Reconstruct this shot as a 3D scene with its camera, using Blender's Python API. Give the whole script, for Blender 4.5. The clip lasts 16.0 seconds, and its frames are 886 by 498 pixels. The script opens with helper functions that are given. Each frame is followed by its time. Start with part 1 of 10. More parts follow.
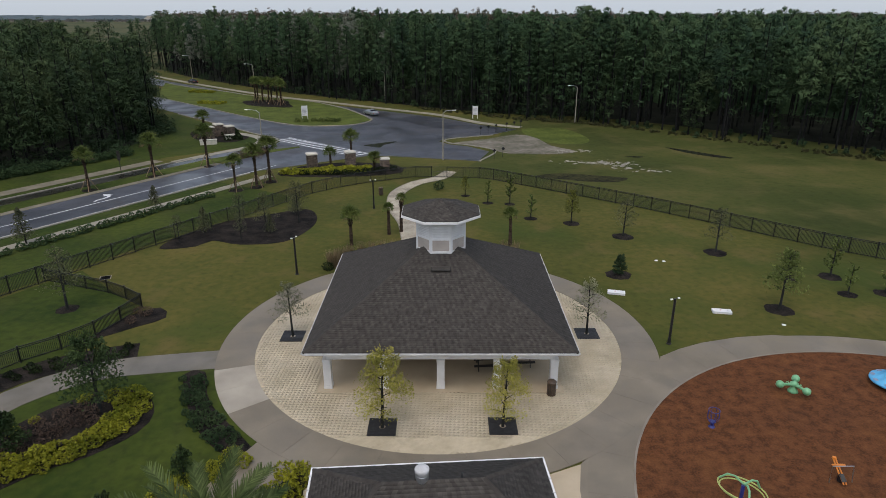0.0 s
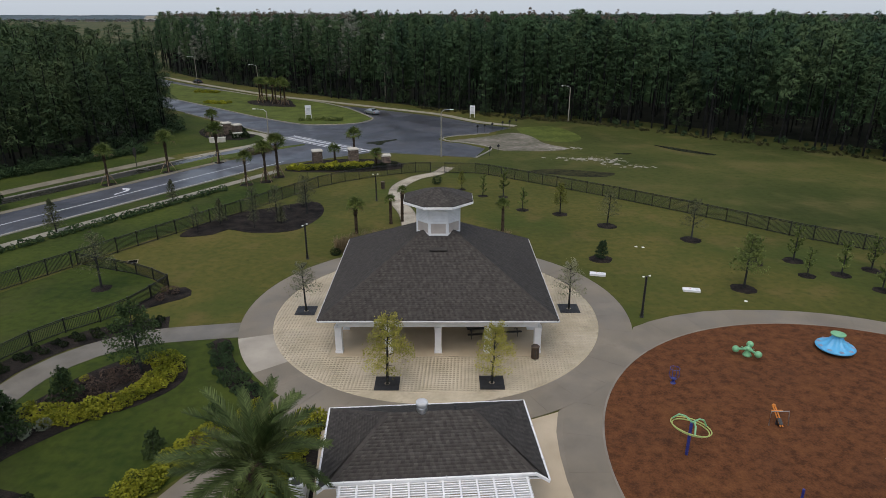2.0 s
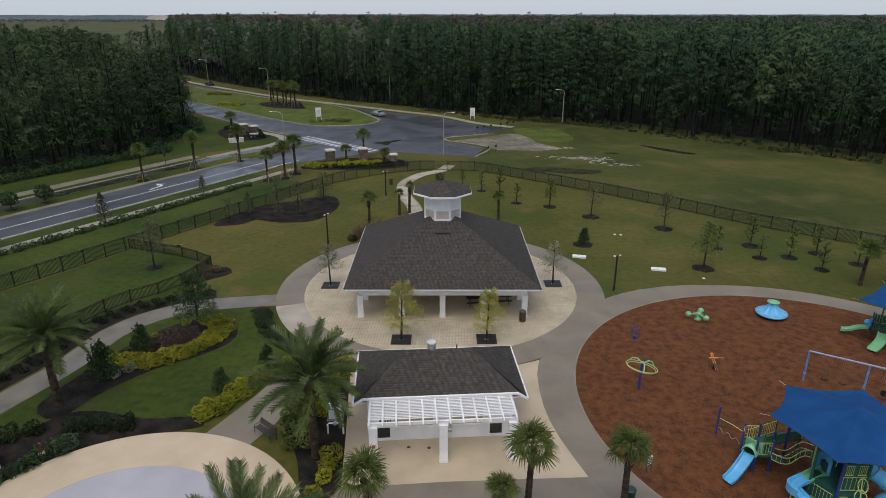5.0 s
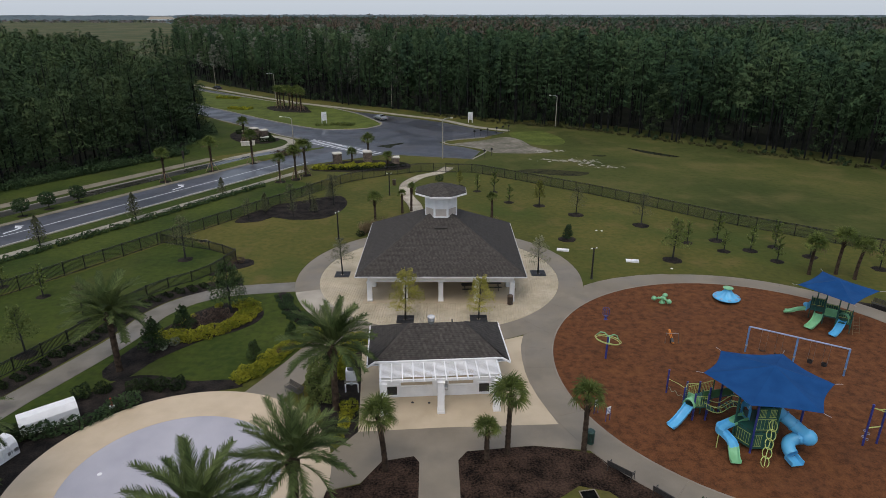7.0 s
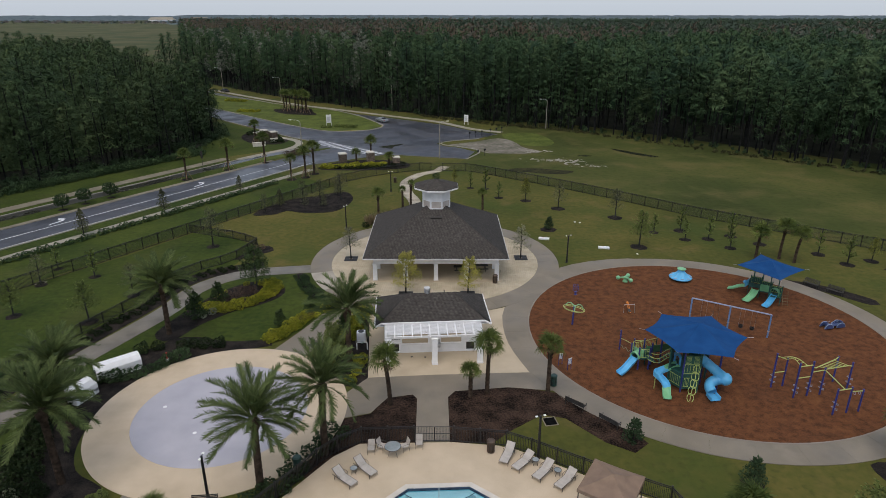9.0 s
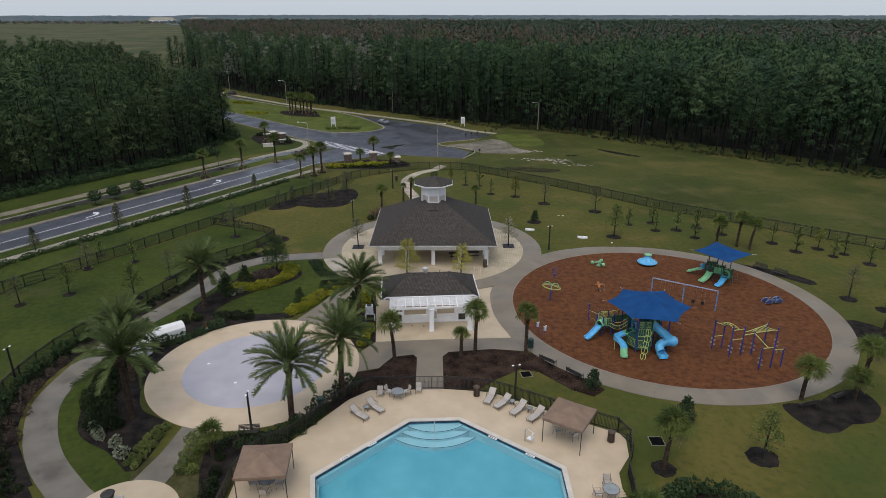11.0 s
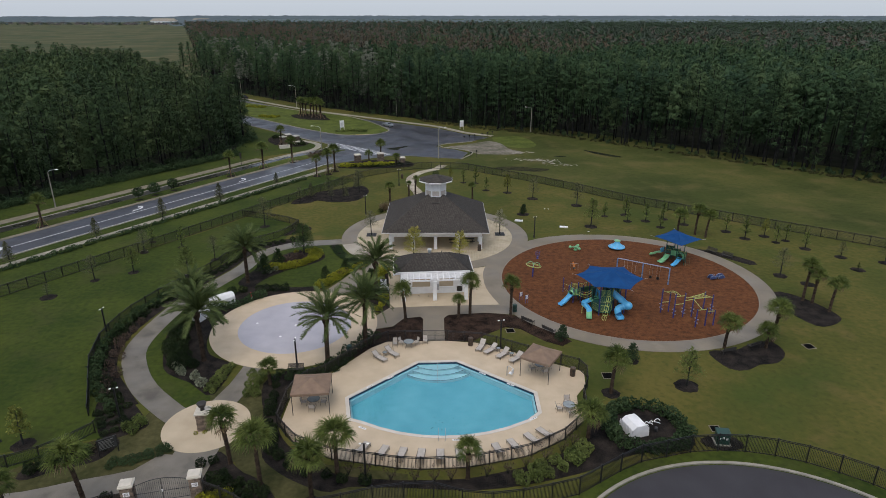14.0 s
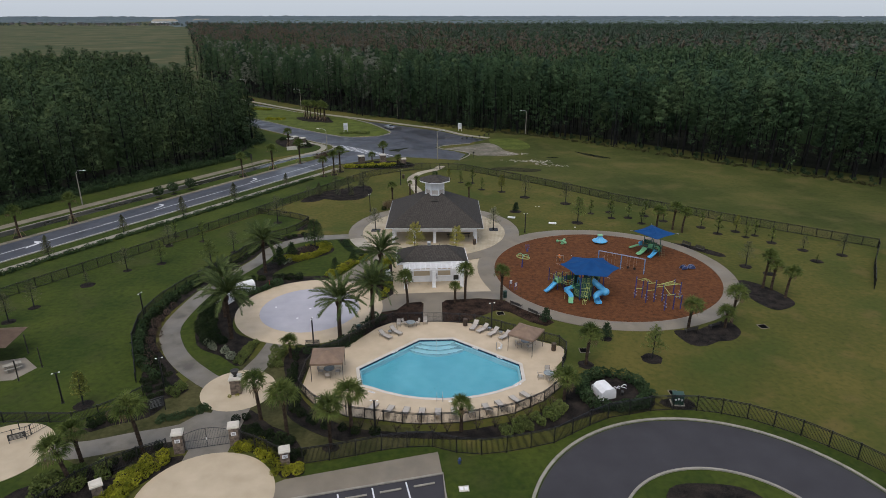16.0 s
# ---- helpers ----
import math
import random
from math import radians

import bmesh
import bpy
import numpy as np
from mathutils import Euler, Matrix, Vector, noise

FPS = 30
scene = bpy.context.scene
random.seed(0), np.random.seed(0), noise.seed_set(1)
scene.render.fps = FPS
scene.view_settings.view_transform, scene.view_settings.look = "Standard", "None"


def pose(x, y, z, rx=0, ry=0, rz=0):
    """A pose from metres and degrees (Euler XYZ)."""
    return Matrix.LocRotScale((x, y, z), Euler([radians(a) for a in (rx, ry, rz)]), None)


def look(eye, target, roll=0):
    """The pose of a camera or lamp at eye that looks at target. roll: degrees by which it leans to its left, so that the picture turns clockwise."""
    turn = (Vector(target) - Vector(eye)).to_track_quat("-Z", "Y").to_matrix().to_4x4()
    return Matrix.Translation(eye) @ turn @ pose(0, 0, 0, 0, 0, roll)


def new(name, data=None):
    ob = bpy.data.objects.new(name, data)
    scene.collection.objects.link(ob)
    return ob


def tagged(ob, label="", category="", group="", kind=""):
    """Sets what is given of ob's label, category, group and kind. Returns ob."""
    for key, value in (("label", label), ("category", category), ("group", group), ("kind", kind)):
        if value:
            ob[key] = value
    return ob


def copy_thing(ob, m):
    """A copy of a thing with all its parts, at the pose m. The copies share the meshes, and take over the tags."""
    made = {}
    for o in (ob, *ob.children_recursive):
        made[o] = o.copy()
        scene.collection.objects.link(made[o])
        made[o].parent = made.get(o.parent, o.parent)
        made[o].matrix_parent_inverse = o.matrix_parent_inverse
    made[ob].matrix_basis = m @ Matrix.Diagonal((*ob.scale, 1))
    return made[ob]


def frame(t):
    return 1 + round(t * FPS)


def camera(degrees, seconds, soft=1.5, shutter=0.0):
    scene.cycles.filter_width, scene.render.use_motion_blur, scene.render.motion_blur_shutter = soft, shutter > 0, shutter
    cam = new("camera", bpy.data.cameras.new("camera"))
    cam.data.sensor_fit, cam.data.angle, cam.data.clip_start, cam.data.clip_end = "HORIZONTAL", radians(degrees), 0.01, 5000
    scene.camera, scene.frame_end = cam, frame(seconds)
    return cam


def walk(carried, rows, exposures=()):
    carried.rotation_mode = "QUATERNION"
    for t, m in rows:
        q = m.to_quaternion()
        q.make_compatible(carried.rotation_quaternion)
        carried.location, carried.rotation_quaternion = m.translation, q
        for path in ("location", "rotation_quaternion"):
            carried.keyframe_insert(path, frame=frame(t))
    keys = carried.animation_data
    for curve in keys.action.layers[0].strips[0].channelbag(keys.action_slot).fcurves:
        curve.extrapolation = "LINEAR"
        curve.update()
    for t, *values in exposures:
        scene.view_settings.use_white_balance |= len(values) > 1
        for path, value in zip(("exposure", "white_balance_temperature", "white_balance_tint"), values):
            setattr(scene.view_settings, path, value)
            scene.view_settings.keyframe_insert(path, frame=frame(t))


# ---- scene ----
# ---- camera ----
cam = camera(70.8, 16.0, soft=0.7)
TILT = -20.70
# seconds, place in metres, then yaw, pitch and roll in degrees against the steady tilt
PATH = [
    (0, 0.00, 0.00, 23.00, -0.00, 0.00, 0.00),
    (0.5, 0.07, -1.30, 23.10, -0.03, -0.01, 0.02),
    (1, 0.16, -2.75, 23.25, -0.05, -0.02, 0.02),
    (1.5, 0.20, -4.24, 23.47, -0.07, -0.02, 0.03),
    (2, 0.15, -5.75, 23.72, -0.08, -0.02, 0.02),
    (2.5, 0.09, -7.33, 23.94, -0.07, -0.02, 0.03),
    (3, -0.06, -8.88, 24.22, -0.06, -0.01, 0.02),
    (3.5, -0.08, -10.48, 24.52, -0.06, -0.02, 0.01),
    (4, -0.12, -12.10, 24.84, -0.03, -0.03, -0.01),
    (6.5, -0.07, -21.24, 27.41, -0.00, -0.06, -0.03),
    (7, 0.06, -23.63, 28.05, -0.01, -0.06, -0.03),
    (7.5, 0.23, -26.19, 28.72, -0.03, -0.06, -0.02),
    (8, 0.33, -28.88, 29.33, -0.04, -0.06, -0.03),
    (8.5, 0.43, -31.63, 29.89, -0.06, -0.06, -0.03),
    (9, 0.62, -34.40, 30.40, -0.06, -0.06, -0.02),
    (11.5, 1.04, -47.62, 33.39, -0.13, -0.11, 0.02),
    (12, 1.06, -50.18, 33.96, -0.12, -0.11, 0.03),
    (12.5, 1.07, -52.76, 34.57, -0.12, -0.10, 0.04),
    (13, 1.02, -55.40, 35.15, -0.12, -0.10, 0.05),
    (13.5, 0.87, -58.00, 35.77, -0.14, -0.10, 0.04),
    (14, 0.82, -60.53, 36.38, -0.13, -0.11, 0.03),
    (14.5, 0.84, -62.93, 37.06, -0.13, -0.13, 0.04),
    (15, 0.92, -65.36, 37.63, -0.14, -0.12, 0.02),
    (15.5, 1.01, -67.74, 38.25, -0.14, -0.13, 0.04),
    (16, 1.03, -70.15, 38.90, -0.16, -0.13, 0.03),
]
walk(cam, [(t, Matrix.Translation((x, y, z)) @ pose(0, 0, 0, TILT) @ pose(0, 0, 0, 90 + pitch, roll, yaw)) for t, x, y, z, yaw, pitch, roll in PATH])

# ---- world and sun: an overcast afternoon ----
scene.view_settings.exposure = -0.14
world = bpy.data.worlds.new("overcast_sky")
scene.world = world
world.use_nodes = True
wt = world.node_tree
wt.nodes.clear()
w_out = wt.nodes.new("ShaderNodeOutputWorld")
w_bg = wt.nodes.new("ShaderNodeBackground")
w_sky = wt.nodes.new("ShaderNodeTexSky")
w_sky.sky_type = "NISHITA"
w_sky.sun_disc = False
w_sky.sun_elevation = radians(66)
w_sky.sun_rotation = radians(200)
w_sky.air_density, w_sky.dust_density = 1.0, 4.0
w_cloud = wt.nodes.new("ShaderNodeMixRGB")
w_cloud.blend_type = "ADD"
w_cloud.inputs[0].default_value = 1.0
# the cloud deck is thinner and brighter low down
w_geo = wt.nodes.new("ShaderNodeTexCoord")
w_sep = wt.nodes.new("ShaderNodeSeparateXYZ")
w_ramp = wt.nodes.new("ShaderNodeValToRGB")
w_ramp.color_ramp.interpolation = "EASE"
w_ramp.color_ramp.elements[0].color = (4.3, 4.75, 5.4, 1)
w_ramp.color_ramp.elements[1].color = (2.5, 2.62, 2.76, 1)
w_ramp.color_ramp.elements[0].position, w_ramp.color_ramp.elements[1].position = 0.0, 0.13
wt.links.new(w_geo.outputs["Generated"], w_sep.inputs[0])
wt.links.new(w_sep.outputs["Z"], w_ramp.inputs[0])
wt.links.new(w_ramp.outputs[0], w_cloud.inputs[2])
w_bg.inputs["Strength"].default_value = 0.125
wt.links.new(w_sky.outputs[0], w_cloud.inputs[1])
wt.links.new(w_cloud.outputs[0], w_bg.inputs["Color"])
wt.links.new(w_bg.outputs[0], w_out.inputs[0])

sun = new("sun", bpy.data.lights.new("sun", "SUN"))
sun.data.energy = 0.6
sun.data.angle = radians(35)
sun.data.color = (1.0, 0.97, 0.92)
sun.matrix_world = look((0, 0, 100), (5, 17, 60))

# ---- materials ----
from mathutils import geometry



def material(name, dark, light, rough=0.8, scale=4.0, fine=40.0, bump=0.2, metal=0.0, island=0.0, obj=0.0, mid=None, depth=0.02, spec=None, weight=0.45):
    """A surface that varies between two colours at two scales, with a fine relief.
    island, obj: how far the lightness varies from loose piece to loose piece, and from object to object."""
    m = bpy.data.materials.new(name)
    m.use_nodes = True
    nt = m.node_tree
    N, L = nt.nodes.new, nt.links.new
    bsdf = nt.nodes["Principled BSDF"]
    geo = N("ShaderNodeNewGeometry")
    n1 = N("ShaderNodeTexNoise")
    n1.inputs["Scale"].default_value = scale
    n1.inputs["Detail"].default_value = 5.0
    n2 = N("ShaderNodeTexNoise")
    n2.inputs["Scale"].default_value = fine
    n2.inputs["Detail"].default_value = 3.0
    L(geo.outputs["Position"], n1.inputs["Vector"])
    L(geo.outputs["Position"], n2.inputs["Vector"])
    mix = N("ShaderNodeMath")
    mix.operation = "MULTIPLY_ADD"
    L(n2.outputs[0], mix.inputs[0])
    mix.inputs[1].default_value = weight
    half = N("ShaderNodeMath")
    half.operation = "MULTIPLY_ADD"
    L(n1.outputs[0], half.inputs[0])
    half.inputs[1].default_value = 1.5
    half.inputs[2].default_value = -0.245 - weight / 2
    L(half.outputs[0], mix.inputs[2])
    ramp = N("ShaderNodeValToRGB")
    ramp.color_ramp.elements[0].color = (*dark, 1)
    ramp.color_ramp.elements[1].color = (*light, 1)
    ramp.color_ramp.elements[0].position, ramp.color_ramp.elements[1].position = 0.2, 0.85
    if mid:
        e = ramp.color_ramp.elements.new(0.5)
        e.color = (*mid, 1)
    L(mix.outputs[0], ramp.inputs[0])
    out = ramp.outputs[0]
    for amount, kind in ((island, "geo"), (obj, "obj")):
        if amount:
            h = N("ShaderNodeHueSaturation")
            v = N("ShaderNodeMapRange")
            v.inputs["To Min"].default_value, v.inputs["To Max"].default_value = 1 - amount, 1 + amount
            if kind == "geo":
                L(geo.outputs["Random Per Island"], v.inputs["Value"])
            else:
                info = N("ShaderNodeObjectInfo")
                L(info.outputs["Random"], v.inputs["Value"])
            L(v.outputs[0], h.inputs["Value"])
            L(out, h.inputs["Color"])
            out = h.outputs[0]
    L(out, bsdf.inputs["Base Color"])
    bsdf.inputs["Roughness"].default_value = rough
    bsdf.inputs["Metallic"].default_value = metal
    if spec is not None:
        bsdf.inputs["Specular IOR Level"].default_value = spec
    if bump:
        b = N("ShaderNodeBump")
        b.inputs["Strength"].default_value = bump
        b.inputs["Distance"].default_value = depth
        L(n2.outputs[0], b.inputs["Height"])
        L(b.outputs[0], bsdf.inputs["Normal"])
    return m


def wet(m, rough_dry, rough_wet, scale):
    """Wet patches with edges of their own: lower roughness where the noise is low."""
    nt = m.node_tree
    geo = nt.nodes.new("ShaderNodeNewGeometry")
    n = nt.nodes.new("ShaderNodeTexNoise")
    n.inputs["Scale"].default_value = scale
    n.inputs["Detail"].default_value = 4.0
    r = nt.nodes.new("ShaderNodeMapRange")
    r.inputs["From Min"].default_value, r.inputs["From Max"].default_value = 0.42, 0.6
    r.inputs["To Min"].default_value, r.inputs["To Max"].default_value = rough_wet, rough_dry
    nt.links.new(geo.outputs["Position"], n.inputs["Vector"])
    nt.links.new(n.outputs[0], r.inputs["Value"])
    nt.links.new(r.outputs[0], nt.nodes["Principled BSDF"].inputs["Roughness"])
    return m


def patched(m, colour, scale, lo, hi, amount, detail=5.0):
    """Patches of another colour, with outlines of their own, over a material."""
    nt = m.node_tree
    N, L = nt.nodes.new, nt.links.new
    base = nt.nodes["Principled BSDF"].inputs["Base Color"]
    geo, n, r, mix = N("ShaderNodeNewGeometry"), N("ShaderNodeTexNoise"), N("ShaderNodeMapRange"), N("ShaderNodeMixRGB")
    n.inputs["Scale"].default_value, n.inputs["Detail"].default_value = scale, detail
    r.inputs["From Min"].default_value, r.inputs["From Max"].default_value, r.inputs["To Max"].default_value = lo, hi, amount
    mix.inputs[2].default_value = (*colour, 1)
    L(geo.outputs["Position"], n.inputs["Vector"])
    L(n.outputs[0], r.inputs["Value"])
    L(r.outputs[0], mix.inputs[0])
    L(base.links[0].from_socket, mix.inputs[1])
    L(mix.outputs[0], base)
    return m


def foliage(name, dark, light, island=0.3, rough=0.6, thin=0.22):
    m = material(name, dark, light, rough, 0.6, 6.0, 0, island=island, obj=0.18, spec=0.12)
    b = m.node_tree.nodes["Principled BSDF"]
    if thin:
        # leaves let part of the light through
        nt = m.node_tree
        through_leaf, mix = nt.nodes.new("ShaderNodeBsdfTranslucent"), nt.nodes.new("ShaderNodeMixShader")
        colour = b.inputs["Base Color"].links[0].from_socket
        nt.links.new(colour, through_leaf.inputs["Color"])
        mix.inputs[0].default_value = thin
        nt.links.new(b.outputs[0], mix.inputs[1])
        nt.links.new(through_leaf.outputs[0], mix.inputs[2])
        nt.links.new(mix.outputs[0], nt.nodes["Material Output"].inputs[0])
    return m


M = dict(
    grass=material("lawn_grass", (0.054, 0.061, 0.013), (0.11, 0.096, 0.024), 0.95, 0.06, 1.3, 0.7, mid=(0.075, 0.077, 0.0165), depth=0.08, spec=0.15, weight=0.8),
    rough=material("rough_field_grass", (0.034, 0.045, 0.011), (0.095, 0.092, 0.026), 0.95, 0.05, 0.9, 0.7, mid=(0.054, 0.064, 0.016), depth=0.08, spec=0.12, weight=0.8),
    turf=material("dull_olive_turf", (0.034, 0.038, 0.012), (0.082, 0.075, 0.031), 0.95, 0.4, 2.2, 0.7, depth=0.08, spec=0.15, weight=0.9),
    lawn=material("fresh_lawn", (0.023, 0.041, 0.0062), (0.058, 0.075, 0.0118), 0.95, 0.12, 1.6, 0.7, depth=0.08, spec=0.15, weight=0.8),
    field=material("far_field", (0.045, 0.058, 0.022), (0.098, 0.09, 0.045), 0.95, 0.012, 0.25, 0, spec=0.1),
    sand=material("bare_sand", (0.055, 0.06, 0.02), (0.24, 0.215, 0.175), 0.95, 0.2, 1.2, 0.5, mid=(0.13, 0.117, 0.088), depth=0.05, weight=0.7),
    whitesand=material("white_sand", (0.2, 0.19, 0.15), (0.42, 0.4, 0.35), 0.95, 1.0, 6.0, 0.4, depth=0.04),
    weeds=material("fresh_weeds", (0.05, 0.066, 0.013), (0.1, 0.125, 0.025), 0.95, 0.25, 1.6, 0.6, depth=0.08, spec=0.15, weight=0.9),
    pit=material("drain_dark", (0.003, 0.003, 0.003), (0.009, 0.009, 0.009), 0.95, 3.0, 20.0, 0.1, spec=0.02),
    mud=material("wet_mud", (0.012, 0.012, 0.008), (0.05, 0.05, 0.02), 0.9, 0.5, 2.0, 0.6, depth=0.06, spec=0.08, weight=0.9),
    mudroad=wet(material("muddy_wet_asphalt", (0.02, 0.02, 0.015), (0.042, 0.041, 0.031), 0.5, 0.2, 20.0, 0.2, depth=0.01, spec=0.3), 0.6, 0.25, 0.1),
    asphalt=wet(material("wet_asphalt", (0.042, 0.045, 0.054), (0.068, 0.073, 0.087), 0.6, 0.25, 30.0, 0.25, depth=0.01), 0.62, 0.3, 0.12),
    lot=material("new_asphalt", (0.026, 0.024, 0.028), (0.037, 0.035, 0.04), 0.75, 0.35, 40.0, 0.3, depth=0.01),
    concrete=material("path_concrete", (0.18, 0.157, 0.122), (0.258, 0.227, 0.18), 0.75, 0.5, 25.0, 0.15, obj=0.03, depth=0.01),
    wornpath=wet(material("worn_damp_concrete", (0.115, 0.102, 0.08), (0.19, 0.17, 0.135), 0.7, 0.5, 25.0, 0.15, obj=0.06, depth=0.01), 0.7, 0.42, 0.2),
    ringcrete=wet(material("grey_concrete", (0.15, 0.126, 0.092), (0.228, 0.196, 0.146), 0.7, 0.4, 25.0, 0.15, obj=0.03, depth=0.01), 0.7, 0.42, 0.2),
    kerb=material("kerb_concrete", (0.21, 0.195, 0.16), (0.32, 0.3, 0.25), 0.85, 1.2, 20.0, 0.2, depth=0.01),
    verge=material("dull_tan_kerb", (0.13, 0.115, 0.08), (0.22, 0.195, 0.14), 0.9, 0.5, 20.0, 0.2, depth=0.01),
    freshcrete=material("fresh_concrete", (0.29, 0.26, 0.21), (0.4, 0.36, 0.295), 0.8, 0.5, 20.0, 0.15, depth=0.01),
    footway=material("roadside_walk", (0.2, 0.185, 0.145), (0.305, 0.28, 0.222), 0.8, 0.6, 20.0, 0.15, obj=0.08, depth=0.01),
    pad=material("tan_concrete", (0.405, 0.33, 0.225), (0.5, 0.415, 0.295), 0.75, 0.5, 20.0, 0.15, depth=0.01),
    deck=material("pool_deck_concrete", (0.45, 0.362, 0.248), (0.565, 0.46, 0.328), 0.75, 0.45, 20.0, 0.15, depth=0.01),
    splashgrey=material("splash_surface", (0.34, 0.335, 0.375), (0.43, 0.42, 0.455), 0.7, 0.35, 20.0, 0.1, depth=0.01),
    paver=material("tan_paver", (0.39, 0.33, 0.225), (0.55, 0.475, 0.345), 0.8, 0.5, 25.0, 0.25, island=0.04, obj=0.05, depth=0.01),
    oldbrick=material("weathered_brick_walk", (0.2, 0.175, 0.135), (0.47, 0.42, 0.33), 0.8, 0.55, 9.0, 0.3, mid=(0.36, 0.315, 0.24), depth=0.01, weight=1.0),
    joint=material("paver_joint_sand", (0.36, 0.305, 0.21), (0.53, 0.455, 0.325), 0.95, 0.3, 6.0, 0.2),
    earth=material("damp_brown_mulch", (0.007, 0.005, 0.0045), (0.066, 0.042, 0.03), 0.95, 0.7, 7.0, 1.0, depth=0.12, spec=0.06, weight=1.4),
    tabletop=material("frosted_table_glass", (0.2, 0.23, 0.235), (0.3, 0.33, 0.335), 0.12, 2.0, 20.0, 0.0),
    binmetal=material("brown_powder_coat", (0.05, 0.033, 0.022), (0.09, 0.06, 0.04), 0.5, 4.0, 40.0, 0.05),
    gutter=material("grey_white_gutter", (0.42, 0.42, 0.42), (0.6, 0.6, 0.6), 0.5, 2.0, 20.0, 0.05),
    bark=material("brown_bark_mulch", (0.006, 0.006, 0.006), (0.038, 0.031, 0.026), 0.95, 0.8, 9.0, 1.0, depth=0.1, spec=0.1, weight=1.0),
    chips=material("red_brown_wood_chips", (0.067, 0.028, 0.0138), (0.156, 0.064, 0.0265), 0.95, 1.6, 9.0, 1.0, mid=(0.112, 0.0455, 0.0198), depth=0.06, spec=0.1, weight=1.0),
    white=material("white_paint", (0.7, 0.7, 0.7), (0.82, 0.82, 0.82), 0.5, 1.5, 20.0, 0.05),
    panel=material("taupe_panel", (0.42, 0.37, 0.33), (0.5, 0.45, 0.4), 0.6, 1.5, 20.0, 0.05),
    siding=material("cream_wall", (0.5, 0.47, 0.42), (0.6, 0.57, 0.52), 0.6, 1.0, 20.0, 0.05),
    shingle=material("roof_shingle", (0.044, 0.039, 0.035), (0.074, 0.067, 0.06), 0.9, 3.0, 25.0, 0.5, island=0.1, depth=0.01, spec=0.2),
    shinglelight=material("roof_shingle_light_tab", (0.058, 0.052, 0.046), (0.088, 0.08, 0.072), 0.9, 3.0, 25.0, 0.5, island=0.15, depth=0.01, spec=0.2),
    roofdeck=material("roof_felt", (0.04, 0.037, 0.035), (0.07, 0.064, 0.06), 0.95, 1.0, 20.0, 0.2),
    black=material("black_metal", (0.008, 0.008, 0.009), (0.018, 0.018, 0.02), 0.4, 3.0, 40.0, 0.05),
    iron=material("cast_iron_grate", (0.012, 0.012, 0.013), (0.03, 0.03, 0.032), 0.55, 6.0, 60.0, 0.3),
    steel=material("galvanised_steel", (0.4, 0.41, 0.42), (0.55, 0.56, 0.57), 0.35, 4.0, 40.0, 0.05, metal=0.9),
    bronze=material("dark_bronze_metal", (0.018, 0.016, 0.013), (0.038, 0.033, 0.028), 0.55, 4.0, 40.0, 0.05),
    # litter whose colour also holds the shade under the trees
    litter=material("shade_dark_litter", (0.009, 0.011, 0.008), (0.024, 0.026, 0.019), 0.95, 0.2, 2.0, 0.5, depth=0.05, spec=0.1, weight=0.8),
    trunk=material("pine_bark", (0.02, 0.021, 0.02), (0.046, 0.047, 0.044), 0.95, 1.5, 12.0, 0.6, obj=0.25, depth=0.05, spec=0.1),
    # second bark, darkened in colour for the shade inside the woods
    shadebark=material("shade_dark_bark", (0.008, 0.0085, 0.009), (0.024, 0.024, 0.023), 0.95, 1.5, 12.0, 0.6, obj=0.25, depth=0.05, spec=0.1),
    palmtrunk=material("palm_bark", (0.022, 0.016, 0.012), (0.085, 0.06, 0.042), 0.95, 3.0, 18.0, 0.8, obj=0.2, depth=0.05, spec=0.1),
    stake=material("raw_timber", (0.16, 0.11, 0.06), (0.3, 0.21, 0.13), 0.85, 2.0, 25.0, 0.2),
    pine=foliage("pine_needles", (0.0324, 0.06525, 0.03089), (0.06696, 0.1125, 0.05227), 0.06, 0.85),
    pine_pale=foliage("pale_pine_needles", (0.04752, 0.081, 0.03564), (0.09288, 0.1373, 0.06415), 0.06, 0.85),
    pine_deep=foliage("deep_pine_needles", (0.02376, 0.05063, 0.02851), (0.04968, 0.08775, 0.0499), 0.06, 0.85),
    mixed=foliage("woodland_leaves", (0.02938, 0.0561, 0.02423), (0.06365, 0.0969, 0.0408), 0.06, 0.8),
    mixed_pale=foliage("pale_woodland_leaves", (0.04651, 0.0765, 0.03188), (0.09792, 0.1326, 0.05482), 0.06, 0.8),
    mixed_deep=foliage("deep_woodland_leaves", (0.02203, 0.04462, 0.0204), (0.04896, 0.0765, 0.0357), 0.06, 0.8),
    grey_wood=foliage("half_bare_oak_twigs", (0.115, 0.128, 0.1), (0.19, 0.2, 0.16), 0.14, 0.85),
    # distance haze is mixed into the base colours of farpine and distant
    farpine=foliage("hazed_far_wood_crowns", (0.06, 0.088, 0.064), (0.095, 0.126, 0.092), 0.12, 0.85),
    distant=foliage("hazed_distant_crowns", (0.1275, 0.1643, 0.1802), (0.15, 0.1938, 0.2125), 0.06, 0.95),
    rust=foliage("autumn_wood_crowns", (0.085, 0.069, 0.05), (0.132, 0.105, 0.076), 0.14, 0.85),
    rust_grey=foliage("bare_winter_crowns", (0.08, 0.076, 0.062), (0.13, 0.122, 0.1), 0.14, 0.85),
    leaf=foliage("sapling_leaves", (0.07, 0.1, 0.028), (0.17, 0.2, 0.06)),
    dullleaf=foliage("dull_oak_leaves", (0.07, 0.078, 0.042), (0.15, 0.152, 0.085)),
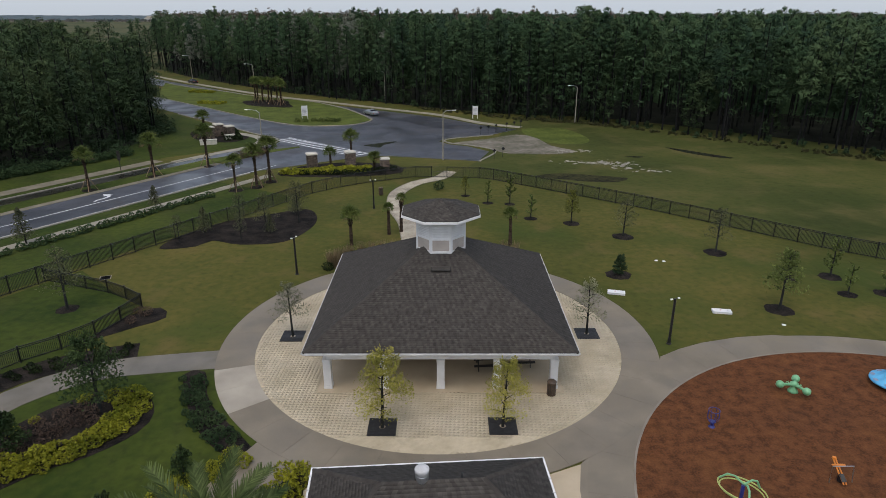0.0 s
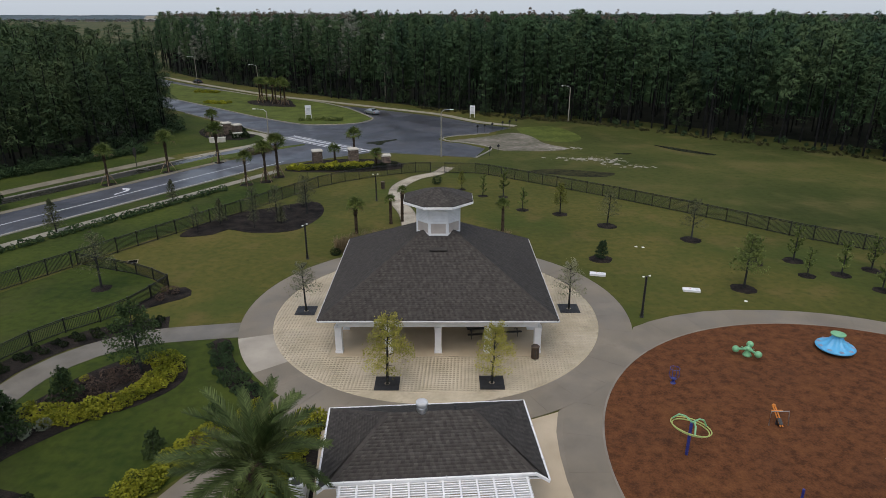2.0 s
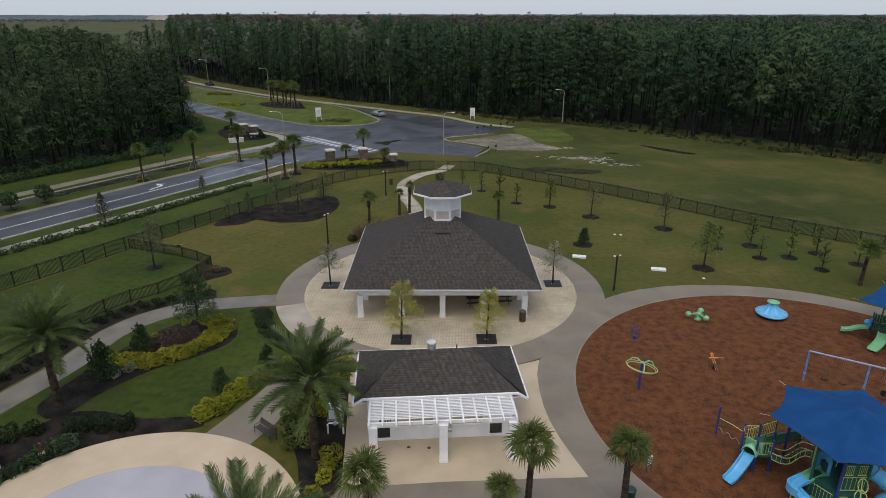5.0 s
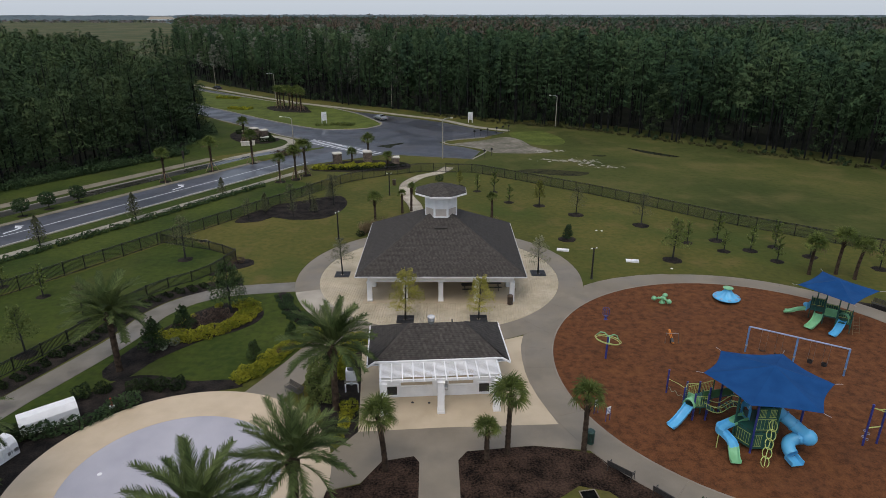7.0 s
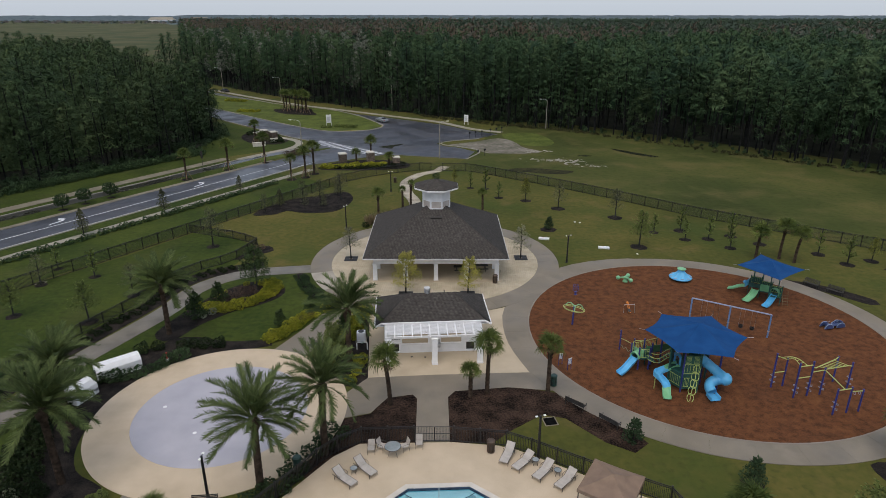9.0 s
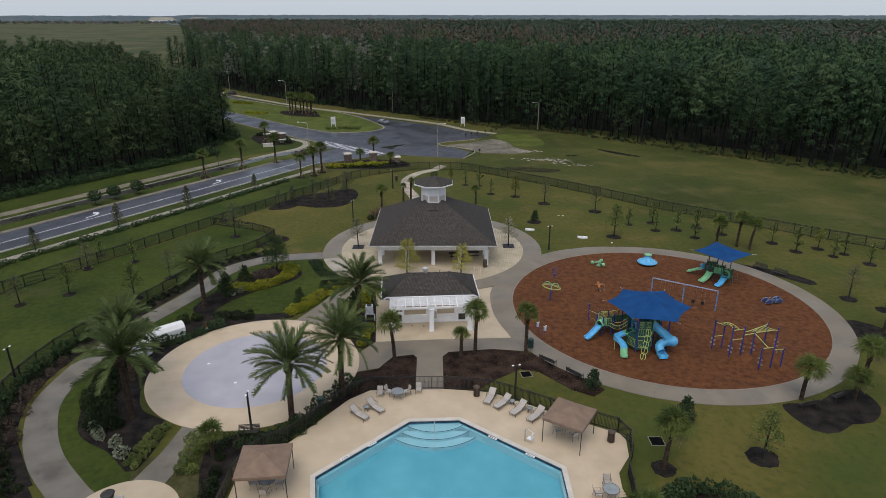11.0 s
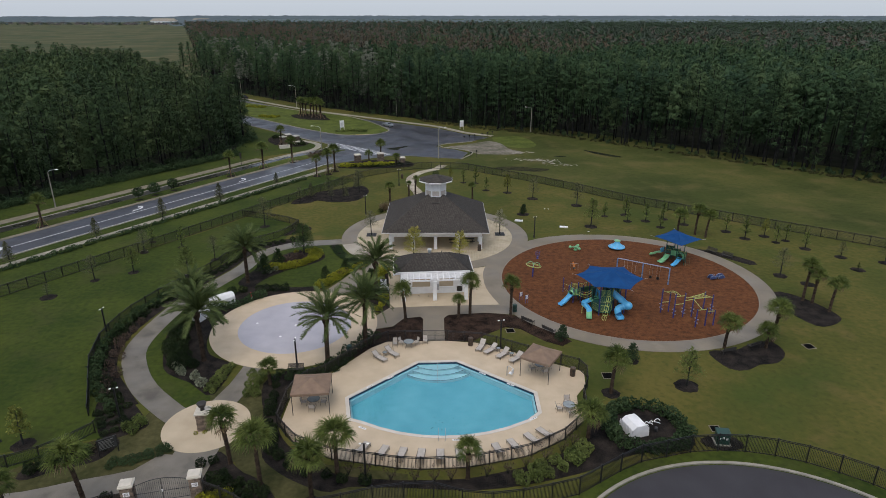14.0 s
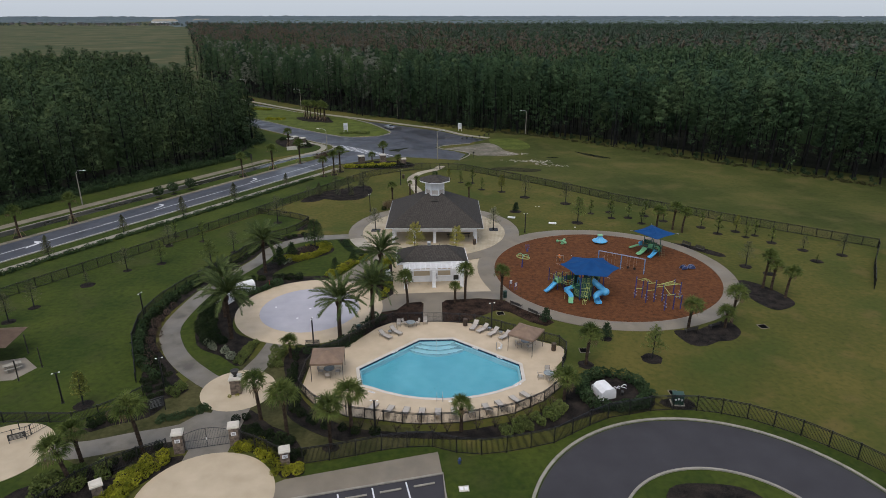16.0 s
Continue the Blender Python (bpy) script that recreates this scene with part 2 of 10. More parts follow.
    gold=foliage("yellow_turning_leaves", (0.08, 0.095, 0.02), (0.22, 0.22, 0.055)),
    deepleaf=foliage("deep_green_leaves", (0.022, 0.044, 0.016), (0.07, 0.1, 0.036)),
    feather=foliage("feathery_olive_leaves", (0.182, 0.1812, 0.0375), (0.416, 0.375, 0.09375)),
    greyleaf=foliage("grey_green_leaves", (0.117, 0.125, 0.075), (0.247, 0.2438, 0.1562)),
    golden=foliage("golden_shrub_leaves", (0.11, 0.13, 0.012), (0.34, 0.335, 0.032)),
    shrub=foliage("dark_shrub_leaves", (0.0096, 0.02, 0.0072), (0.032, 0.048, 0.016)),
    silver=foliage("pale_plant_leaves", (0.14, 0.16, 0.1), (0.32, 0.34, 0.25)),
    drybrown=foliage("dry_brown_leaves", (0.05, 0.034, 0.026), (0.14, 0.1, 0.075)),
    sedge=foliage("olive_sedge", (0.042, 0.047, 0.018), (0.095, 0.092, 0.042)),
    straw=foliage("dry_grass_blades", (0.15, 0.11, 0.06), (0.32, 0.25, 0.15)),
    frond=foliage("palm_frond", (0.04, 0.065, 0.015), (0.145, 0.175, 0.045), rough=0.65),
    datefrond=foliage("date_palm_frond", (0.036, 0.058, 0.017), (0.115, 0.145, 0.05), rough=0.65),
    deadfrond=foliage("dead_palm_frond", (0.11, 0.08, 0.045), (0.2, 0.15, 0.09)),
    stone=material("stacked_stone", (0.06, 0.045, 0.035), (0.19, 0.145, 0.11), 0.9, 3.0, 15.0, 0.5, obj=0.3, island=0.3, depth=0.03),
    coping=material("pool_coping", (0.5, 0.46, 0.4), (0.62, 0.58, 0.52), 0.7, 1.0, 20.0, 0.15),
    caststone=material("cast_stone_cap", (0.5, 0.47, 0.4), (0.62, 0.58, 0.5), 0.8, 2.0, 20.0, 0.15),
    line=material("road_marking", (0.5, 0.51, 0.52), (0.75, 0.76, 0.77), 0.6, 2.0, 25.0, 0.05),
    yellowline=material("yellow_marking", (0.4, 0.3, 0.06), (0.55, 0.43, 0.1), 0.6, 2.0, 25.0, 0.05),
    blue=material("blue_shade_cloth", (0.006, 0.046, 0.15), (0.01, 0.062, 0.19), 0.9, 1.0, 60.0, 0.1, spec=0.15),
    navy=material("blue_powder_coat", (0.02, 0.028, 0.16), (0.035, 0.045, 0.22), 0.4, 3.0, 30.0, 0.0),
    navyplastic=material("dark_blue_plastic", (0.03, 0.05, 0.13), (0.05, 0.075, 0.18), 0.45, 3.0, 30.0, 0.0),
    skyblue=material("light_blue_plastic", (0.085, 0.37, 0.64), (0.12, 0.45, 0.74), 0.35, 2.0, 20.0, 0.0),
    palegreen=material("pale_green_plastic", (0.16, 0.4, 0.2), (0.22, 0.5, 0.27), 0.4, 2.0, 20.0, 0.0),
    lime=material("lime_powder_coat", (0.35, 0.42, 0.12), (0.45, 0.52, 0.17), 0.4, 3.0, 30.0, 0.0),
    greenpanel=material("mid_green_plastic", (0.06, 0.17, 0.07), (0.09, 0.22, 0.1), 0.45, 2.0, 20.0, 0.0),
    teal=material("dark_green_deck", (0.012, 0.07, 0.055), (0.02, 0.1, 0.08), 0.5, 3.0, 30.0, 0.0),
    bluesteel=material("pale_blue_steel", (0.2, 0.25, 0.36), (0.27, 0.33, 0.45), 0.4, 3.0, 30.0, 0.0),
    swingblue=material("mid_blue_steel", (0.1, 0.2, 0.4), (0.15, 0.28, 0.5), 0.45, 3.0, 30.0, 0.0),
    orange=material("orange_plastic", (0.6, 0.19, 0.02), (0.72, 0.25, 0.03), 0.45, 3.0, 30.0, 0.0),
    greenbox=material("dark_green_paint", (0.012, 0.045, 0.035), (0.02, 0.065, 0.05), 0.45, 3.0, 30.0, 0.05),
    tan=material("brown_canvas", (0.17, 0.115, 0.08), (0.235, 0.16, 0.11), 0.85, 1.5, 60.0, 0.15),
    sling=material("beige_sling", (0.36, 0.33, 0.29), (0.47, 0.43, 0.385), 0.75, 3.0, 60.0, 0.1),
    darksteel=material("brown_metal_frame", (0.045, 0.035, 0.028), (0.075, 0.06, 0.05), 0.45, 4.0, 40.0, 0.05),
    tile=material("dark_blue_tile", (0.02, 0.032, 0.06), (0.05, 0.075, 0.12), 0.2, 3.0, 12.0, 0.1),
    plaster=material("pool_plaster", (0.13, 0.42, 0.52), (0.2, 0.52, 0.61), 0.6, 0.4, 6.0, 0.05),
    step=material("pool_step_plaster", (0.42, 0.62, 0.68), (0.5, 0.68, 0.73), 0.6, 0.6, 6.0, 0.05),
    dark=material("dark_interior", (0.02, 0.02, 0.02), (0.05, 0.05, 0.05), 0.6, 2.0, 20.0, 0.0),
    silvercar=material("silver_car_paint", (0.32, 0.34, 0.36), (0.38, 0.4, 0.42), 0.3, 1.0, 10.0, 0.0, metal=0.6),
    darkcar=material("dark_car_paint", (0.015, 0.015, 0.018), (0.03, 0.03, 0.033), 0.25, 1.0, 10.0, 0.0),
    rubber=material("black_rubber", (0.01, 0.01, 0.01), (0.02, 0.02, 0.02), 0.8, 5.0, 40.0, 0.1),
    lamp=material("lamp_lens", (0.75, 0.76, 0.72), (0.85, 0.86, 0.82), 0.3, 2.0, 20.0, 0.0),
    red=material("red_plastic", (0.4, 0.02, 0.02), (0.5, 0.035, 0.03), 0.4, 2.0, 20.0, 0.0),
)


# turf is patchy: greener and browner drifts, darker tufts
patched(M["grass"], (0.04, 0.064, 0.012), 0.085, 0.5, 0.66, 0.6)
patched(M["grass"], (0.13, 0.098, 0.034), 0.21, 0.56, 0.72, 0.55)
patched(M["grass"], (0.035, 0.042, 0.011), 1.7, 0.52, 0.75, 0.5)
patched(M["rough"], (0.04, 0.056, 0.012), 0.06, 0.5, 0.66, 0.4)
patched(M["rough"], (0.115, 0.098, 0.035), 0.13, 0.5, 0.68, 0.55)
patched(M["rough"], (0.028, 0.034, 0.01), 0.9, 0.52, 0.75, 0.55)
patched(M["lawn"], (0.055, 0.06, 0.018), 0.17, 0.52, 0.7, 0.6)
patched(M["lawn"], (0.018, 0.028, 0.007), 1.3, 0.5, 0.72, 0.5)
patched(M["field"], (0.04, 0.06, 0.026), 0.02, 0.48, 0.62, 0.7)
patched(M["field"], (0.14, 0.12, 0.065), 0.035, 0.56, 0.7, 0.6)
patched(M["wornpath"], (0.06, 0.055, 0.045), 0.4, 0.55, 0.7, 0.55, 7.0)
patched(M["ringcrete"], (0.11, 0.1, 0.08), 0.35, 0.55, 0.75, 0.5)
patched(M["paver"], (0.5, 0.44, 0.34), 0.3, 0.5, 0.7, 0.5)
patched(M["asphalt"], (0.05, 0.047, 0.044), 0.16, 0.52, 0.7, 0.6, 7.0)
patched(M["joint"], (0.09, 0.075, 0.05), 0.45, 0.56, 0.68, 0.75, 8.0)
patched(M["paver"], (0.3, 0.255, 0.18), 0.9, 0.58, 0.72, 0.45, 8.0)
patched(M["chips"], (0.062, 0.032, 0.02), 0.3, 0.5, 0.75, 0.3, 9.0)
patched(M["chips"], (0.19, 0.08, 0.029), 0.45, 0.54, 0.7, 0.3, 8.0)
patched(M["chips"], (0.05, 0.03, 0.022), 5.0, 0.58, 0.75, 0.3, 3.0)


def glass(name, tint, rough=0.03):
    m = bpy.data.materials.new(name)
    m.use_nodes = True
    b = m.node_tree.nodes["Principled BSDF"]
    b.inputs["Base Color"].default_value = (*tint, 1)
    b.inputs["Roughness"].default_value = rough
    b.inputs["Metallic"].default_value = 0.0
    b.inputs["Specular IOR Level"].default_value = 0.8
    return m


M["glass"] = glass("dark_window_glass", (0.015, 0.018, 0.02))

# ---- building blocks ----


def part(name, bm, mat, parent=None, label="", smooth=False):
    """Links a bmesh as one mesh object, under a thing or under a part."""
    me = bpy.data.meshes.new(name)
    bm.normal_update()
    bm.to_mesh(me)
    bm.free()
    me.materials.append(M[mat] if isinstance(mat, str) else mat)
    if smooth:
        for p in me.polygons:
            p.use_smooth = True
    ob = new(name, me)
    if parent:
        ob.parent = parent
    return tagged(ob, label)


def linked(name, me, parent, m=None):
    ob = new(name, me)
    ob.parent = parent
    if m is not None:
        ob.matrix_basis = m
    return ob


def thing(name, x, y, z, label, category, group="", turn=0.0, kind=""):
    ob = new(name)
    ob.empty_display_size = 0.3
    ob.matrix_basis = pose(x, y, z, 0, 0, turn)
    return tagged(ob, label, category, group, kind)


def setting(ob, label, category):
    return tagged(ob, label, category, kind="structure")


def B():
    return bmesh.new()


def box(bm, x0, y0, z0, x1, y1, z1, bevel=0.0, m=None):
    vs = [bm.verts.new(Vector((x, y, z)) if m is None else m @ Vector((x, y, z))) for x in (x0, x1) for y in (y0, y1) for z in (z0, z1)]
    fs = [bm.faces.new([vs[i] for i in q]) for q in ((0, 1, 3, 2), (4, 6, 7, 5), (0, 4, 5, 1), (2, 3, 7, 6), (0, 2, 6, 4), (1, 5, 7, 3))]
    if bevel:
        es = list({e for f in fs for e in f.edges})
        bmesh.ops.bevel(bm, geom=es, offset=bevel, segments=1, affect="EDGES")
    return bm


def tube(bm, pts, radii, sides=8, caps=True):
    """A round tube along the points; radii one number or one for each point."""
    pts = [Vector(p) for p in pts]
    if not isinstance(radii, (list, tuple)):
        radii = [radii] * len(pts)
    rings = []
    for i, p in enumerate(pts):
        d = (pts[min(i + 1, len(pts) - 1)] - pts[max(i - 1, 0)]).normalized()
        a = d.cross(Vector((0, 0, 1)) if abs(d.z) < 0.9 else Vector((1, 0, 0))).normalized()
        b = d.cross(a)
        rings.append([bm.verts.new(p + radii[i] * (math.cos(k * 2 * math.pi / sides) * a + math.sin(k * 2 * math.pi / sides) * b)) for k in range(sides)])
    for r, s in zip(rings, rings[1:]):
        for k in range(sides):
            bm.faces.new((r[k], r[(k + 1) % sides], s[(k + 1) % sides], s[k]))
    if caps:
        bm.faces.new(rings[0])
        bm.faces.new(rings[-1][::-1])
    return bm


def prism(bm, poly, z0, z1, holes=()):
    """A flat slab with the given outline, round holes if any."""
    loops = [list(poly), *[list(h) for h in holes]]
    flat = [p for loop in loops for p in loop]
    lo = [bm.verts.new((p[0], p[1], z0)) for p in flat]
    hi = [bm.verts.new((p[0], p[1], z1)) for p in flat]
    for tri in geometry.tessellate_polygon([[Vector((p[0], p[1], 0)) for p in loop] for loop in loops]):
        a, b, c = (Vector((*flat[k], 0)) for k in tri)
        turn = (b - a).cross(c - a).z
        if abs(turn) > 1e-9:
            bm.faces.new([hi[k] for k in (tri if turn > 0 else tri[::-1])])
    k = 0
    for n_loop, loop in enumerate(loops):
        n = len(loop)
        area = sum(a[0] * b[1] - b[0] * a[1] for a, b in zip(loop, loop[1:] + loop[:1]))
        for i in range(n):
            q = (lo[k + i], lo[k + (i + 1) % n], hi[k + (i + 1) % n], hi[k + i])
            bm.faces.new(q if (area > 0) == (n_loop == 0) else q[::-1])
        k += n
    return bm


def annulus(bm, cx, cy, r0, r1, z0, z1, n=90):
    return prism(bm, disc(cx, cy, r1, n), z0, z1, [disc(cx, cy, r0, n)])


def lathe(bm, profile, sides=16, at=(0, 0, 0)):
    rings = [[bm.verts.new((at[0] + r * math.cos(k * 2 * math.pi / sides), at[1] + r * math.sin(k * 2 * math.pi / sides), at[2] + z)) for k in range(sides)] for r, z in profile]
    for r, s in zip(rings, rings[1:]):
        for k in range(sides):
            bm.faces.new((r[k], r[(k + 1) % sides], s[(k + 1) % sides], s[k]))
    bm.faces.new(rings[0][::-1])
    bm.faces.new(rings[-1])
    return bm


def arc(cx, cy, r, a0, a1, n):
    return [(cx + r * math.cos(radians(a0 + (a1 - a0) * i / n)), cy + r * math.sin(radians(a0 + (a1 - a0) * i / n))) for i in range(n + 1)]


def disc(cx, cy, r, n=72):
    return arc(cx, cy, r, 0, 360, n)[:-1]


def smooth_line(pts, step=1.0):
    """A rounded line through the points (Catmull-Rom), about step metres between its points."""
    P = [np.array(p, float) for p in pts]
    P = [2 * P[0] - P[1], *P, 2 * P[-1] - P[-2]]
    out = []
    for a, b, c, d in zip(P, P[1:], P[2:], P[3:]):
        n = max(1, int(np.linalg.norm(c - b) / step))
        for i in range(n):
            t = i / n
            out.append(tuple(0.5 * (2 * b + (c - a) * t + (2 * a - 5 * b + 4 * c - d) * t * t + (3 * b - 3 * c + d - a) * t ** 3)))
    out.append(tuple(P[-2]))
    return out


def blob(pts, step=0.8):
    """A rounded closed outline through the points."""
    n = len(pts)
    P = [np.array(p, float) for p in pts]
    out = []
    for i in range(n):
        a, b, c, d = P[i - 1], P[i], P[(i + 1) % n], P[(i + 2) % n]
        k = max(2, int(np.linalg.norm(c - b) / step))
        for j in range(k):
            t = j / k
            out.append(tuple(0.5 * (2 * b + (c - a) * t + (2 * a - 5 * b + 4 * c - d) * t * t + (3 * b - 3 * c + d - a) * t ** 3)))
    return out


def offset_line(line, d):
    """The line moved d metres to its left."""
    out = []
    for i, p in enumerate(line):
        a, b = line[max(i - 1, 0)], line[min(i + 1, len(line) - 1)]
        n = math.hypot(b[0] - a[0], b[1] - a[1]) or 1
        out.append((p[0] - d * (b[1] - a[1]) / n, p[1] + d * (b[0] - a[0]) / n))
    return out


def strip(bm, line, d0, d1, z0, z1):
    """A band between two offsets of a line, as one slab."""
    a, b = offset_line(line, d0), offset_line(line, d1)
    for i in range(len(line) - 1):
        q = [a[i], a[i + 1], b[i + 1], b[i]]
        lo = [bm.verts.new((*p, z0)) for p in q]
        hi = [bm.verts.new((*p, z1)) for p in q]
        bm.faces.new(hi if (d1 > d0) else hi[::-1])
        for j in range(4):
            bm.faces.new((lo[j], lo[(j + 1) % 4], hi[(j + 1) % 4], hi[j]))
    return bm


def np_mesh(name, verts, quads, mats, index=None, normals=None):
    """A mesh of quads or triangles from arrays; normals: the rounded normal of the clump that each vertex belongs to."""
    me = bpy.data.meshes.new(name)
    verts, quads = np.asarray(verts, np.float32), np.asarray(quads, np.int32)
    k = quads.shape[1]
    me.vertices.add(len(verts))
    me.vertices.foreach_set("co", verts.ravel())
    me.loops.add(quads.size)
    me.loops.foreach_set("vertex_index", quads.ravel())
    me.polygons.add(len(quads))
    me.polygons.foreach_set("loop_start", np.arange(0, quads.size, k, dtype=np.int32))
    for m in mats:
        me.materials.append(M[m])
    if index is not None:
        me.polygons.foreach_set("material_index", np.asarray(index, np.int32))
    me.update(calc_edges=True)
    if normals is not None:
        me.attributes.new("custom_normal", "FLOAT_VECTOR", "POINT").data.foreach_set("vector", np.asarray(normals, np.float32).ravel())
        me.update()
    return me


def leaves(centres, size, rng, flat=0.0, long=1.0, wide=0.6, three=False):
    """One small leaf-spray quad (or, with three, a triangle) at each centre, turned at random. Returns vertices and quads."""
    n = len(centres)
    u = rng.normal(size=(n, 3))
    u[:, 2] *= 1 - flat
    u /= np.linalg.norm(u, axis=1)[:, None] + 1e-9
    w = rng.normal(size=(n, 3))
    w[:, 2] *= 1 - flat
    v = np.cross(u, w)
    if flat:
        v = w - (w * u).sum(1)[:, None] * u
    v /= np.linalg.norm(v, axis=1)[:, None] + 1e-9
    s = (size * rng.uniform(0.6, 1.35, n))[:, None]
    c = np.asarray(centres)
    if three:
        V = np.stack([c - u * s * long, c + u * s * long * 0.7 - v * s * wide, c + u * s * long * 0.7 + v * s * wide], 1).reshape(-1, 3)
        return V, np.arange(3 * n).reshape(n, 3)
    V = np.stack([c - u * s * long, c - v * s * wide, c + u * s * long, c + v * s * wide], 1).reshape(-1, 3)
    return V, np.arange(4 * n).reshape(n, 4)


def joined(chunks):
    vs, qs, k = [], [], 0
    for v, q in chunks:
        vs.append(v)
        qs.append(q + k)
        k += len(v)
    return np.concatenate(vs), np.concatenate(qs)

# ---- ground, roads and paved areas ----
GR = 0.0
POOL = [(-1.75, -0.4), (2.5, -0.2), (10.25, -6.3), (10.2, -9.55)] + [(x, -13.2 + 0.0345 * (x - 1.0) ** 2 + 0.0004 * abs(x - 1) ** 3) for x in (9, 7, 5, 3, 1, -1, -3, -5, -6.6)] + [(-7.9, -10.5), (-8.55, -7.2)]
# one sheet to the horizon, with the pool's pit left open
bm = B()
xs = [-4200, -1500, -600, -300, -150, -75, -30, 30, 75, 150, 300, 600, 1500, 4200]
ys = [-600, -200, -80, -30, 20, 80, 160, 320, 640, 1300, 2600, 4500]
gv = [[bm.verts.new((x, y, 0.0)) for y in ys] for x in xs]
for i in range(len(xs) - 1):
    for j in range(len(ys) - 1):
        if (xs[i], ys[j]) != (-30, -30):
            bm.faces.new((gv[i][j], gv[i + 1][j], gv[i + 1][j + 1], gv[i][j + 1]))
prism(bm, [(-30, -30), (30, -30), (30, 20), (-30, 20)], -0.3, 0.0, [POOL])
setting(part("ground", bm, "grass"), "olive green mown grass, worn and brownish in places", "ground")

bm = prism(B(), [(-4000, 330), (-330, 215), (-118, 275), (-320, 800), (-900, 3800), (-4000, 3800)], 0.0, 0.03)
setting(part("far_meadow", bm, "field"), "wide flat tan and green meadow beyond the woods", "meadow")

field_outline = [(2, 95), (0.6, 91), (6.2, 90.6), (15.3, 83.4), (24.3, 76), (31.5, 69.3), (40.3, 60.6), (58.9, 46.4), (74.3, 35.2), (78.2, 32.4), (130, -10), (178, 35), (112, 86), (97, 99), (75, 119), (48, 144), (30, 143), (17, 147), (12, 128), (8, 110), (5.9, 102.3)]
setting(part("field", prism(B(), field_outline, 0.0, 0.006), "rough"), "open rough green field beyond the fence", "field")

# the two-way boulevard beside the park: its axis and the offsets to the left of it
RD = Vector((0.527, 0.85))
RN = Vector((-0.85, 0.527))


def along(s, u):
    """A place u metres along the boulevard and s metres across it."""
    p = RN * s + RD * u
    return (p.x, p.y)


def band(s0, s1, u0, u1, z0, z1, bm=None):
    return prism(bm or B(), [along(s0, u0), along(s0, u1), along(s1, u1), along(s1, u0)], z0, z1)


setting(part("verge", band(59.3, 108, -160, 58, 0.0, 0.005), "lawn"), "dark green mown verge beside and between the carriageways", "verge")
island = [(-98, 226.5), (-84.0, 212.4), (-69, 200.9), (-58, 190.8), (-42.4, 181.2), (-33.5, 173.6), (-24.6, 162), (-19.1, 151.5), (-16.6, 145), (-19.6, 138.6), (-30.7, 136.9), (-44.2, 147.3), (-64.7, 167.7), (-84, 187)]
setting(part("verge", prism(B(), island, 0.0, 0.04), "weeds"), "fresh green lawn on the wide median", "verge")
setting(part("road", band(74.85, 83.5, -160, 66, -0.05, 0.02), "asphalt"), "wet dark grey asphalt carriageway with white lane lines", "road")
setting(part("road", band(88.2, 90.9, -160, 68, -0.05, 0.02), "mudroad"), "narrow muddy wet asphalt carriageway beyond the median", "road")
corner = [along(95.6, 40), along(95.6, 64), (-33.8, 116), (-34.2, 122.6), (-39.6, 127.2), (-52.4, 140.2), (-66, 154.0), (-64, 148), (-58, 130), (-58, 112)]
setting(part("verge", prism(B(), corner, 0.0, 0.0065), "lawn"), "green grass round the far entrance piers", "verge")
loop = smooth_line([(-44.5, 101.5), (-39.2, 109.1), (-35.9, 113.5), (-34.8, 118), (-35.6, 122.0), (-38.8, 125.6), (-42.5, 128.0)], 1.5)
setting(part("pavement", strip(B(), loop, -0.9, 0.9, -0.05, 0.035), "footway"), "pale footpath curving round the road corner", "pavement")
# junction and its arms, over the ends of both carriageways
junction = [along(74.85, 65.9), (-13, 106.3), (-8.6, 106), (0, 103.8), (5.9, 102.3), (8.2, 110), (4.6, 114.5), (1.0, 116.5), (-0.8, 119.5), (0.8, 122.5),
            (5, 124.5), (10, 126.5), (15.5, 132.5), (8.5, 138), (0, 148), (-12, 157), (-32, 171.5), (-55, 189), (-98, 231), (-150, 290), (-154, 286),
            (-104, 226), (-67, 186), (-32.3, 163), (-20, 150), (-17, 145.4), (-20, 139.4), (-30.7, 137.8), (-44.2, 148.1), (-64.7, 168.5), (-84, 188),
            (-90, 181), (-64.8, 154.7), (-51.9, 141.9), (-39.1, 128.7), (-33.4, 124.2), (-31.2, 120), (-31.6, 116.5), along(90.9, 67.9), along(88.2, 67.9), along(86.6, 74), (-26.2, 113.6), along(83.5, 76), along(83.5, 65.9)]
setting(part("road", prism(B(), junction, -0.05, 0.012), "asphalt"), "wide wet asphalt junction with dark puddled patches", "road")

setting(part("kerb", band(74.5, 74.85, -160, 64, -0.05, 0.12), "kerb"), "pale concrete kerb on the park side of the road", "kerb")
for s0, s1, u1, lab in ((83.5, 84.7, 66, "dull tan gutter strip along the median"), (93.0, 95.4, 62, "dull tan footpath beyond the narrow carriageway")):
    setting(part("kerb", band(s0, s1, -160, u1, -0.05, 0.06), "verge"), lab, "kerb")
setting(part("kerb", band(90.9, 91.2, -160, 66, -0.05, 0.12), "kerb"), "pale kerb of the narrow carriageway", "kerb")
nose = [along(84.7, 57), along(84.7, 66), along(84.2, 74), (-26.2, 113.4), (-26.6, 114.4), along(86.4, 75), along(88.2, 67), along(88.2, 57)]
setting(part("verge", prism(B(), nose, 0.0, 0.05), "weeds"), "narrow grass median tapering to a nose at the crossing", "verge")
# park-side footpath, slab by slab
walk_slabs = setting(new("pavement"), "pale concrete footpath beside the boulevard", "pavement")
slab = None
for k in range(74):
    u = -150 + 2.9 * k
    if slab is None:
        slab = part("slab", band(70.2, 71.7, 0, 2.87, -0.05, 0.05), "footway", walk_slabs)
    else:
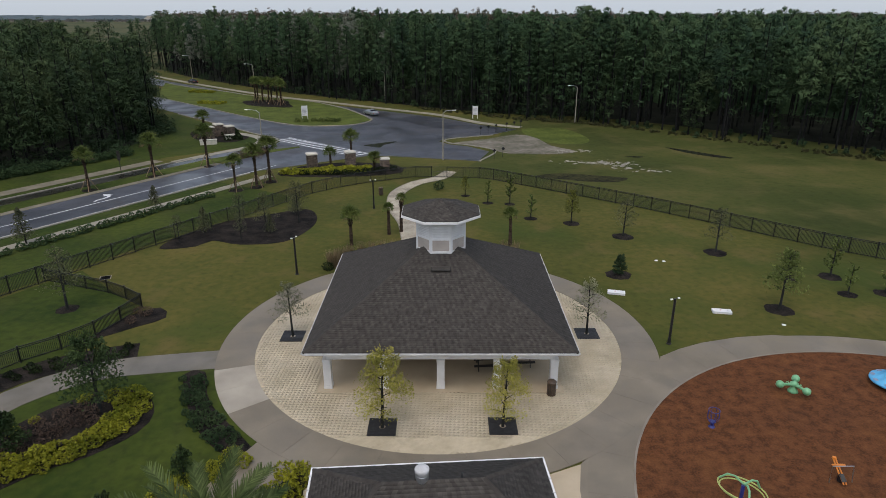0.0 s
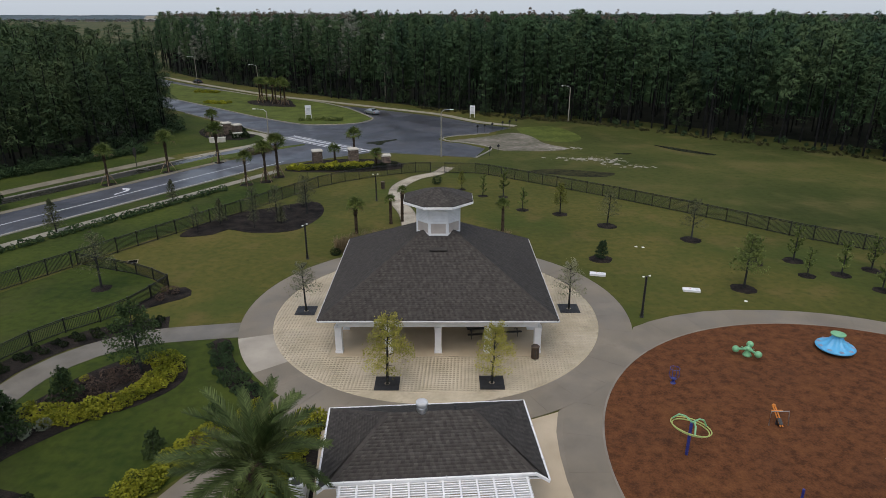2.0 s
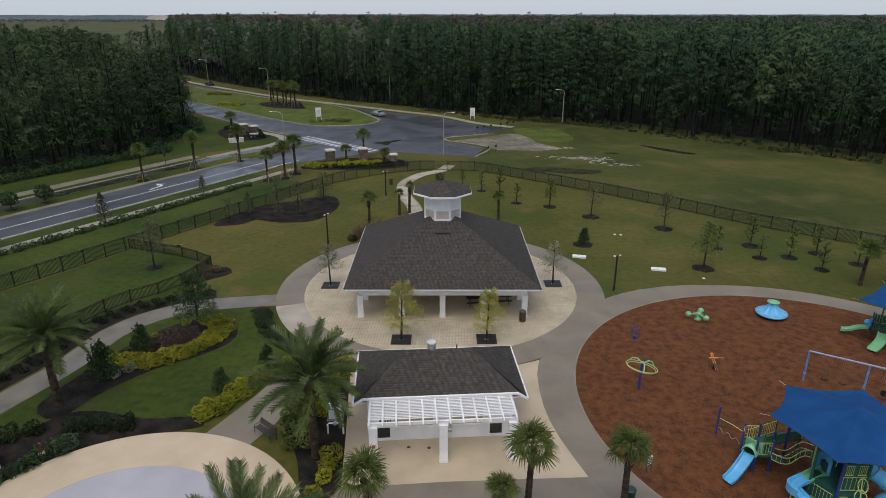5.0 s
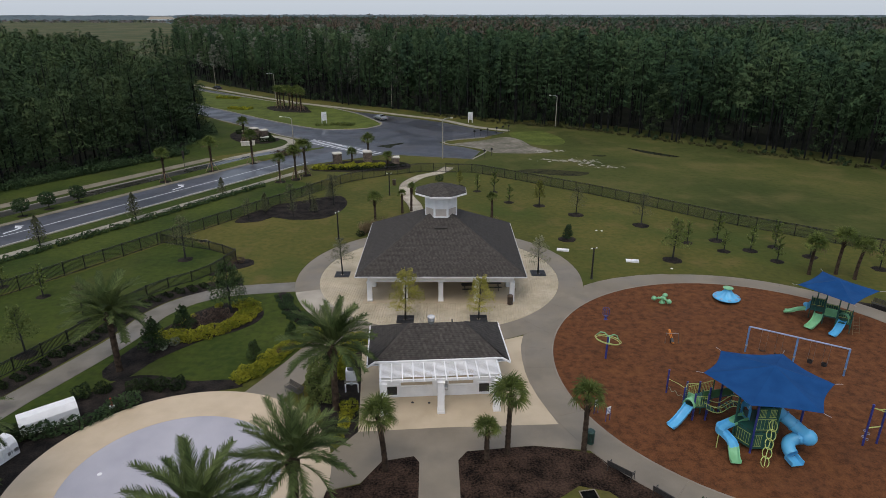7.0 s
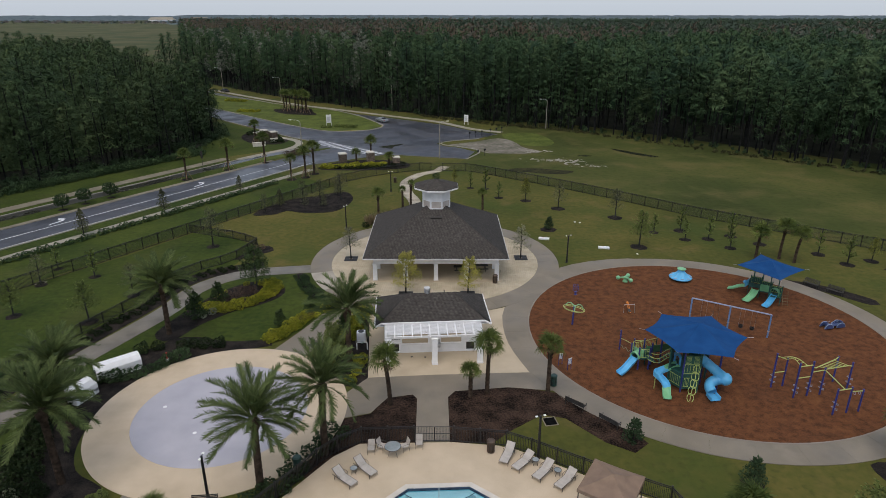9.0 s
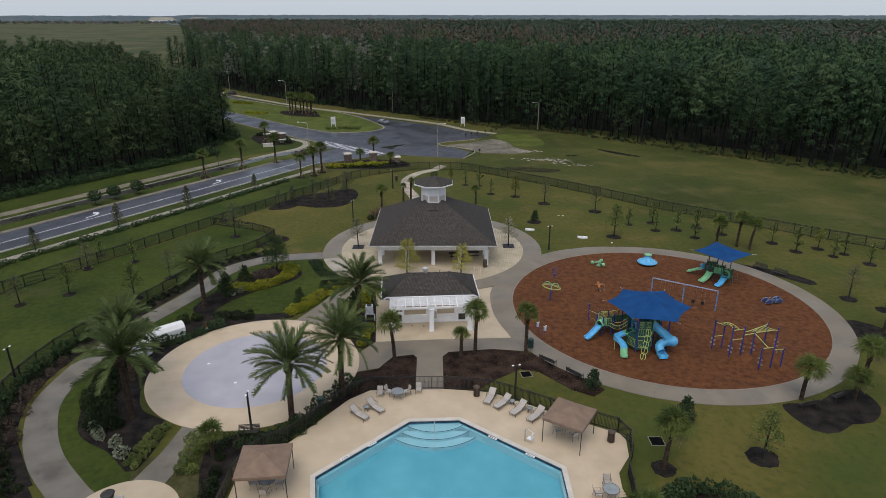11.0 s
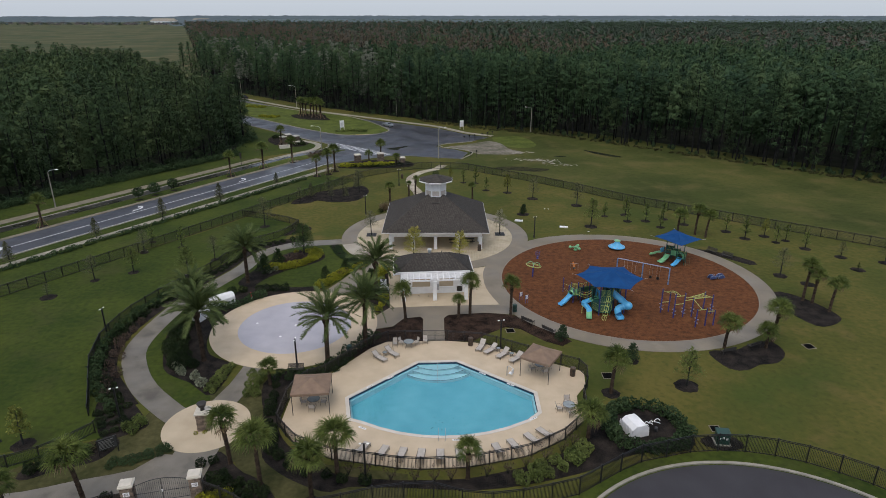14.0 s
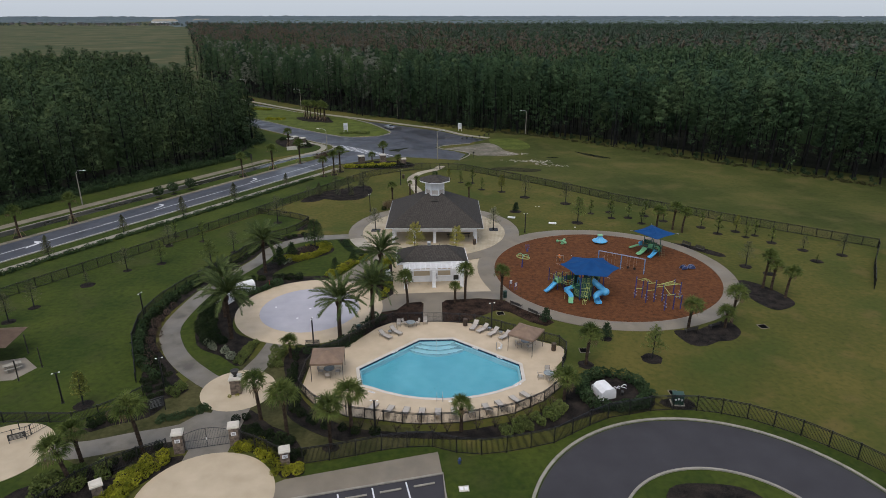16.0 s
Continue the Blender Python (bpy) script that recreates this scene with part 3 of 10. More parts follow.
        d = RD * u
        linked("slab", slab.data, walk_slabs, Matrix.Translation((d.x, d.y, 0)))
slab.matrix_basis = Matrix.Translation((RD * -150).to_3d())

# far footpath and kerb along the wood
fl = smooth_line([(-150, 296), (-98, 237), (-55, 194), (-32, 176.5), (-12, 161.5), (0, 152.5), (9, 141), (17, 135.5)], 3)
setting(part("pavement", strip(B(), fl, -1.6, 0.4, -0.05, 0.08), "footway"), "pale footpath running along the edge of the pine wood", "pavement")
il = smooth_line([(-98, 227), (-84.0, 212.9), (-69, 201.4), (-58, 191.3), (-42.4, 181.7), (-33.5, 174.1), (-24.6, 162.5), (-19.1, 152), (-16.2, 145), (-19.5, 138.3), (-30.7, 136.6), (-44.2, 147), (-64.7, 167.4), (-84, 186.7)], 2)
setting(part("kerb", strip(B(), il, -0.35, 0.0, -0.05, 0.13), "kerb"), "pale concrete kerb round the grass median", "kerb")
yl = smooth_line([(-22.6, 157.0), (-18.9, 151.0), (-16.8, 145), (-20, 138.9), (-30.7, 137.3)], 1)
setting(part("road_marking", strip(B(), yl, 0.02, 0.32, 0.0, 0.024), "yellowline"), "yellow edge line round the nose of the median", "road marking")
cl = smooth_line([(5.9, 102.0), (9.2, 110.2), (5.0, 115.2), (1.6, 117.0), (0.1, 119.6), (1.3, 121.9), (5.2, 123.9), (10, 126)], 1)
setting(part("kerb", strip(B(), cl, -0.3, 0.0, -0.05, 0.13), "kerb"), "kerb round the unfinished corner of the junction", "kerb")
wl = smooth_line([(-64.8, 153.9), (-51.9, 141), (-39.1, 127.8), (-33.8, 123.4), (-32, 119.5), (-33, 115), (-37, 108.5)], 1.5)
setting(part("kerb", strip(B(), wl, 0.0, 0.35, -0.05, 0.13), "kerb"), "kerb along the corner of the far carriageway", "kerb")

# lane lines, edge lines, crosswalk and turn arrows
bm = B()
band(78.93, 79.12, -160, 66, 0.0, 0.026, bm)
band(75.05, 75.22, -160, 70, 0.0, 0.026, bm)
setting(part("road_marking", bm, "line"), "worn white lane and edge lines", "road marking")
bm = B()
for off in (2.6, 5.6):
    ln = offset_line([(-84, 188), (-64.7, 168.5), (-44.2, 148.1), (-33, 138.2)], off)
    strip(bm, ln, -0.08, 0.08, 0.0, 0.02)
setting(part("road_marking", bm, "line"), "white lane lines of the far carriageway", "road marking")
crosswalk = setting(new("crosswalk"), "white striped pedestrian crossing over the wet asphalt", "crosswalk")
ca, cb = Vector((-31.6, 122.2)), Vector((-14.0, 107.0))
cd = (cb - ca).normalized()
cn = Vector((-cd.y, cd.x))
for e in (-1.6, 1.6):
    q = [ca + cn * (e - 0.1), cb + cn * (e - 0.1), cb + cn * (e + 0.1), ca + cn * (e + 0.1)]
    part("edge_line", prism(B(), [tuple(p) for p in q], 0.0, 0.026), "line", crosswalk)
for k in range(15):
    p = ca + cd * (0.8 + 1.55 * k)
    q = [p - cn * 1.5 - cd * 0.2, p - cn * 1.5 + cd * 0.3, p + cn * 1.5 + cd * 0.7, p + cn * 1.5 + cd * 0.2]
    part("bar", prism(B(), [tuple(v) for v in q], 0.0, 0.026), "line", crosswalk)


def turn_arrow(x, y):
    """A white left-turn arrow, its stem along the boulevard."""
    t = thing("turn_arrow", x, y, 0.0, "white painted left-turn arrow on wet asphalt", "road marking", "turn arrows", math.degrees(math.atan2(RD.y, RD.x)), "structure")
    stem = [(-1.5, -0.35), (-1.2, -0.12), (-0.2, -0.05), (0.5, 0.1), (0.9, 0.45), (0.95, 0.9), (0.6, 0.9), (0.5, 0.6), (0.2, 0.35), (-0.3, 0.22), (-1.2, 0.12), (-1.6, -0.05)]
    big = lambda pts: [(1.15 * a, 1.25 * b - 0.6) for a, b in pts]
    part("stem", prism(B(), big(stem), 0.01, 0.028), "line", t)
    part("head", prism(B(), big([(0.25, 0.85), (1.35, 0.85), (0.78, 1.75)]), 0.01, 0.028), "line", t)


for x, y in ((-45.3, 80.3), (-59.2, 57.9), (-71.8, 34.5)):
    turn_arrow(x, y)

# bare sand and thin grass beyond the fence
setting(part("bare_sand", prism(B(), blob([(1.5, 117.5), (8.1, 121.6), (15, 126.6), (18.4, 122.8), (20.2, 115), (24.0, 110.0), (19.4, 107.9), (11.6, 108.2), (9.6, 110.6), (5.6, 115.4)], 2), 0.0, 0.0095), "sand"), "patch of bare grey-brown sand and gravel", "sand")
setting(part("weeds", prism(B(), blob([(16.6, 132.4), (20, 134), (25.4, 134.2), (28.6, 123.2), (26.6, 117.2), (20.6, 117.6), (17.2, 124.6)], 2), 0.0, 0.008), "weeds"), "bright green weeds round the bare sand", "weeds")
rng = np.random.default_rng(77)
V, Q = [], []
for px, py, sx, sy, n in ((25.6, 101.2, 3.0, 1.6, 70), (29.6, 98.4, 2.3, 3.0, 60), (32.8, 95.4, 2.0, 0.9, 26), (21.8, 101.8, 2.2, 1.1, 20), (22.5, 110.4, 2.8, 1.4, 36)):
    for q in range(n):
        cx, cy = px + rng.normal(0, sx * 0.6), py + rng.normal(0, sy * 0.6)
        r, k0 = 0.08 + 0.4 * rng.uniform() ** 2, len(V)
        V += [(cx + 1.3 * r * rng.uniform(0.5, 1.2) * math.cos(a), cy + r * rng.uniform(0.4, 1.1) * math.sin(a), 0.011) for a in np.linspace(0, 2 * math.pi, 8)[:-1]]
        Q += [(k0, k0 + a, k0 + a + 1) for a in range(1, 6)]
tagged(new("sand_scrape", np_mesh("sand_scrape", V, Q, ["whitesand"])), "small scrapes of white sand in thin grass", "sand", kind="stuff")
M["pond"] = glass("standing_water", (0.03, 0.03, 0.022), 0.08)
for o in ([(31.0, 105.6), (33, 106), (34.6, 105.5), (33, 104.9)], [(40.8, 113.6), (43.2, 111.6), (46.0, 108.6), (49.5, 104.6), (47.2, 104.8), (44.2, 107.4), (42.2, 110.2)]):
    setting(part("water", prism(B(), blob(o, 1), 0.0, 0.014), "pond"), "shallow dark puddle standing in the grass", "puddle")
setting(part("mud", prism(B(), blob([(14.0, 92.0), (17, 93.6), (20, 93.4), (24, 92.2), (27.6, 90.8), (25.6, 88.6), (21.8, 88.6), (17.4, 90.2)], 1), 0.0, 0.0085), "mud"), "dark wet mud beside the fence", "mud")
setting(part("puddle", prism(B(), blob([(-14.8, 115.4), (-12.6, 117.2), (-9.0, 119.4), (-9.6, 117.6), (-11.0, 116.0), (-11.6, 113.4), (-13.0, 114.2)], 0.6), 0.0, 0.0165), "pond"), "dark puddle on the junction asphalt", "puddle")

# ---- paved rings, pads and paths of the park ----
CX, CY = -0.35, 41.8
ring = setting(new("pavement"), "grey broom-finished concrete ring round the pavilion", "pavement")
N_RING = 36
bm = prism(B(), arc(0, 0, 16.05, 0.0, 360 / N_RING - 0.05, 4) + arc(0, 0, 13.4, 360 / N_RING - 0.05, 0.0, 4), -0.05, 0.05)
seg = part("slab", bm, "ringcrete", ring)
fresh = seg.data.copy()
fresh.materials[0] = M["freshcrete"]
for k in range(N_RING):
    m = pose(CX, CY, 0, 0, 0, 7 + 360 / N_RING * k)
    if k in (19, 20):
        # two slabs cast later, still pale
        linked("slab", fresh, ring, m)
    elif k:
        linked("slab", seg.data, ring, m)
    else:
        seg.matrix_basis = m

PX, PY, PR = 27.22, 22.0, 17.66
pring = setting(new("pavement"), "pale concrete path circling the playground", "pavement")
N_P = 36
bm = prism(B(), arc(0, 0, 20.1, 0.0, 360 / N_P - 0.035, 3) + arc(0, 0, PR + 0.08, 360 / N_P - 0.035, 0.0, 3), -0.05, 0.044)
seg = part("slab", bm, "ringcrete", pring)
for k in range(N_P):
    m = pose(PX, PY, 0, 0, 0, 360 / N_P * k)
    if k:
        linked("slab", seg.data, pring, m)
    else:
        seg.matrix_basis = m
bm = B()
o = disc(PX, PY, PR, 120)
top = [bm.verts.new((x, y, 0.03)) for x, y in o]
c = bm.verts.new((PX, PY, 0.06))
for a, b in zip(top, top[1:] + top[:1]):
    bm.faces.new((a, b, c))
setting(part("playground_bed", bm, "chips"), "round bed of damp red-brown wood chips", "wood chips")
setting(part("playground_edge", annulus(B(), PX, PY, PR - 0.04, PR + 0.08, -0.05, 0.06, 96), "concrete"), "low pale concrete edge of the wood-chip bed", "edging")

# wide grey walk between the ring, the playground and the small building
flare = [(15.55, 39.0), (17.3, 40.1), (19.28, 41.0), (22.26, 41.85), (25.1, 42.2), (26.2, 42.05)] + arc(PX, PY, 19.9, 94, 142, 10) + [(12.6, 34.0), (14.6, 36.6)]
setting(part("pavement", prism(B(), flare[::-1], -0.05, 0.038), "ringcrete"), "concrete flare where the two ring paths meet", "pavement")
plaza_poly = [(10.8, 31.2)] + arc(PX, PY, 19.9, 152, 206, 12) + [(11.2, 9.4), (10.2, 11.4), (6.3, 11.9), (1.7, 11.3), (1.1, 10.4), (1.2, 4.6), (-1.4, 4.6), (-1.5, 10.2), (-1.9, 10.8), (-4.0, 10.3),
              (-5.2, 8.2), (-7.6, 7.4), (-7.6, 11.0), (-6.0, 13.4), (0, 13.9), (8.5, 14.3), (7.97, 16.0), (7.45, 17.85), (7.08, 19.7), (6.92, 21.4), (6.9, 23.5), (7.05, 25.6), (7.5, 27.6)]
setting(part("pavement", prism(B(), plaza_poly, -0.05, 0.036), "ringcrete"), "grey concrete plaza and walk beside the playground", "pavement")
pad_poly = [(7.5, 27.6), (7.05, 25.6), (6.9, 23.5), (6.92, 21.4), (7.08, 19.7), (7.45, 17.85), (7.97, 16.0), (8.5, 14.3), (0, 13.9), (-6.0, 13.4), (-6.4, 18), (-7.2, 25.8), (0, 25.9), (5.2, 26.6)]
setting(part("pavement", prism(B(), pad_poly, -0.05, 0.041), "pad"), "tan concrete apron round the small building", "pavement")
# path from the ring down to the splash pad
sp = smooth_line([(-8.9, 29.2), (-10.6, 25.6), (-12.0, 22), (-13.8, 18.2), (-14.6, 16.5)], 1.5)
setting(part("pavement", strip(B(), sp, -1.7, 1.7, -0.05, 0.034), "ringcrete"), "grey concrete path to the splash pad", "pavement")
# long curved path at the side, slab by slab
lp = smooth_line([(-15.6, 38.7), (-20, 38.0), (-23.1, 37.3), (-26.2, 35.3), (-28.4, 32), (-29.2, 27.3), (-30.7, 23), (-32.1, 19.5), (-33.6, 15.4), (-34.5, 9.2), (-34.5, 3.0), (-32.7, -1.4), (-29.8, -5.5), (-25.6, -9.4), (-23.4, -11.0)], 1.5)
curved = setting(new("pavement"), "grey curving concrete footpath with damp stains", "pavement")
left_, right_ = offset_line(lp, 1.25), offset_line(lp, -1.25)
for k in range(0, len(lp) - 1, 2):
    e = min(k + 2, len(lp) - 1)
    part("slab", prism(B(), right_[k:e + 1] + left_[k:e + 1][::-1], -0.05, 0.038), "wornpath", curved)
gl = smooth_line([(-20.9, -14.8), (-21.0, -18.5), (-21.1, -23.2)], 1.5)
setting(part("pavement", strip(B(), gl, -1.9, 1.9, -0.05, 0.034), "wornpath"), "concrete walk leading to the entrance gate", "pavement")
ll = smooth_line([(-21.6, -16.9), (-25, -18.9), (-29.5, -20.3), (-33, -21.5), (-37.5, -22)], 1.5)
setting(part("pavement", strip(B(), ll, -1.3, 1.3, -0.05, 0.03), "wornpath"), "concrete path to the side gate", "pavement")
dl = [(-21.0, -8.2), (-20.1, -4.8), (-19.6, -0.6)]
setting(part("pavement", strip(B(), dl, -1.25, 1.25, -0.05, 0.03), "wornpath"), "short concrete path to the splash pad", "pavement")
for (x, y, r), z, lab in (((-21.3, -11.5, 4.0), 0.045, "round tan concrete landing with a planter"), ((-19.3, -27.9, 5.95), 0.045, "round tan concrete forecourt before the gate"), ((-40.6, -22.0, 4.6), 0.045, "round tan concrete pad inside the side fence")):
    setting(part("pavement", prism(B(), disc(x, y, r, 56), -0.05, z), "pad"), lab, "pavement")
# brick walk up to the road gate behind the pavilion
ul = smooth_line([(-2.6, 57.6), (-3.4, 63), (-4.3, 69.6), (-5.6, 74.0), (-6.3, 78), (-6.1, 83), (-3.8, 88), (-0.6, 90.8), (1.2, 95)], 1.2)
setting(part("pavement", strip(B(), ul, -0.95, 0.95, -0.05, 0.036), "oldbrick"), "winding pale brick footpath to the road gate", "pavement")
for d in (-1.05, 0.95):
    setting(part("kerb", strip(B(), ul, d, d + 0.1, -0.05, 0.045), "ringcrete"), "narrow pale edging of the brick footpath", "kerb")

# splash pad
SX, SY = -17.3, 8.4
setting(part("splash_pad", annulus(B(), SX, SY, 6.85, 10.1, -0.05, 0.05), "deck"), "tan concrete surround of the round splash pad", "splash pad")
setting(part("splash_pad", prism(B(), disc(SX, SY, 6.84, 80), -0.05, 0.046), "splashgrey"), "pale grey-violet surface of the dry splash pad", "splash pad")

# cul-de-sac and parking bay by the forecourt
DX, DY = 24.4, -33.2
setting(part("road", annulus(B(), DX, DY, 9.1, 16.1, -0.05, 0.02), "lot"), "smooth new blue-black asphalt turning circle", "road")
setting(part("kerb", annulus(B(), DX, DY, 16.22, 16.5, -0.05, 0.13), "kerb"), "pale rolled concrete kerb round the turning circle", "kerb")
setting(part("kerb", annulus(B(), DX, DY, 8.82, 9.05, -0.05, 0.15), "kerb"), "pale kerb of the grass island", "kerb")
setting(part("planting_bed", prism(B(), disc(DX, DY - 1.2, 5.0, 40), 0.0, 0.04), "bark"), "dark mulch in the middle of the turning island", "planting bed")
lot_walk = [(-12.9, -25.6), (0.7, -21.9), (1.6, -28.2), (1.6, -30), (-20, -30.0), (-17.2, -28.2)]
setting(part("pavement", prism(B(), lot_walk, -0.05, 0.038), "ringcrete"), "grey concrete walk along the parking bay", "pavement")
bay = [(-15, -28.9), (1.15, -25.0), (1.7, -33.5), (-15, -37)]
setting(part("parking_bay", prism(B(), bay, -0.02, 0.05), "lot"), "dark asphalt parking bay", "parking")
setting(part("kerb", strip(B(), [(-15, -28.9), (1.15, -25.0), (1.9, -34)], 0.0, 0.18, -0.05, 0.16), "kerb"), "concrete kerb of the parking bay", "kerb")
ld = Vector((0.24, -0.97)).normalized()
ln_ = Vector((0.97, 0.24))
bm = B()
for k in range(6):
    a = Vector((-2.1, -26.0)) - ln_ * (3.0 * k)
    b = a + ld * 5.2
    prism(bm, [tuple(a - ln_ * 0.07), tuple(a + ln_ * 0.07), tuple(b + ln_ * 0.07), tuple(b - ln_ * 0.07)], 0.04, 0.056)
setting(part("road_marking", bm, "line"), "white lines between parking stalls", "road marking")
for k in range(3):
    a = Vector((-2.1, -26.0)) - ln_ * (3.0 * k - 1.5) + ld * 0.75
    t = thing("wheel_stop", a.x, a.y, 0.05, "pale concrete wheel stop in a parking stall", "wheel stop", "wheel stops", math.degrees(math.atan2(ln_.y, ln_.x)))
    part("block", box(B(), -0.95, -0.09, 0, 0.95, 0.09, 0.13, 0.03), "kerb", t)

# mown lawn of fresher green inside the side fence and by the beds
lawn_a = [(-41.5, 43), (-34.5, 55), (-25.6, 47), (-26.0, 40.4), (-30.6, 33.6), (-33.4, 24), (-36.6, 15.5), (-38.0, 7), (-36.2, -1), (-32.4, -7), (-28.6, -13), (-44, -17), (-75, -5), (-64, 13)]
setting(part("lawn", prism(B(), lawn_a, 0.0, 0.006), "lawn"), "deep green mown lawn inside the side fence", "lawn")
lawn_c = [(-34.6, 8), (-32.2, 7), (-31.0, 2.2), (-29.1, -1.7), (-27.2, -3.2), (-25.2, -4.3), (-23.8, -5.8), (-22.6, -6.7), (-22.6, -8.4), (-25.2, -9.0), (-27.8, -6.7), (-30.4, -3.6), (-32.6, 0.2), (-34.2, 4.2)]
setting(part("lawn", prism(B(), blob(lawn_c, 1), 0.0, 0.012), "lawn"), "narrow green lawn between curved path and shrubs", "lawn")
lawn_b = blob([(-21.4, 38.0), (-17.5, 38.6), (-15.2, 37.4), (-13.4, 33.4), (-10.0, 29.0), (-12.0, 26), (-14.0, 22), (-16.0, 19.9), (-20, 19.4), (-25.4, 19.6), (-29.2, 22.0), (-29.0, 27.0), (-27.8, 31.2), (-25.6, 35.6)], 1)
setting(part("lawn", prism(B(), lawn_b, 0.0, 0.012), "lawn"), "small deep green lawn between planting beds", "lawn")

lawn_g = [(-35.6, 6), (-31.5, 6), (-30.6, 13), (-28.2, 18), (-27.2, 22), (-28.6, 25), (-31.0, 24), (-33.0, 17), (-34.9, 11)]
setting(part("lawn", prism(B(), blob(lawn_g, 1), 0.0, 0.01), "lawn"), "thin strip of lawn between curved path and mulch", "lawn")
setting(part("lawn", prism(B(), disc(-21.3, -11.5, 6.6, 48), 0.0, 0.0085), "turf"), "dull olive grass round the tan landing", "lawn")
lawn_h = [(-19.6, -8), (-17.0, -2.4), (-12.6, -1.8), (-14.4, -6), (-14.8, -12), (-17, -14)]
setting(part("lawn", prism(B(), lawn_h, 0.0, 0.0105), "turf"), "dull strip of grass beside the shaded pool corner", "lawn")
gate_walk = [(-23.5, -21.7), (-19.0, -20.6), (-20.2, -16.0), (-23.8, -15.6), (-26.4, -19.0)]
setting(part("pavement", prism(B(), gate_walk, -0.05, 0.032), "wornpath"), "grey concrete walk inside the entrance gate", "pavement")
lawn_d = [(-12, -25.2), (-11.7, -23.6), (-7.8, -22.7), (-3.9, -21.5), (-0.3, -21), (3.6, -22.5), (7.7, -21.9), (11.8, -20.7), (15.1, -18.5), (17.5, -16.9), (22.8, -15.5), (26.6, -15.2), (31.3, -16.3), (35.7, -19), (39.2, -22.4), (42.6, -27), (48, -38), (75, -70), (75, -160), (-28.5, -160), (-28.5, -31), (-14, -27)]
setting(part("lawn", prism(B(), lawn_d, 0.0, 0.007), "lawn"), "green grass between the outer fence and turning circle", "lawn")
lawn_e = [(-26.6, -11.4), (-24.2, -13.5), (-23.8, -14.8), (-23.6, -17.5), (-24.6, -21), (-25.6, -22.4), (-29, -25.5), (-30, -32), (-28.52, -40), (-28.52, -160), (-120, -160), (-120, -8), (-75, -5), (-44, -17), (-31, -14)]
setting(part("lawn", prism(B(), lawn_e, 0.0, 0.007), "lawn"), "green grass beside the side gate and path", "lawn")
lawn_i = blob([(-26.6, -11.6), (-24.4, -13.5), (-23.9, -14.8), (-23.8, -17.5), (-24.8, -20.8), (-25.8, -22.4), (-28.6, -24.6), (-32.6, -23.6), (-36.8, -20.4), (-35.8, -17.6), (-31.2, -14.6)], 1)
setting(part("lawn", prism(B(), lawn_i, 0.0, 0.0088), "turf"), "dull olive grass along the gate path", "lawn")
lawn_f = [(-19.0, -13.6), (-17.0, -8.0), (-15.0, -1.8), (-10.0, -1.0), (-8.6, 2.0), (-14.3, -4.6), (-15.0, -12), (-12.8, -15), (-9, -17), (-2, -18.2), (-2, -21), (-12, -23.4), (-15, -20)]
setting(part("lawn", prism(B(), lawn_f, 0.0, 0.007), "turf"), "strip of dull olive grass behind the pool fence", "lawn")

# ---- planting beds ----


def bed(pts, label, z=0.022, mat="bark"):
    return setting(part("planting_bed", prism(B(), blob(pts), 0.0, z), mat), label, "planting bed")


for o, lab in (([(-1.3, 10.9), (-1.3, 4.4), (-4.6, 4.0), (-7.4, 0.6), (-10.6, 0.8), (-8.4, 3.2), (-7.7, 7.3), (-5.2, 8.1), (-4.0, 10.5), (-1.9, 10.9)], "brown bark mulch bed beside the pool gate"),
               ([(1.1, 10.6), (1.2, 4.5), (4.4, 4.4), (6.2, 6.1), (8.7, 8.0), (10.5, 7.5), (13.0, 4.5), (14.9, 3.3), (16.2, 4.4), (13.6, 8.8), (11.3, 10.8), (6.4, 12.2), (1.6, 11.6)], "brown bark mulch bed with palms beside the playground path")):
    setting(part("planting_bed", prism(B(), o, 0.0, 0.022), "earth"), lab, "planting bed")
bed([(31.4, 2.0), (32.2, -1.6), (34.2, -1.9), (36, -0.8), (38.0, -0.5), (40.0, 1.6), (39.8, 4.2), (37.4, 4.0), (34.5, 2.3)], "dark mulch bed with palms and benches")
bed([(45.8, 14.0), (47.0, 18.3), (49.0, 17.6), (50.9, 14.5), (51.6, 10.2), (48.0, 8.0), (46.4, 10.2)], "dark mulch bed round three palms")
bed([(41.8, 35.4), (46.0, 33.4), (49.6, 29.4), (48.4, 28.2), (45.0, 31.8), (41.0, 34.2)], "narrow mulch bed with benches")
bed([(-29.6, 60.9), (-26.1, 61.6), (-24.9, 63.4), (-21.6, 62.2), (-17.1, 63.1), (-15.1, 67.8), (-15.3, 72.2), (-17.4, 75), (-22.1, 72.2), (-26.1, 69.5), (-29.1, 64.7)], "curved black mulch bed inside the fence")
bed([(-17.6, 36.7), (-16.3, 37.0), (-14.7, 33.4), (-10.5, 28.6), (-11.2, 27.8), (-13.8, 29.8), (-16.0, 33.0)], "mulch bed of low dark shrubs along the ring", 0.025)
bed([(-27.4, 26.2), (-26.4, 29.0), (-25.2, 31.6), (-23.4, 33.8), (-21.4, 34.8), (-19.2, 34.4), (-17.8, 32.4), (-17.9, 30.4), (-19.6, 28.3), (-21.8, 26.8), (-24.6, 23.4), (-26.2, 20.0), (-28.4, 21.4)], "mulch bed of golden shrubs beside the curved path", 0.028)
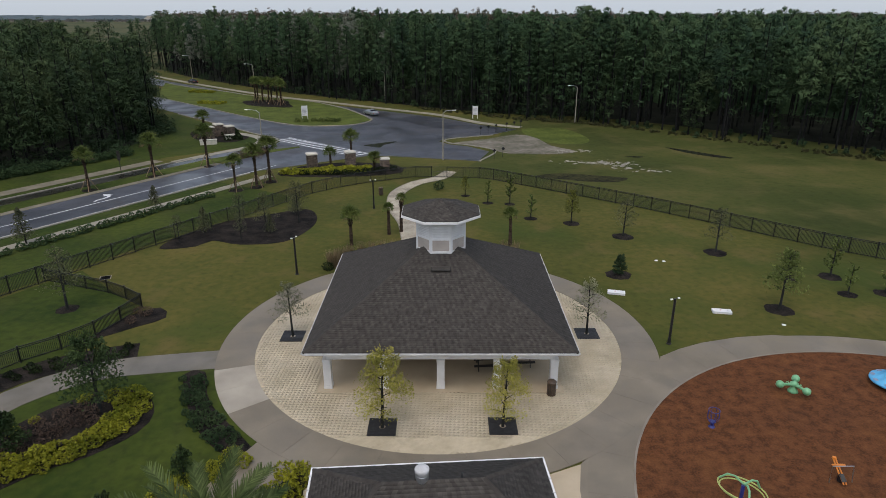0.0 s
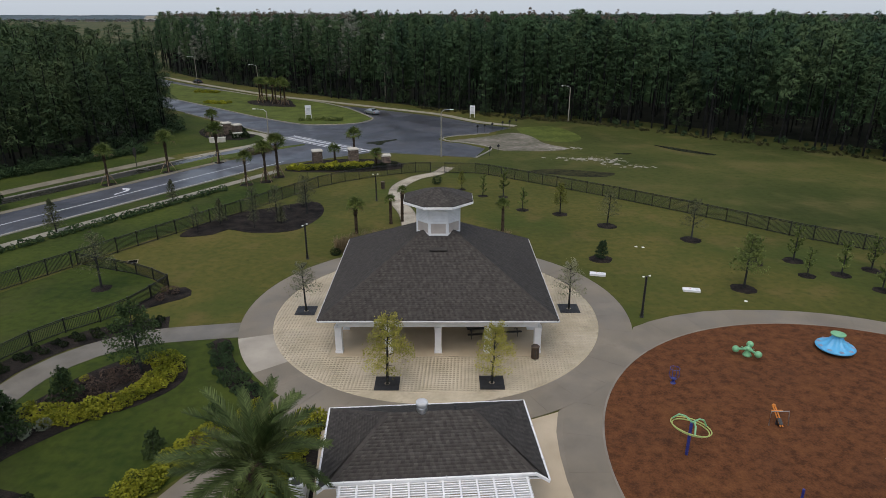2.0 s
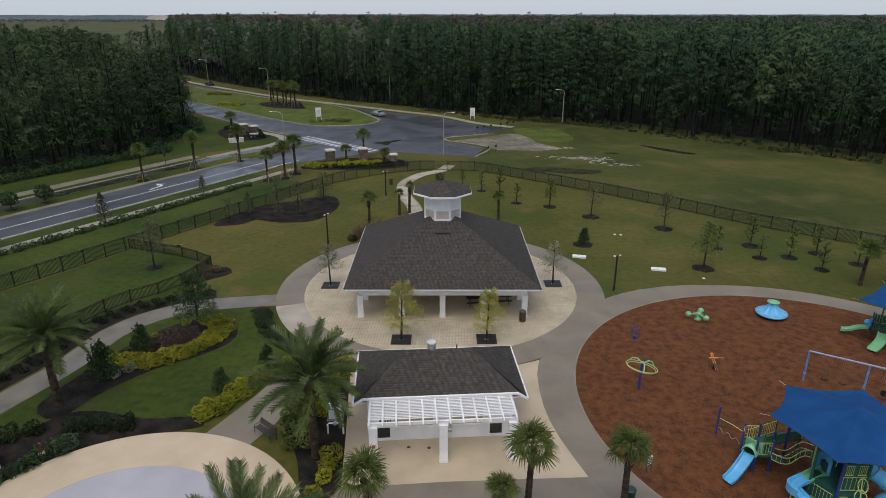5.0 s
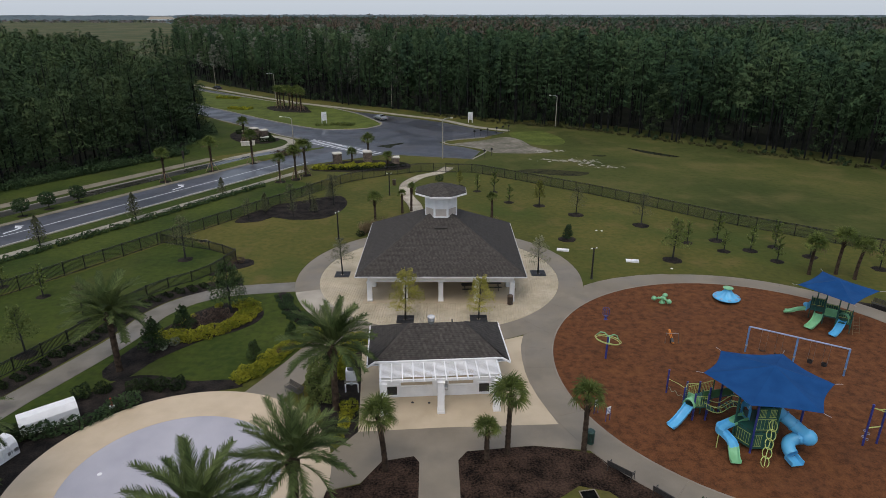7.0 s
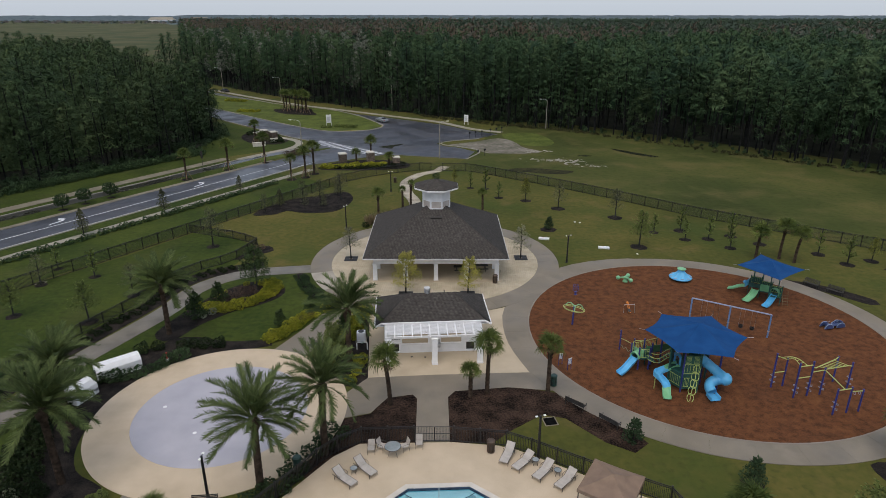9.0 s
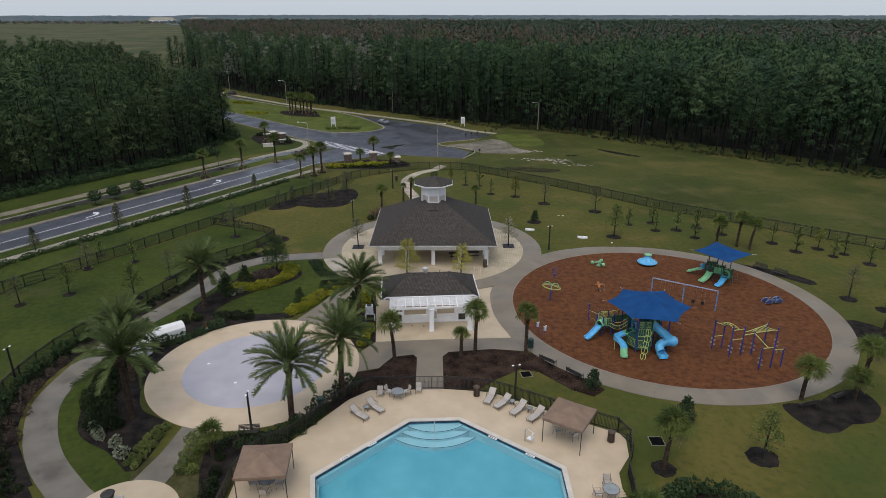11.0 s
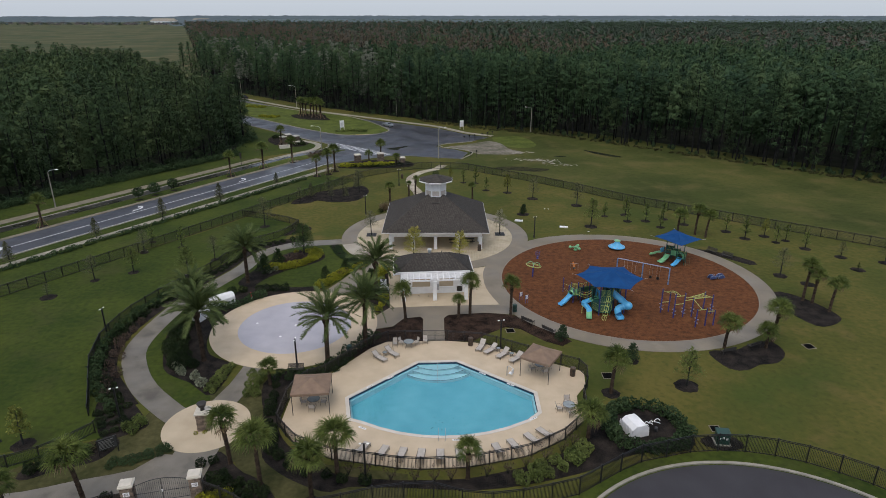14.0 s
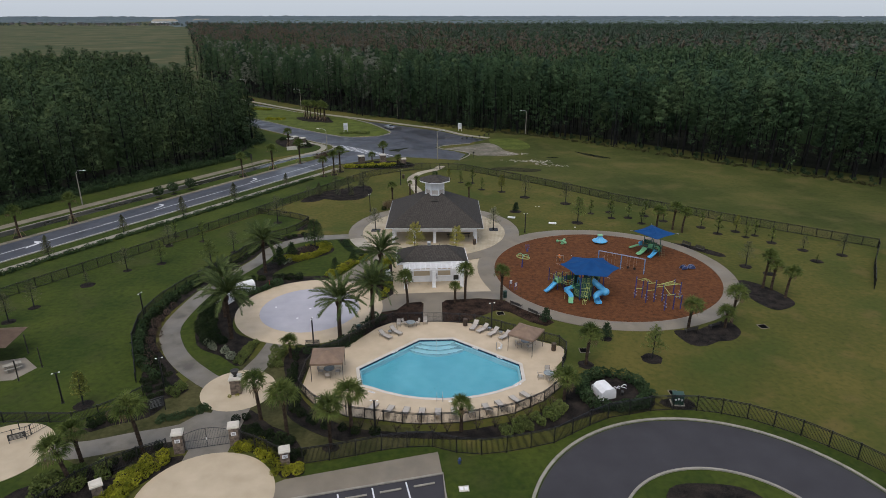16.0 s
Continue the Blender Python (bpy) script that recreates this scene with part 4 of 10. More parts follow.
bed([(-25.8, 20.6), (-23.4, 20.8), (-20.4, 20.0), (-17.2, 20.2), (-16.0, 19.2), (-19.6, 18.0), (-25.0, 15.0), (-27.1, 10.0), (-27.0, 5.0), (-25.4, 1.4), (-22.2, -1.0), (-22.4, -6.5), (-24.0, -5.8), (-25.6, -4.3),
     (-27.5, -3.3), (-29.4, -1.7), (-31.0, 2.0), (-32.4, 7.0), (-31.8, 12.0), (-30.0, 15.5), (-27.6, 18.5)], "dark mulch bed curving round the splash pad")
bed([(-12.2, 25.2), (-9.4, 27.0), (-6.9, 26.0), (-6.2, 18.0), (-6.0, 12.8), (-8.0, 12.2), (-9.0, 15.6), (-10.4, 18.6), (-12.0, 20.8)], "mulch bed beside the small building")
bed([(-24.0, 43.6), (-22.4, 45.2), (-23.6, 47.0), (-25.6, 45.4), (-26.6, 41.6)], "mulch at the corner of the low fence")
sl = smooth_line([(-22.2, 39.9), (-25.6, 38.6), (-28.9, 36.4), (-31.0, 32.6), (-31.8, 28.2), (-33.8, 22.6), (-36.2, 15.8), (-37.3, 10), (-37.7, 6), (-37.3, 2.2), (-35.5, -2.3), (-32.7, -5.9), (-30.2, -8.8)], 1.5)
setting(part("planting_bed", strip(B(), sl, -1.2, 1.2, 0.0, 0.024), "bark"), "narrow dark mulch strip along the curved path", "planting bed")
bed([(-30.4, -7.6), (-27.6, -10.4), (-26.8, -11.4), (-27.4, -12.4), (-29.8, -13.6), (-31.6, -11.6), (-33.4, -7.8)], "mulch bed round a path lamp")
bed([(-17.6, -3.6), (-15.4, -1.8), (-12.0, -2.0), (-11.6, -3.4), (-14.6, -4.4), (-15.2, -8.0), (-14.6, -11.4), (-13.6, -13.6), (-11.6, -15.8), (-8.5, -18.0), (-4.4, -18.8), (0, -18.9), (4, -18.5), (10.0, -16.4), (14.0, -13.4), (15.8, -9.6),
     (18.6, -8.4), (22.6, -9.0), (24.0, -12.2), (23.0, -15.1), (18.2, -15.6), (12, -18.3), (4.6, -20.0), (-2.6, -19.8), (-6.8, -19.7), (-8.2, -20.3), (-9.7, -19.9), (-11.3, -19.1), (-13.1, -17.9), (-14.9, -16.0), (-15.6, -13.0),
     (-16.5, -9.6), (-17.6, -6.0)], "long dark mulch bed round the pool fence")
bed([(-20.2, -15.7), (-18.7, -15.3), (-17.1, -16.9), (-15.9, -18.0), (-14.1, -19.0), (-12.3, -21.3), (-11.6, -23.5), (-11.4, -24.9), (-13.2, -25.4), (-14.4, -23.8), (-16.6, -22.0), (-18.4, -21.2), (-19.2, -18.4)], "dark mulch bed of shrubs beside the entrance gate")
bed([(DX - 4.0, DY + 5.6), (DX, DY + 7.0), (DX + 4.2, DY + 5.2), (DX + 4.4, DY - 3.0), (DX - 4.0, DY - 3.0)], "dark mulch in the middle of the turning island", 0.05)
bed([(-10.4, -21.3), (-9.5, -20.7), (-8.6, -21.3), (-9.5, -22.0)], "small mulch ring round a palm", 0.03)
bed([(-34.7, -18.7), (-34.7, -17.4), (-33.2, -15.9), (-31.1, -15.0), (-29.7, -13.9), (-28.9, -13.4), (-28.2, -14.2), (-28.7, -16.0), (-29.8, -16.9), (-32.1, -17.8), (-33.6, -18.8)], "dark mulch bed beside the low fence")
bed([(-36.4, -27.6), (-33.5, -25.6), (-32.4, -24.6), (-30.0, -23.9), (-28.6, -24.6), (-28.4, -28.0), (-30, -34), (-36, -34)], "dark mulch bed outside the side fence")
bed([(24.2, -14.0), (25.4, -13.2), (27.6, -13.4), (27.8, -14.9), (25.4, -15.1)], "bare dark soil round the utility cabinet")
bed([(-26.8, -24.4), (-24.2, -22.6), (-22.9, -22.8), (-26.2, -27.2), (-27.8, -31.0), (-31.0, -31.0), (-30.0, -27)], "mulch bed under clipped golden shrubs", 0.027)
bed([(-25.4, 93.6), (-22.0, 91.6), (-13.0, 91.8), (-6.6, 94.2), (-7.6, 99.2), (-14, 101.2), (-21.4, 99.6)], "mulch bed round the entrance piers")
bed([(-40.5, 118.5), (-38.6, 124.0), (-43.4, 129.6), (-51.0, 134.6), (-52.0, 128.6), (-47.4, 120.6)], "mulch bed round the far entrance piers")
bed([(-34.0, 141.0), (-24.5, 141.4), (-23.0, 145.0), (-30.0, 146.4)], "shrub bed at the nose of the median")
bed([(-55.5, 178), (-51, 168.8), (-40, 165.4), (-41.6, 172), (-45, 179.5)], "mulch under a clump of palms on the median", 0.06)

bed([(-29.4, -25.2), (-29.6, -23.7), (-28.7, -22.3), (-27.6, -21.5), (-25.3, -19.9), (-24.2, -20.7), (-25.9, -21.8), (-27.4, -23.2), (-28.3, -24.9)], "black mulch between path and entrance fence")

# ---- pine woods ----
edge_x = np.array([-150, -98, -55, -32, -12, 0, 17, 30, 41, 68, 90, 105, 150, 230])
edge_y = np.array([312, 245, 200, 182, 168, 159, 146, 141, 132, 107, 87, 74, 38, -20])


def in_right_wood(x, y, back=0.0):
    return (y > np.interp(x, edge_x, edge_y) + back) & (x > -117 - (y - 262) * 0.395) & (y > 0)


def in_left_wood(x, y):
    """Between the boulevard, its far arm and the meadow."""
    lim = np.interp(y, [-120, 52, 82, 100, 114, 130, 150, 185, 262, 340], [-205, -92, -74, -61.5, -57, -57, -69, -97, -152, -215])
    return (x < lim) & (y > -110) & (y < 340 + 0.5 * (x + 120)) & (x > -330)


def seen(x, y, pad=25.0):
    """Within the wedge that the whole flight looks over."""
    return np.abs(x) < 0.73 * (y + 72) + pad


def scatter(x0, x1, y0, y1, step, rng, keep):
    gx, gy = np.meshgrid(np.arange(x0, x1, step), np.arange(y0, y1, step))
    x = (gx + rng.uniform(-0.5, 0.5, gx.shape) * step).ravel()
    y = (gy + rng.uniform(-0.5, 0.5, gy.shape) * step).ravel()
    k = keep(x, y) & seen(x, y)
    return x[k], y[k]


def crowns(x, y, h, low, width, n, size, rng, slim=0.6):
    """Leaf sprays for many trees at once, gathered along rising limbs: crowns from low*h to h, widest low down."""
    T = len(x)
    m = max(5, n // 13)
    lt = (np.arange(m)[None] + rng.uniform(0, 1, (T, m))) / m
    la = 2.4 * np.arange(m)[None] + rng.uniform(0, 6.28, (T, 1)) + rng.normal(0, 0.3, (T, m))
    ll = width[:, None] * ((1 - lt) ** 0.6 + 0.06) * rng.uniform(0.65, 1.15, (T, m))
    k = rng.integers(0, m, (T, n))
    g = np.arange(T)[:, None]
    f = rng.uniform(0.15, 1.0, (T, n)) ** 0.7
    r = ll[g, k] * f
    a = la[g, k] + rng.normal(0, 0.13, (T, n))
    z = h[:, None] * (low + (1 - low) * lt[g, k]) + 0.1 * r + rng.normal(0, 0.09, (T, n)) * width[:, None]
    P = np.stack([x[:, None] + r * np.cos(a), y[:, None] + r * np.sin(a), z], -1).reshape(-1, 3)
    return leaves(P, size, rng, flat=0.3, long=0.6 / slim, wide=slim, three=True)


def trunks(x, y, h, r, rng):
    n = len(x)
    lean = rng.normal(0, 0.02, (n, 2))
    V = np.zeros((n, 8, 3))
    for k in range(4):
        dx, dy = ((1, 0), (0, 1), (-1, 0), (0, -1))[k]
        V[:, k] = np.stack([x + dx * r, y + dy * r, np.zeros(n) - 0.1], -1)
        V[:, 4 + k] = np.stack([x + dx * r * 0.35 + lean[:, 0] * h, y + dy * r * 0.35 + lean[:, 1] * h, h * 0.93], -1)
    q = np.array([t for k in range(4) for t in ((k, (k + 1) % 4, 4 + (k + 1) % 4), (k, 4 + (k + 1) % 4, 4 + k))])
    return V.reshape(-1, 3), (q[None] + 8 * np.arange(n)[:, None, None]).reshape(-1, 3)


def clumps(C, R, n, size, rng, out, up=0.35, slim=0.26, soft=0.0):
    """Rounded needle clumps about the centres C (k, 3) of radius R (k): n sprays on each, lying on its surface. out: each clump's way from its trunk.
    Returns vertices, triangles and the rounded normals."""
    k = len(C)
    d = rng.normal(size=(k, n, 3))
    d[..., 2] += up
    d /= np.linalg.norm(d, axis=-1)[..., None] + 1e-9
    P = (C[:, None] + R[:, None, None] * d * rng.uniform(0.72, 1.08, (k, n, 1)) * np.array([1, 1, 0.66])).reshape(-1, 3)
    nn = d.reshape(-1, 3) + rng.normal(0, 0.16, (k * n, 3))
    u = np.cross(nn, rng.normal(size=nn.shape))
    u /= np.linalg.norm(u, axis=1)[:, None] + 1e-9
    v = np.cross(nn, u)
    v /= np.linalg.norm(v, axis=1)[:, None] + 1e-9
    s = size * rng.uniform(0.6, 1.3, (len(P), 1))
    V = np.stack([P - u * s * 1.3, P + u * s - v * s * slim, P + u * s + v * s * slim], 1).reshape(-1, 3)
    N = (0.18 * d + 0.4 * out[:, None]) * (1 - soft) + np.array([0, 0, 0.42])
    N = (N / (np.linalg.norm(N, axis=-1)[..., None] + 1e-9)).reshape(-1, 3)
    return V, np.arange(len(V)).reshape(-1, 3), np.repeat(N, 3, 0)


def puffs(x, y, h, low, width, m, n, size, rng, puff=0.46, top=2.2, up=0.35, slim=0.26, soft=0.0):
    """Crowns of m rounded needle clumps a tree, from low*h to h, n sprays on each."""
    T = len(x)
    t = (np.arange(m)[None] + rng.uniform(0, 1, (T, m))) / m
    a = 2.4 * np.arange(m)[None] + rng.uniform(0, 6.28, (T, 1)) + rng.normal(0, 0.5, (T, m))
    r = width[:, None] * (1 - t ** top) ** 0.6 * (0.55 + 0.45 * np.minimum(1, t * 4)) * rng.uniform(0.35, 1.0, (T, m))
    C = np.stack([x[:, None] + r * np.cos(a), y[:, None] + r * np.sin(a), h[:, None] * (low + (1 - low) * t * 0.96)], -1).reshape(-1, 3)
    R = (width[:, None] * puff * (1.08 - 0.45 * t) * rng.uniform(0.75, 1.25, (T, m))).ravel()
    f = (r / width[:, None])[..., None]
    # high clumps face the sky, low ones face outward
    out = np.stack([f[..., 0] * np.cos(a), f[..., 0] * np.sin(a), 1.25 * t - 0.4], -1).reshape(-1, 3)
    return clumps(C, R, n, size, rng, out, up, slim, soft)


# trunks default to the bark with wood shade in its colour
def wood(name, x, y, hmin, hmax, low, width, m, n, size, mats, share, label, rng, bark="shadebark", puff=0.46, top=2.2, up=0.35, slim=0.26, soft=0.0):
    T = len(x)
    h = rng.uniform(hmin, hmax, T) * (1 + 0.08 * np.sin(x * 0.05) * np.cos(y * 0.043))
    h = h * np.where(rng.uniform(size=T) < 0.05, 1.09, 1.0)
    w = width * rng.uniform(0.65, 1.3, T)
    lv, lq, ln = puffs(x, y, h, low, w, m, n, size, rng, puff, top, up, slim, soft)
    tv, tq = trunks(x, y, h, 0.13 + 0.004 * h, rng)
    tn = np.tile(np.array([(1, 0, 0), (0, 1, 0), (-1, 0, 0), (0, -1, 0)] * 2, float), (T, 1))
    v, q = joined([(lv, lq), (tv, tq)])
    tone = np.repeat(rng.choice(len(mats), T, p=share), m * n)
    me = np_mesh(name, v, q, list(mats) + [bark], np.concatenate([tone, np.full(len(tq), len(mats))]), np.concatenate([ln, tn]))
    return tagged(new(name, me), label, "woodland", kind="stuff")


def canopy(x0, x1, y0, y1, step, hmin, hmax, mask, mats, label, rng, name="distant_wood"):
    """Far woods as one uneven roof of crowns with sides down to the ground, over the part of a grid where mask is above zero; its value scales the height."""
    gx, gy = np.meshgrid(np.arange(x0, x1, step), np.arange(y0, y1, step), indexing="ij")
    gx, gy = gx + rng.uniform(-0.4, 0.4, gx.shape) * step, gy + rng.uniform(-0.4, 0.4, gy.shape) * step
    inside = mask(gx, gy) * seen(gx, gy, 120.0)
    h = np.where(inside > 0, inside * (rng.uniform(hmin, hmax, gx.shape) + 1.5 * np.sin(gx * 0.013) * np.sin(gy * 0.009)), -0.5)
    v = np.stack([gx, gy, h], -1).reshape(-1, 3)
    idx = np.arange(gx.size).reshape(gx.shape)
    q = np.stack([idx[:-1, :-1], idx[1:, :-1], idx[1:, 1:], idx[:-1, 1:]], -1).reshape(-1, 4)
    q = q[(h.ravel()[q] > 0).any(1)]
    used, q = np.unique(q, return_inverse=True)
    q = q.reshape(-1, 4)
    me = np_mesh(name, v[used], q, mats, rng.choice(len(mats), len(q)))
    me.shade_flat()
    return tagged(new(name, me), label, "woodland", kind="stuff")


GREYS = ("pine_pale", "grey_wood", "pine")
PINES = ("pine", "pine_pale", "pine_deep")
# litter sheets, coloured near black for the shade between the trunks
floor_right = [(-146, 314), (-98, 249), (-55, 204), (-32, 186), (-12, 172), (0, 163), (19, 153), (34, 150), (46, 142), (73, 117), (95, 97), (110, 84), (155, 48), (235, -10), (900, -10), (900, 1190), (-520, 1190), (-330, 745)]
setting(part("forest_floor", prism(B(), floor_right, 0.0, 0.02), "litter"), "needle litter under the pine wood, darkened for tree shade", "forest floor")
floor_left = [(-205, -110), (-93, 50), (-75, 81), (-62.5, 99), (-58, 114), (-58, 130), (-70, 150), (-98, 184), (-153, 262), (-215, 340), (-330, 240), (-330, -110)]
setting(part("forest_floor", prism(B(), floor_left, 0.0, 0.02), "litter"), "leaf litter under the mixed wood, darkened for tree shade", "forest floor")
rng = np.random.default_rng(11)
x, y = scatter(-160, 260, 0, 420, 4.9, rng, lambda a, b: in_right_wood(a, b, 4.0) & ~in_right_wood(a, b, 30.0))
west = (x < -12) & (rng.uniform(size=len(x)) < 0.75)
wood("edge_wood", x[west], y[west], 14.0, 22.0, 0.42, 2.8, 18, 46, 0.4, GREYS, (0.45, 0.45, 0.1), "grey-green pines and half-bare oaks along the far road", rng)
x, y = x[~west], y[~west]
k = rng.uniform(size=len(x)) < 0.2
wood("pine_wood", x[~k], y[~k], 17.5, 23.5, 0.5, 2.9, 22, 54, 0.4, PINES, (0.55, 0.17, 0.28), "tall dark green pines standing close together on bare trunks", rng)
wood("pine_wood", x[k], y[k], 11.0, 20.0, 0.34, 2.8, 22, 52, 0.4, PINES, (0.45, 0.25, 0.3), "lower pines and oaks along the edge of the wood", rng)
x, y = scatter(-160, 260, 0, 420, 4.8, rng, lambda a, b: in_right_wood(a, b, 30.0) & ~in_right_wood(a, b, 75.0))
west = (x < -12) & (rng.uniform(size=len(x)) < 0.7)
wood("edge_wood", x[west], y[west], 15.0, 22.5, 0.52, 2.9, 13, 32, 0.5, GREYS, (0.45, 0.45, 0.1), "pale pines and bare oaks behind the far road", rng)
x, y = x[~west], y[~west]
wood("pine_wood", x, y, 17.5, 23.5, 0.6, 2.9, 13, 32, 0.52, PINES, (0.4, 0.35, 0.25), "tall pines behind the edge of the wood", rng)
x, y = scatter(-260, 420, 60, 640, 6.0, rng, lambda a, b: in_right_wood(a, b, 75.0) & ~in_right_wood(a, b, 270.0))
brown = np.clip((y - 205 - 0.3 * x + 30 * np.sin(x * 0.03)) / 100, 0, 0.78) * np.clip(1.0 - (x + 60) / 300, 0.08, 1)
k = rng.uniform(size=len(x)) < brown
wood("pine_wood", x[~k], y[~k], 17.5, 23.0, 0.68, 3.2, 8, 18, 0.68, PINES, (0.4, 0.35, 0.25), "deep green pine wood reaching away from the road", rng)
wood("winter_wood", x[k], y[k], 19.0, 24.5, 0.58, 2.5, 9, 13, 0.64, ("rust", "rust_grey"), (0.6, 0.4), "brownish winter crowns standing among the pines", rng, top=1.0)
x, y = scatter(-700, 900, 300, 1150, 9.5, rng, lambda a, b: in_right_wood(a, b, 270.0) & (b < 1150))
k = rng.uniform(size=len(x)) < 0.55 - 0.0012 * x + 0.2 * np.sin(x * 0.009 + 1.0) * np.cos(y * 0.006) - 0.0009 * (y - 420)
# the farpine crowns are greyed in colour for haze
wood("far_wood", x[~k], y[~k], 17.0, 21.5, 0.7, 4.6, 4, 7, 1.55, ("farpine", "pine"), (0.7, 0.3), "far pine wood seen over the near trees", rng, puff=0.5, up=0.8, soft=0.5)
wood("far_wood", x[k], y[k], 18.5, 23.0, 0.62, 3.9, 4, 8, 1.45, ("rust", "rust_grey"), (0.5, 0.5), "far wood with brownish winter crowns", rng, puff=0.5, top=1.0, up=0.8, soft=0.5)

# haze painted as pale blue-grey crown colour on the farthest woods
canopy(-800, 1300, 1140, 1760, 9.0, 12, 19, lambda a, b: np.clip((a + 250 + (b - 800) * 0.48) / 140, 0, 1), ("farpine", "distant", "distant"), "distant wood behind the pines, crowns tinted grey-green for haze", rng)
canopy(-2300, 2700, 1750, 3600, 22.0, 11, 19, lambda a, b: np.clip((a + 250 + (b - 800) * 0.5) / 250, 0, 1), ("distant",), "distant wood up to the horizon, crowns tinted blue-grey for haze", rng)
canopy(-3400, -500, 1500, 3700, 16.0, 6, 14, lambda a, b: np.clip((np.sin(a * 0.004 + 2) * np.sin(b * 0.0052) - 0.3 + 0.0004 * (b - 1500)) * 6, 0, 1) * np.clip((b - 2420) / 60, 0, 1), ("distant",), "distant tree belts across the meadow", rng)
x, y = scatter(-1480, -720, 1820, 2100, 26.0, rng, lambda a, b: rng.uniform(size=a.shape) < 0.55)
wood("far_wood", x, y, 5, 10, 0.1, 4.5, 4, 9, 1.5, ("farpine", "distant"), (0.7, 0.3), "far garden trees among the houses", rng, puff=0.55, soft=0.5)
x, y = scatter(-330, -50, -110, 340, 5.4, rng, lambda a, b: in_left_wood(a, b))
edge = np.interp(y, [-120, 52, 100, 130, 185, 340], [-205, -92, -61.5, -57, -97, -215]) - x
k = edge < 26
wood("mixed_wood", x[k], y[k], 12.0, 21.0, 0.26, 3.5, 19, 46, 0.36, ("mixed", "mixed_pale", "mixed_deep"), (0.4, 0.25, 0.35), "dense dark mixed wood beside the boulevard", rng)
wood("mixed_wood", x[~k], y[~k], 12.5, 21.0, 0.5, 3.9, 12, 22, 0.58, ("mixed", "mixed_pale", "mixed_deep"), (0.4, 0.35, 0.25), "mixed wood stretching back to the meadow", rng)
# the lower crowns close up under the tree tops
canopy(-260, 420, 60, 640, 4.5, 11, 17, lambda a, b: in_right_wood(a - 20, b, 46.0) & ~in_right_wood(a, b, 290.0), ("pine", "pine_deep", "pine"), "closed lower crowns of the pine wood", rng, "pine_wood")
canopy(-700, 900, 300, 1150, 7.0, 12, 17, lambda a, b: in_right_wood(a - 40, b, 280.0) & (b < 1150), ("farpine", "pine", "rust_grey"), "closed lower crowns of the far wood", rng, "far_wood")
canopy(-330, -50, -110, 340, 4.5, 8, 14, lambda a, b: in_left_wood(a + 22.0, b), ("mixed", "mixed_deep"), "closed lower crowns of the mixed wood", rng, "mixed_wood")
# undergrowth along both wood edges
ex = np.interp(np.linspace(0, 13, 230), np.arange(14), edge_x) + rng.normal(0, 1.6, 230)
ey = np.interp(np.linspace(0, 13, 230), np.arange(14), edge_y) + rng.uniform(1.0, 9.0, 230)
hh = rng.uniform(1.0, 4.2, 230) * np.where(ex > 36, 0.35, np.where(ex > -5, 1.3, 1.0))
lv, lq, ln = puffs(ex, ey, hh, 0.1, hh * 0.5, 6, 18, 0.28, rng, puff=0.6)
tagged(new("undergrowth", np_mesh("undergrowth", lv, lq, ["mixed_deep"], None, ln)), "tangled dark undergrowth along the pine edge", "undergrowth", kind="stuff")
uy = rng.uniform(-100, 150, 520)
ux = np.interp(uy, [-120, 52, 82, 100, 114, 130, 150], [-205, -92, -74, -61.5, -57, -57, -69]) + rng.uniform(-5, 1.5, 520)
hh = rng.uniform(0.8, 2.6, 520)
lv, lq, ln = puffs(ux, uy, hh, 0.1, hh * 0.8, 5, 15, 0.29, rng, puff=0.6)
tagged(new("undergrowth", np_mesh("undergrowth", lv, lq, ["mixed_deep"], None, ln)), "low dark bushes along the edge of the mixed wood", "undergrowth", kind="stuff")
# pale tall grass where the field meets the pines
gx = np.interp(np.linspace(4.5, 13, 620), np.arange(14), edge_x) + rng.normal(0, 0.8, 620)
gy = np.interp(gx, edge_x, edge_y) + rng.uniform(-1.6, 2.2, 620)
hh = rng.uniform(0.15, 0.5, 620)
lv, lq = crowns(gx, gy, hh, 0.0, hh * 0.9, 36, 0.2, rng, slim=0.4)
tagged(new("tall_grass", np_mesh("tall_grass", lv, lq, ["sedge"])), "pale tall grass along the foot of the pines", "tall grass", kind="stuff")

# ---- pavilion and small building ----


TONES = []


def slope_tabs(A, Bq, C, D, rng, exposure=0.145, tab=0.19):
    """Shingle tabs over one roof plane: A to Bq the eave, D to C the ridge. Each tab has a top and a lower edge."""
    A, Bq, C, D = (np.array(p, float) for p in (A, Bq, C, D))
    n = np.cross(Bq - A, D - A)
    n /= np.linalg.norm(n)
    if n[2] < 0:
        n = -n
    L = np.linalg.norm((D + C - A - Bq) / 2)
    k = int(L / exposure)
    V, Q = [], []
    for i in range(k):
        v0, v1 = i / k, min((i + 1.12) / k, 1)
        l0, r0, l1, r1 = A + (D - A) * v0, Bq + (C - Bq) * v0, A + (D - A) * v1, Bq + (C - Bq) * v1
        w = np.linalg.norm(r0 - l0)
        if w < 0.12:
            continue
        cuts, p = [0.0], tab * (0.5 + 1.0 * (i % 2)) * rng.uniform(0.85, 1.15)
        while p < w - 0.05:
            cuts.append(p / w)
            p += tab * rng.uniform(0.94, 1.06)
        cuts.append(1.0)
        for n_tab, (a, b) in enumerate(zip(cuts, cuts[1:])):
            # laminated tabs alternate between a light and a dark tone
            TONES.extend([1 if (n_tab % 2) != (rng.uniform() < 0.06) else 0] * 2)
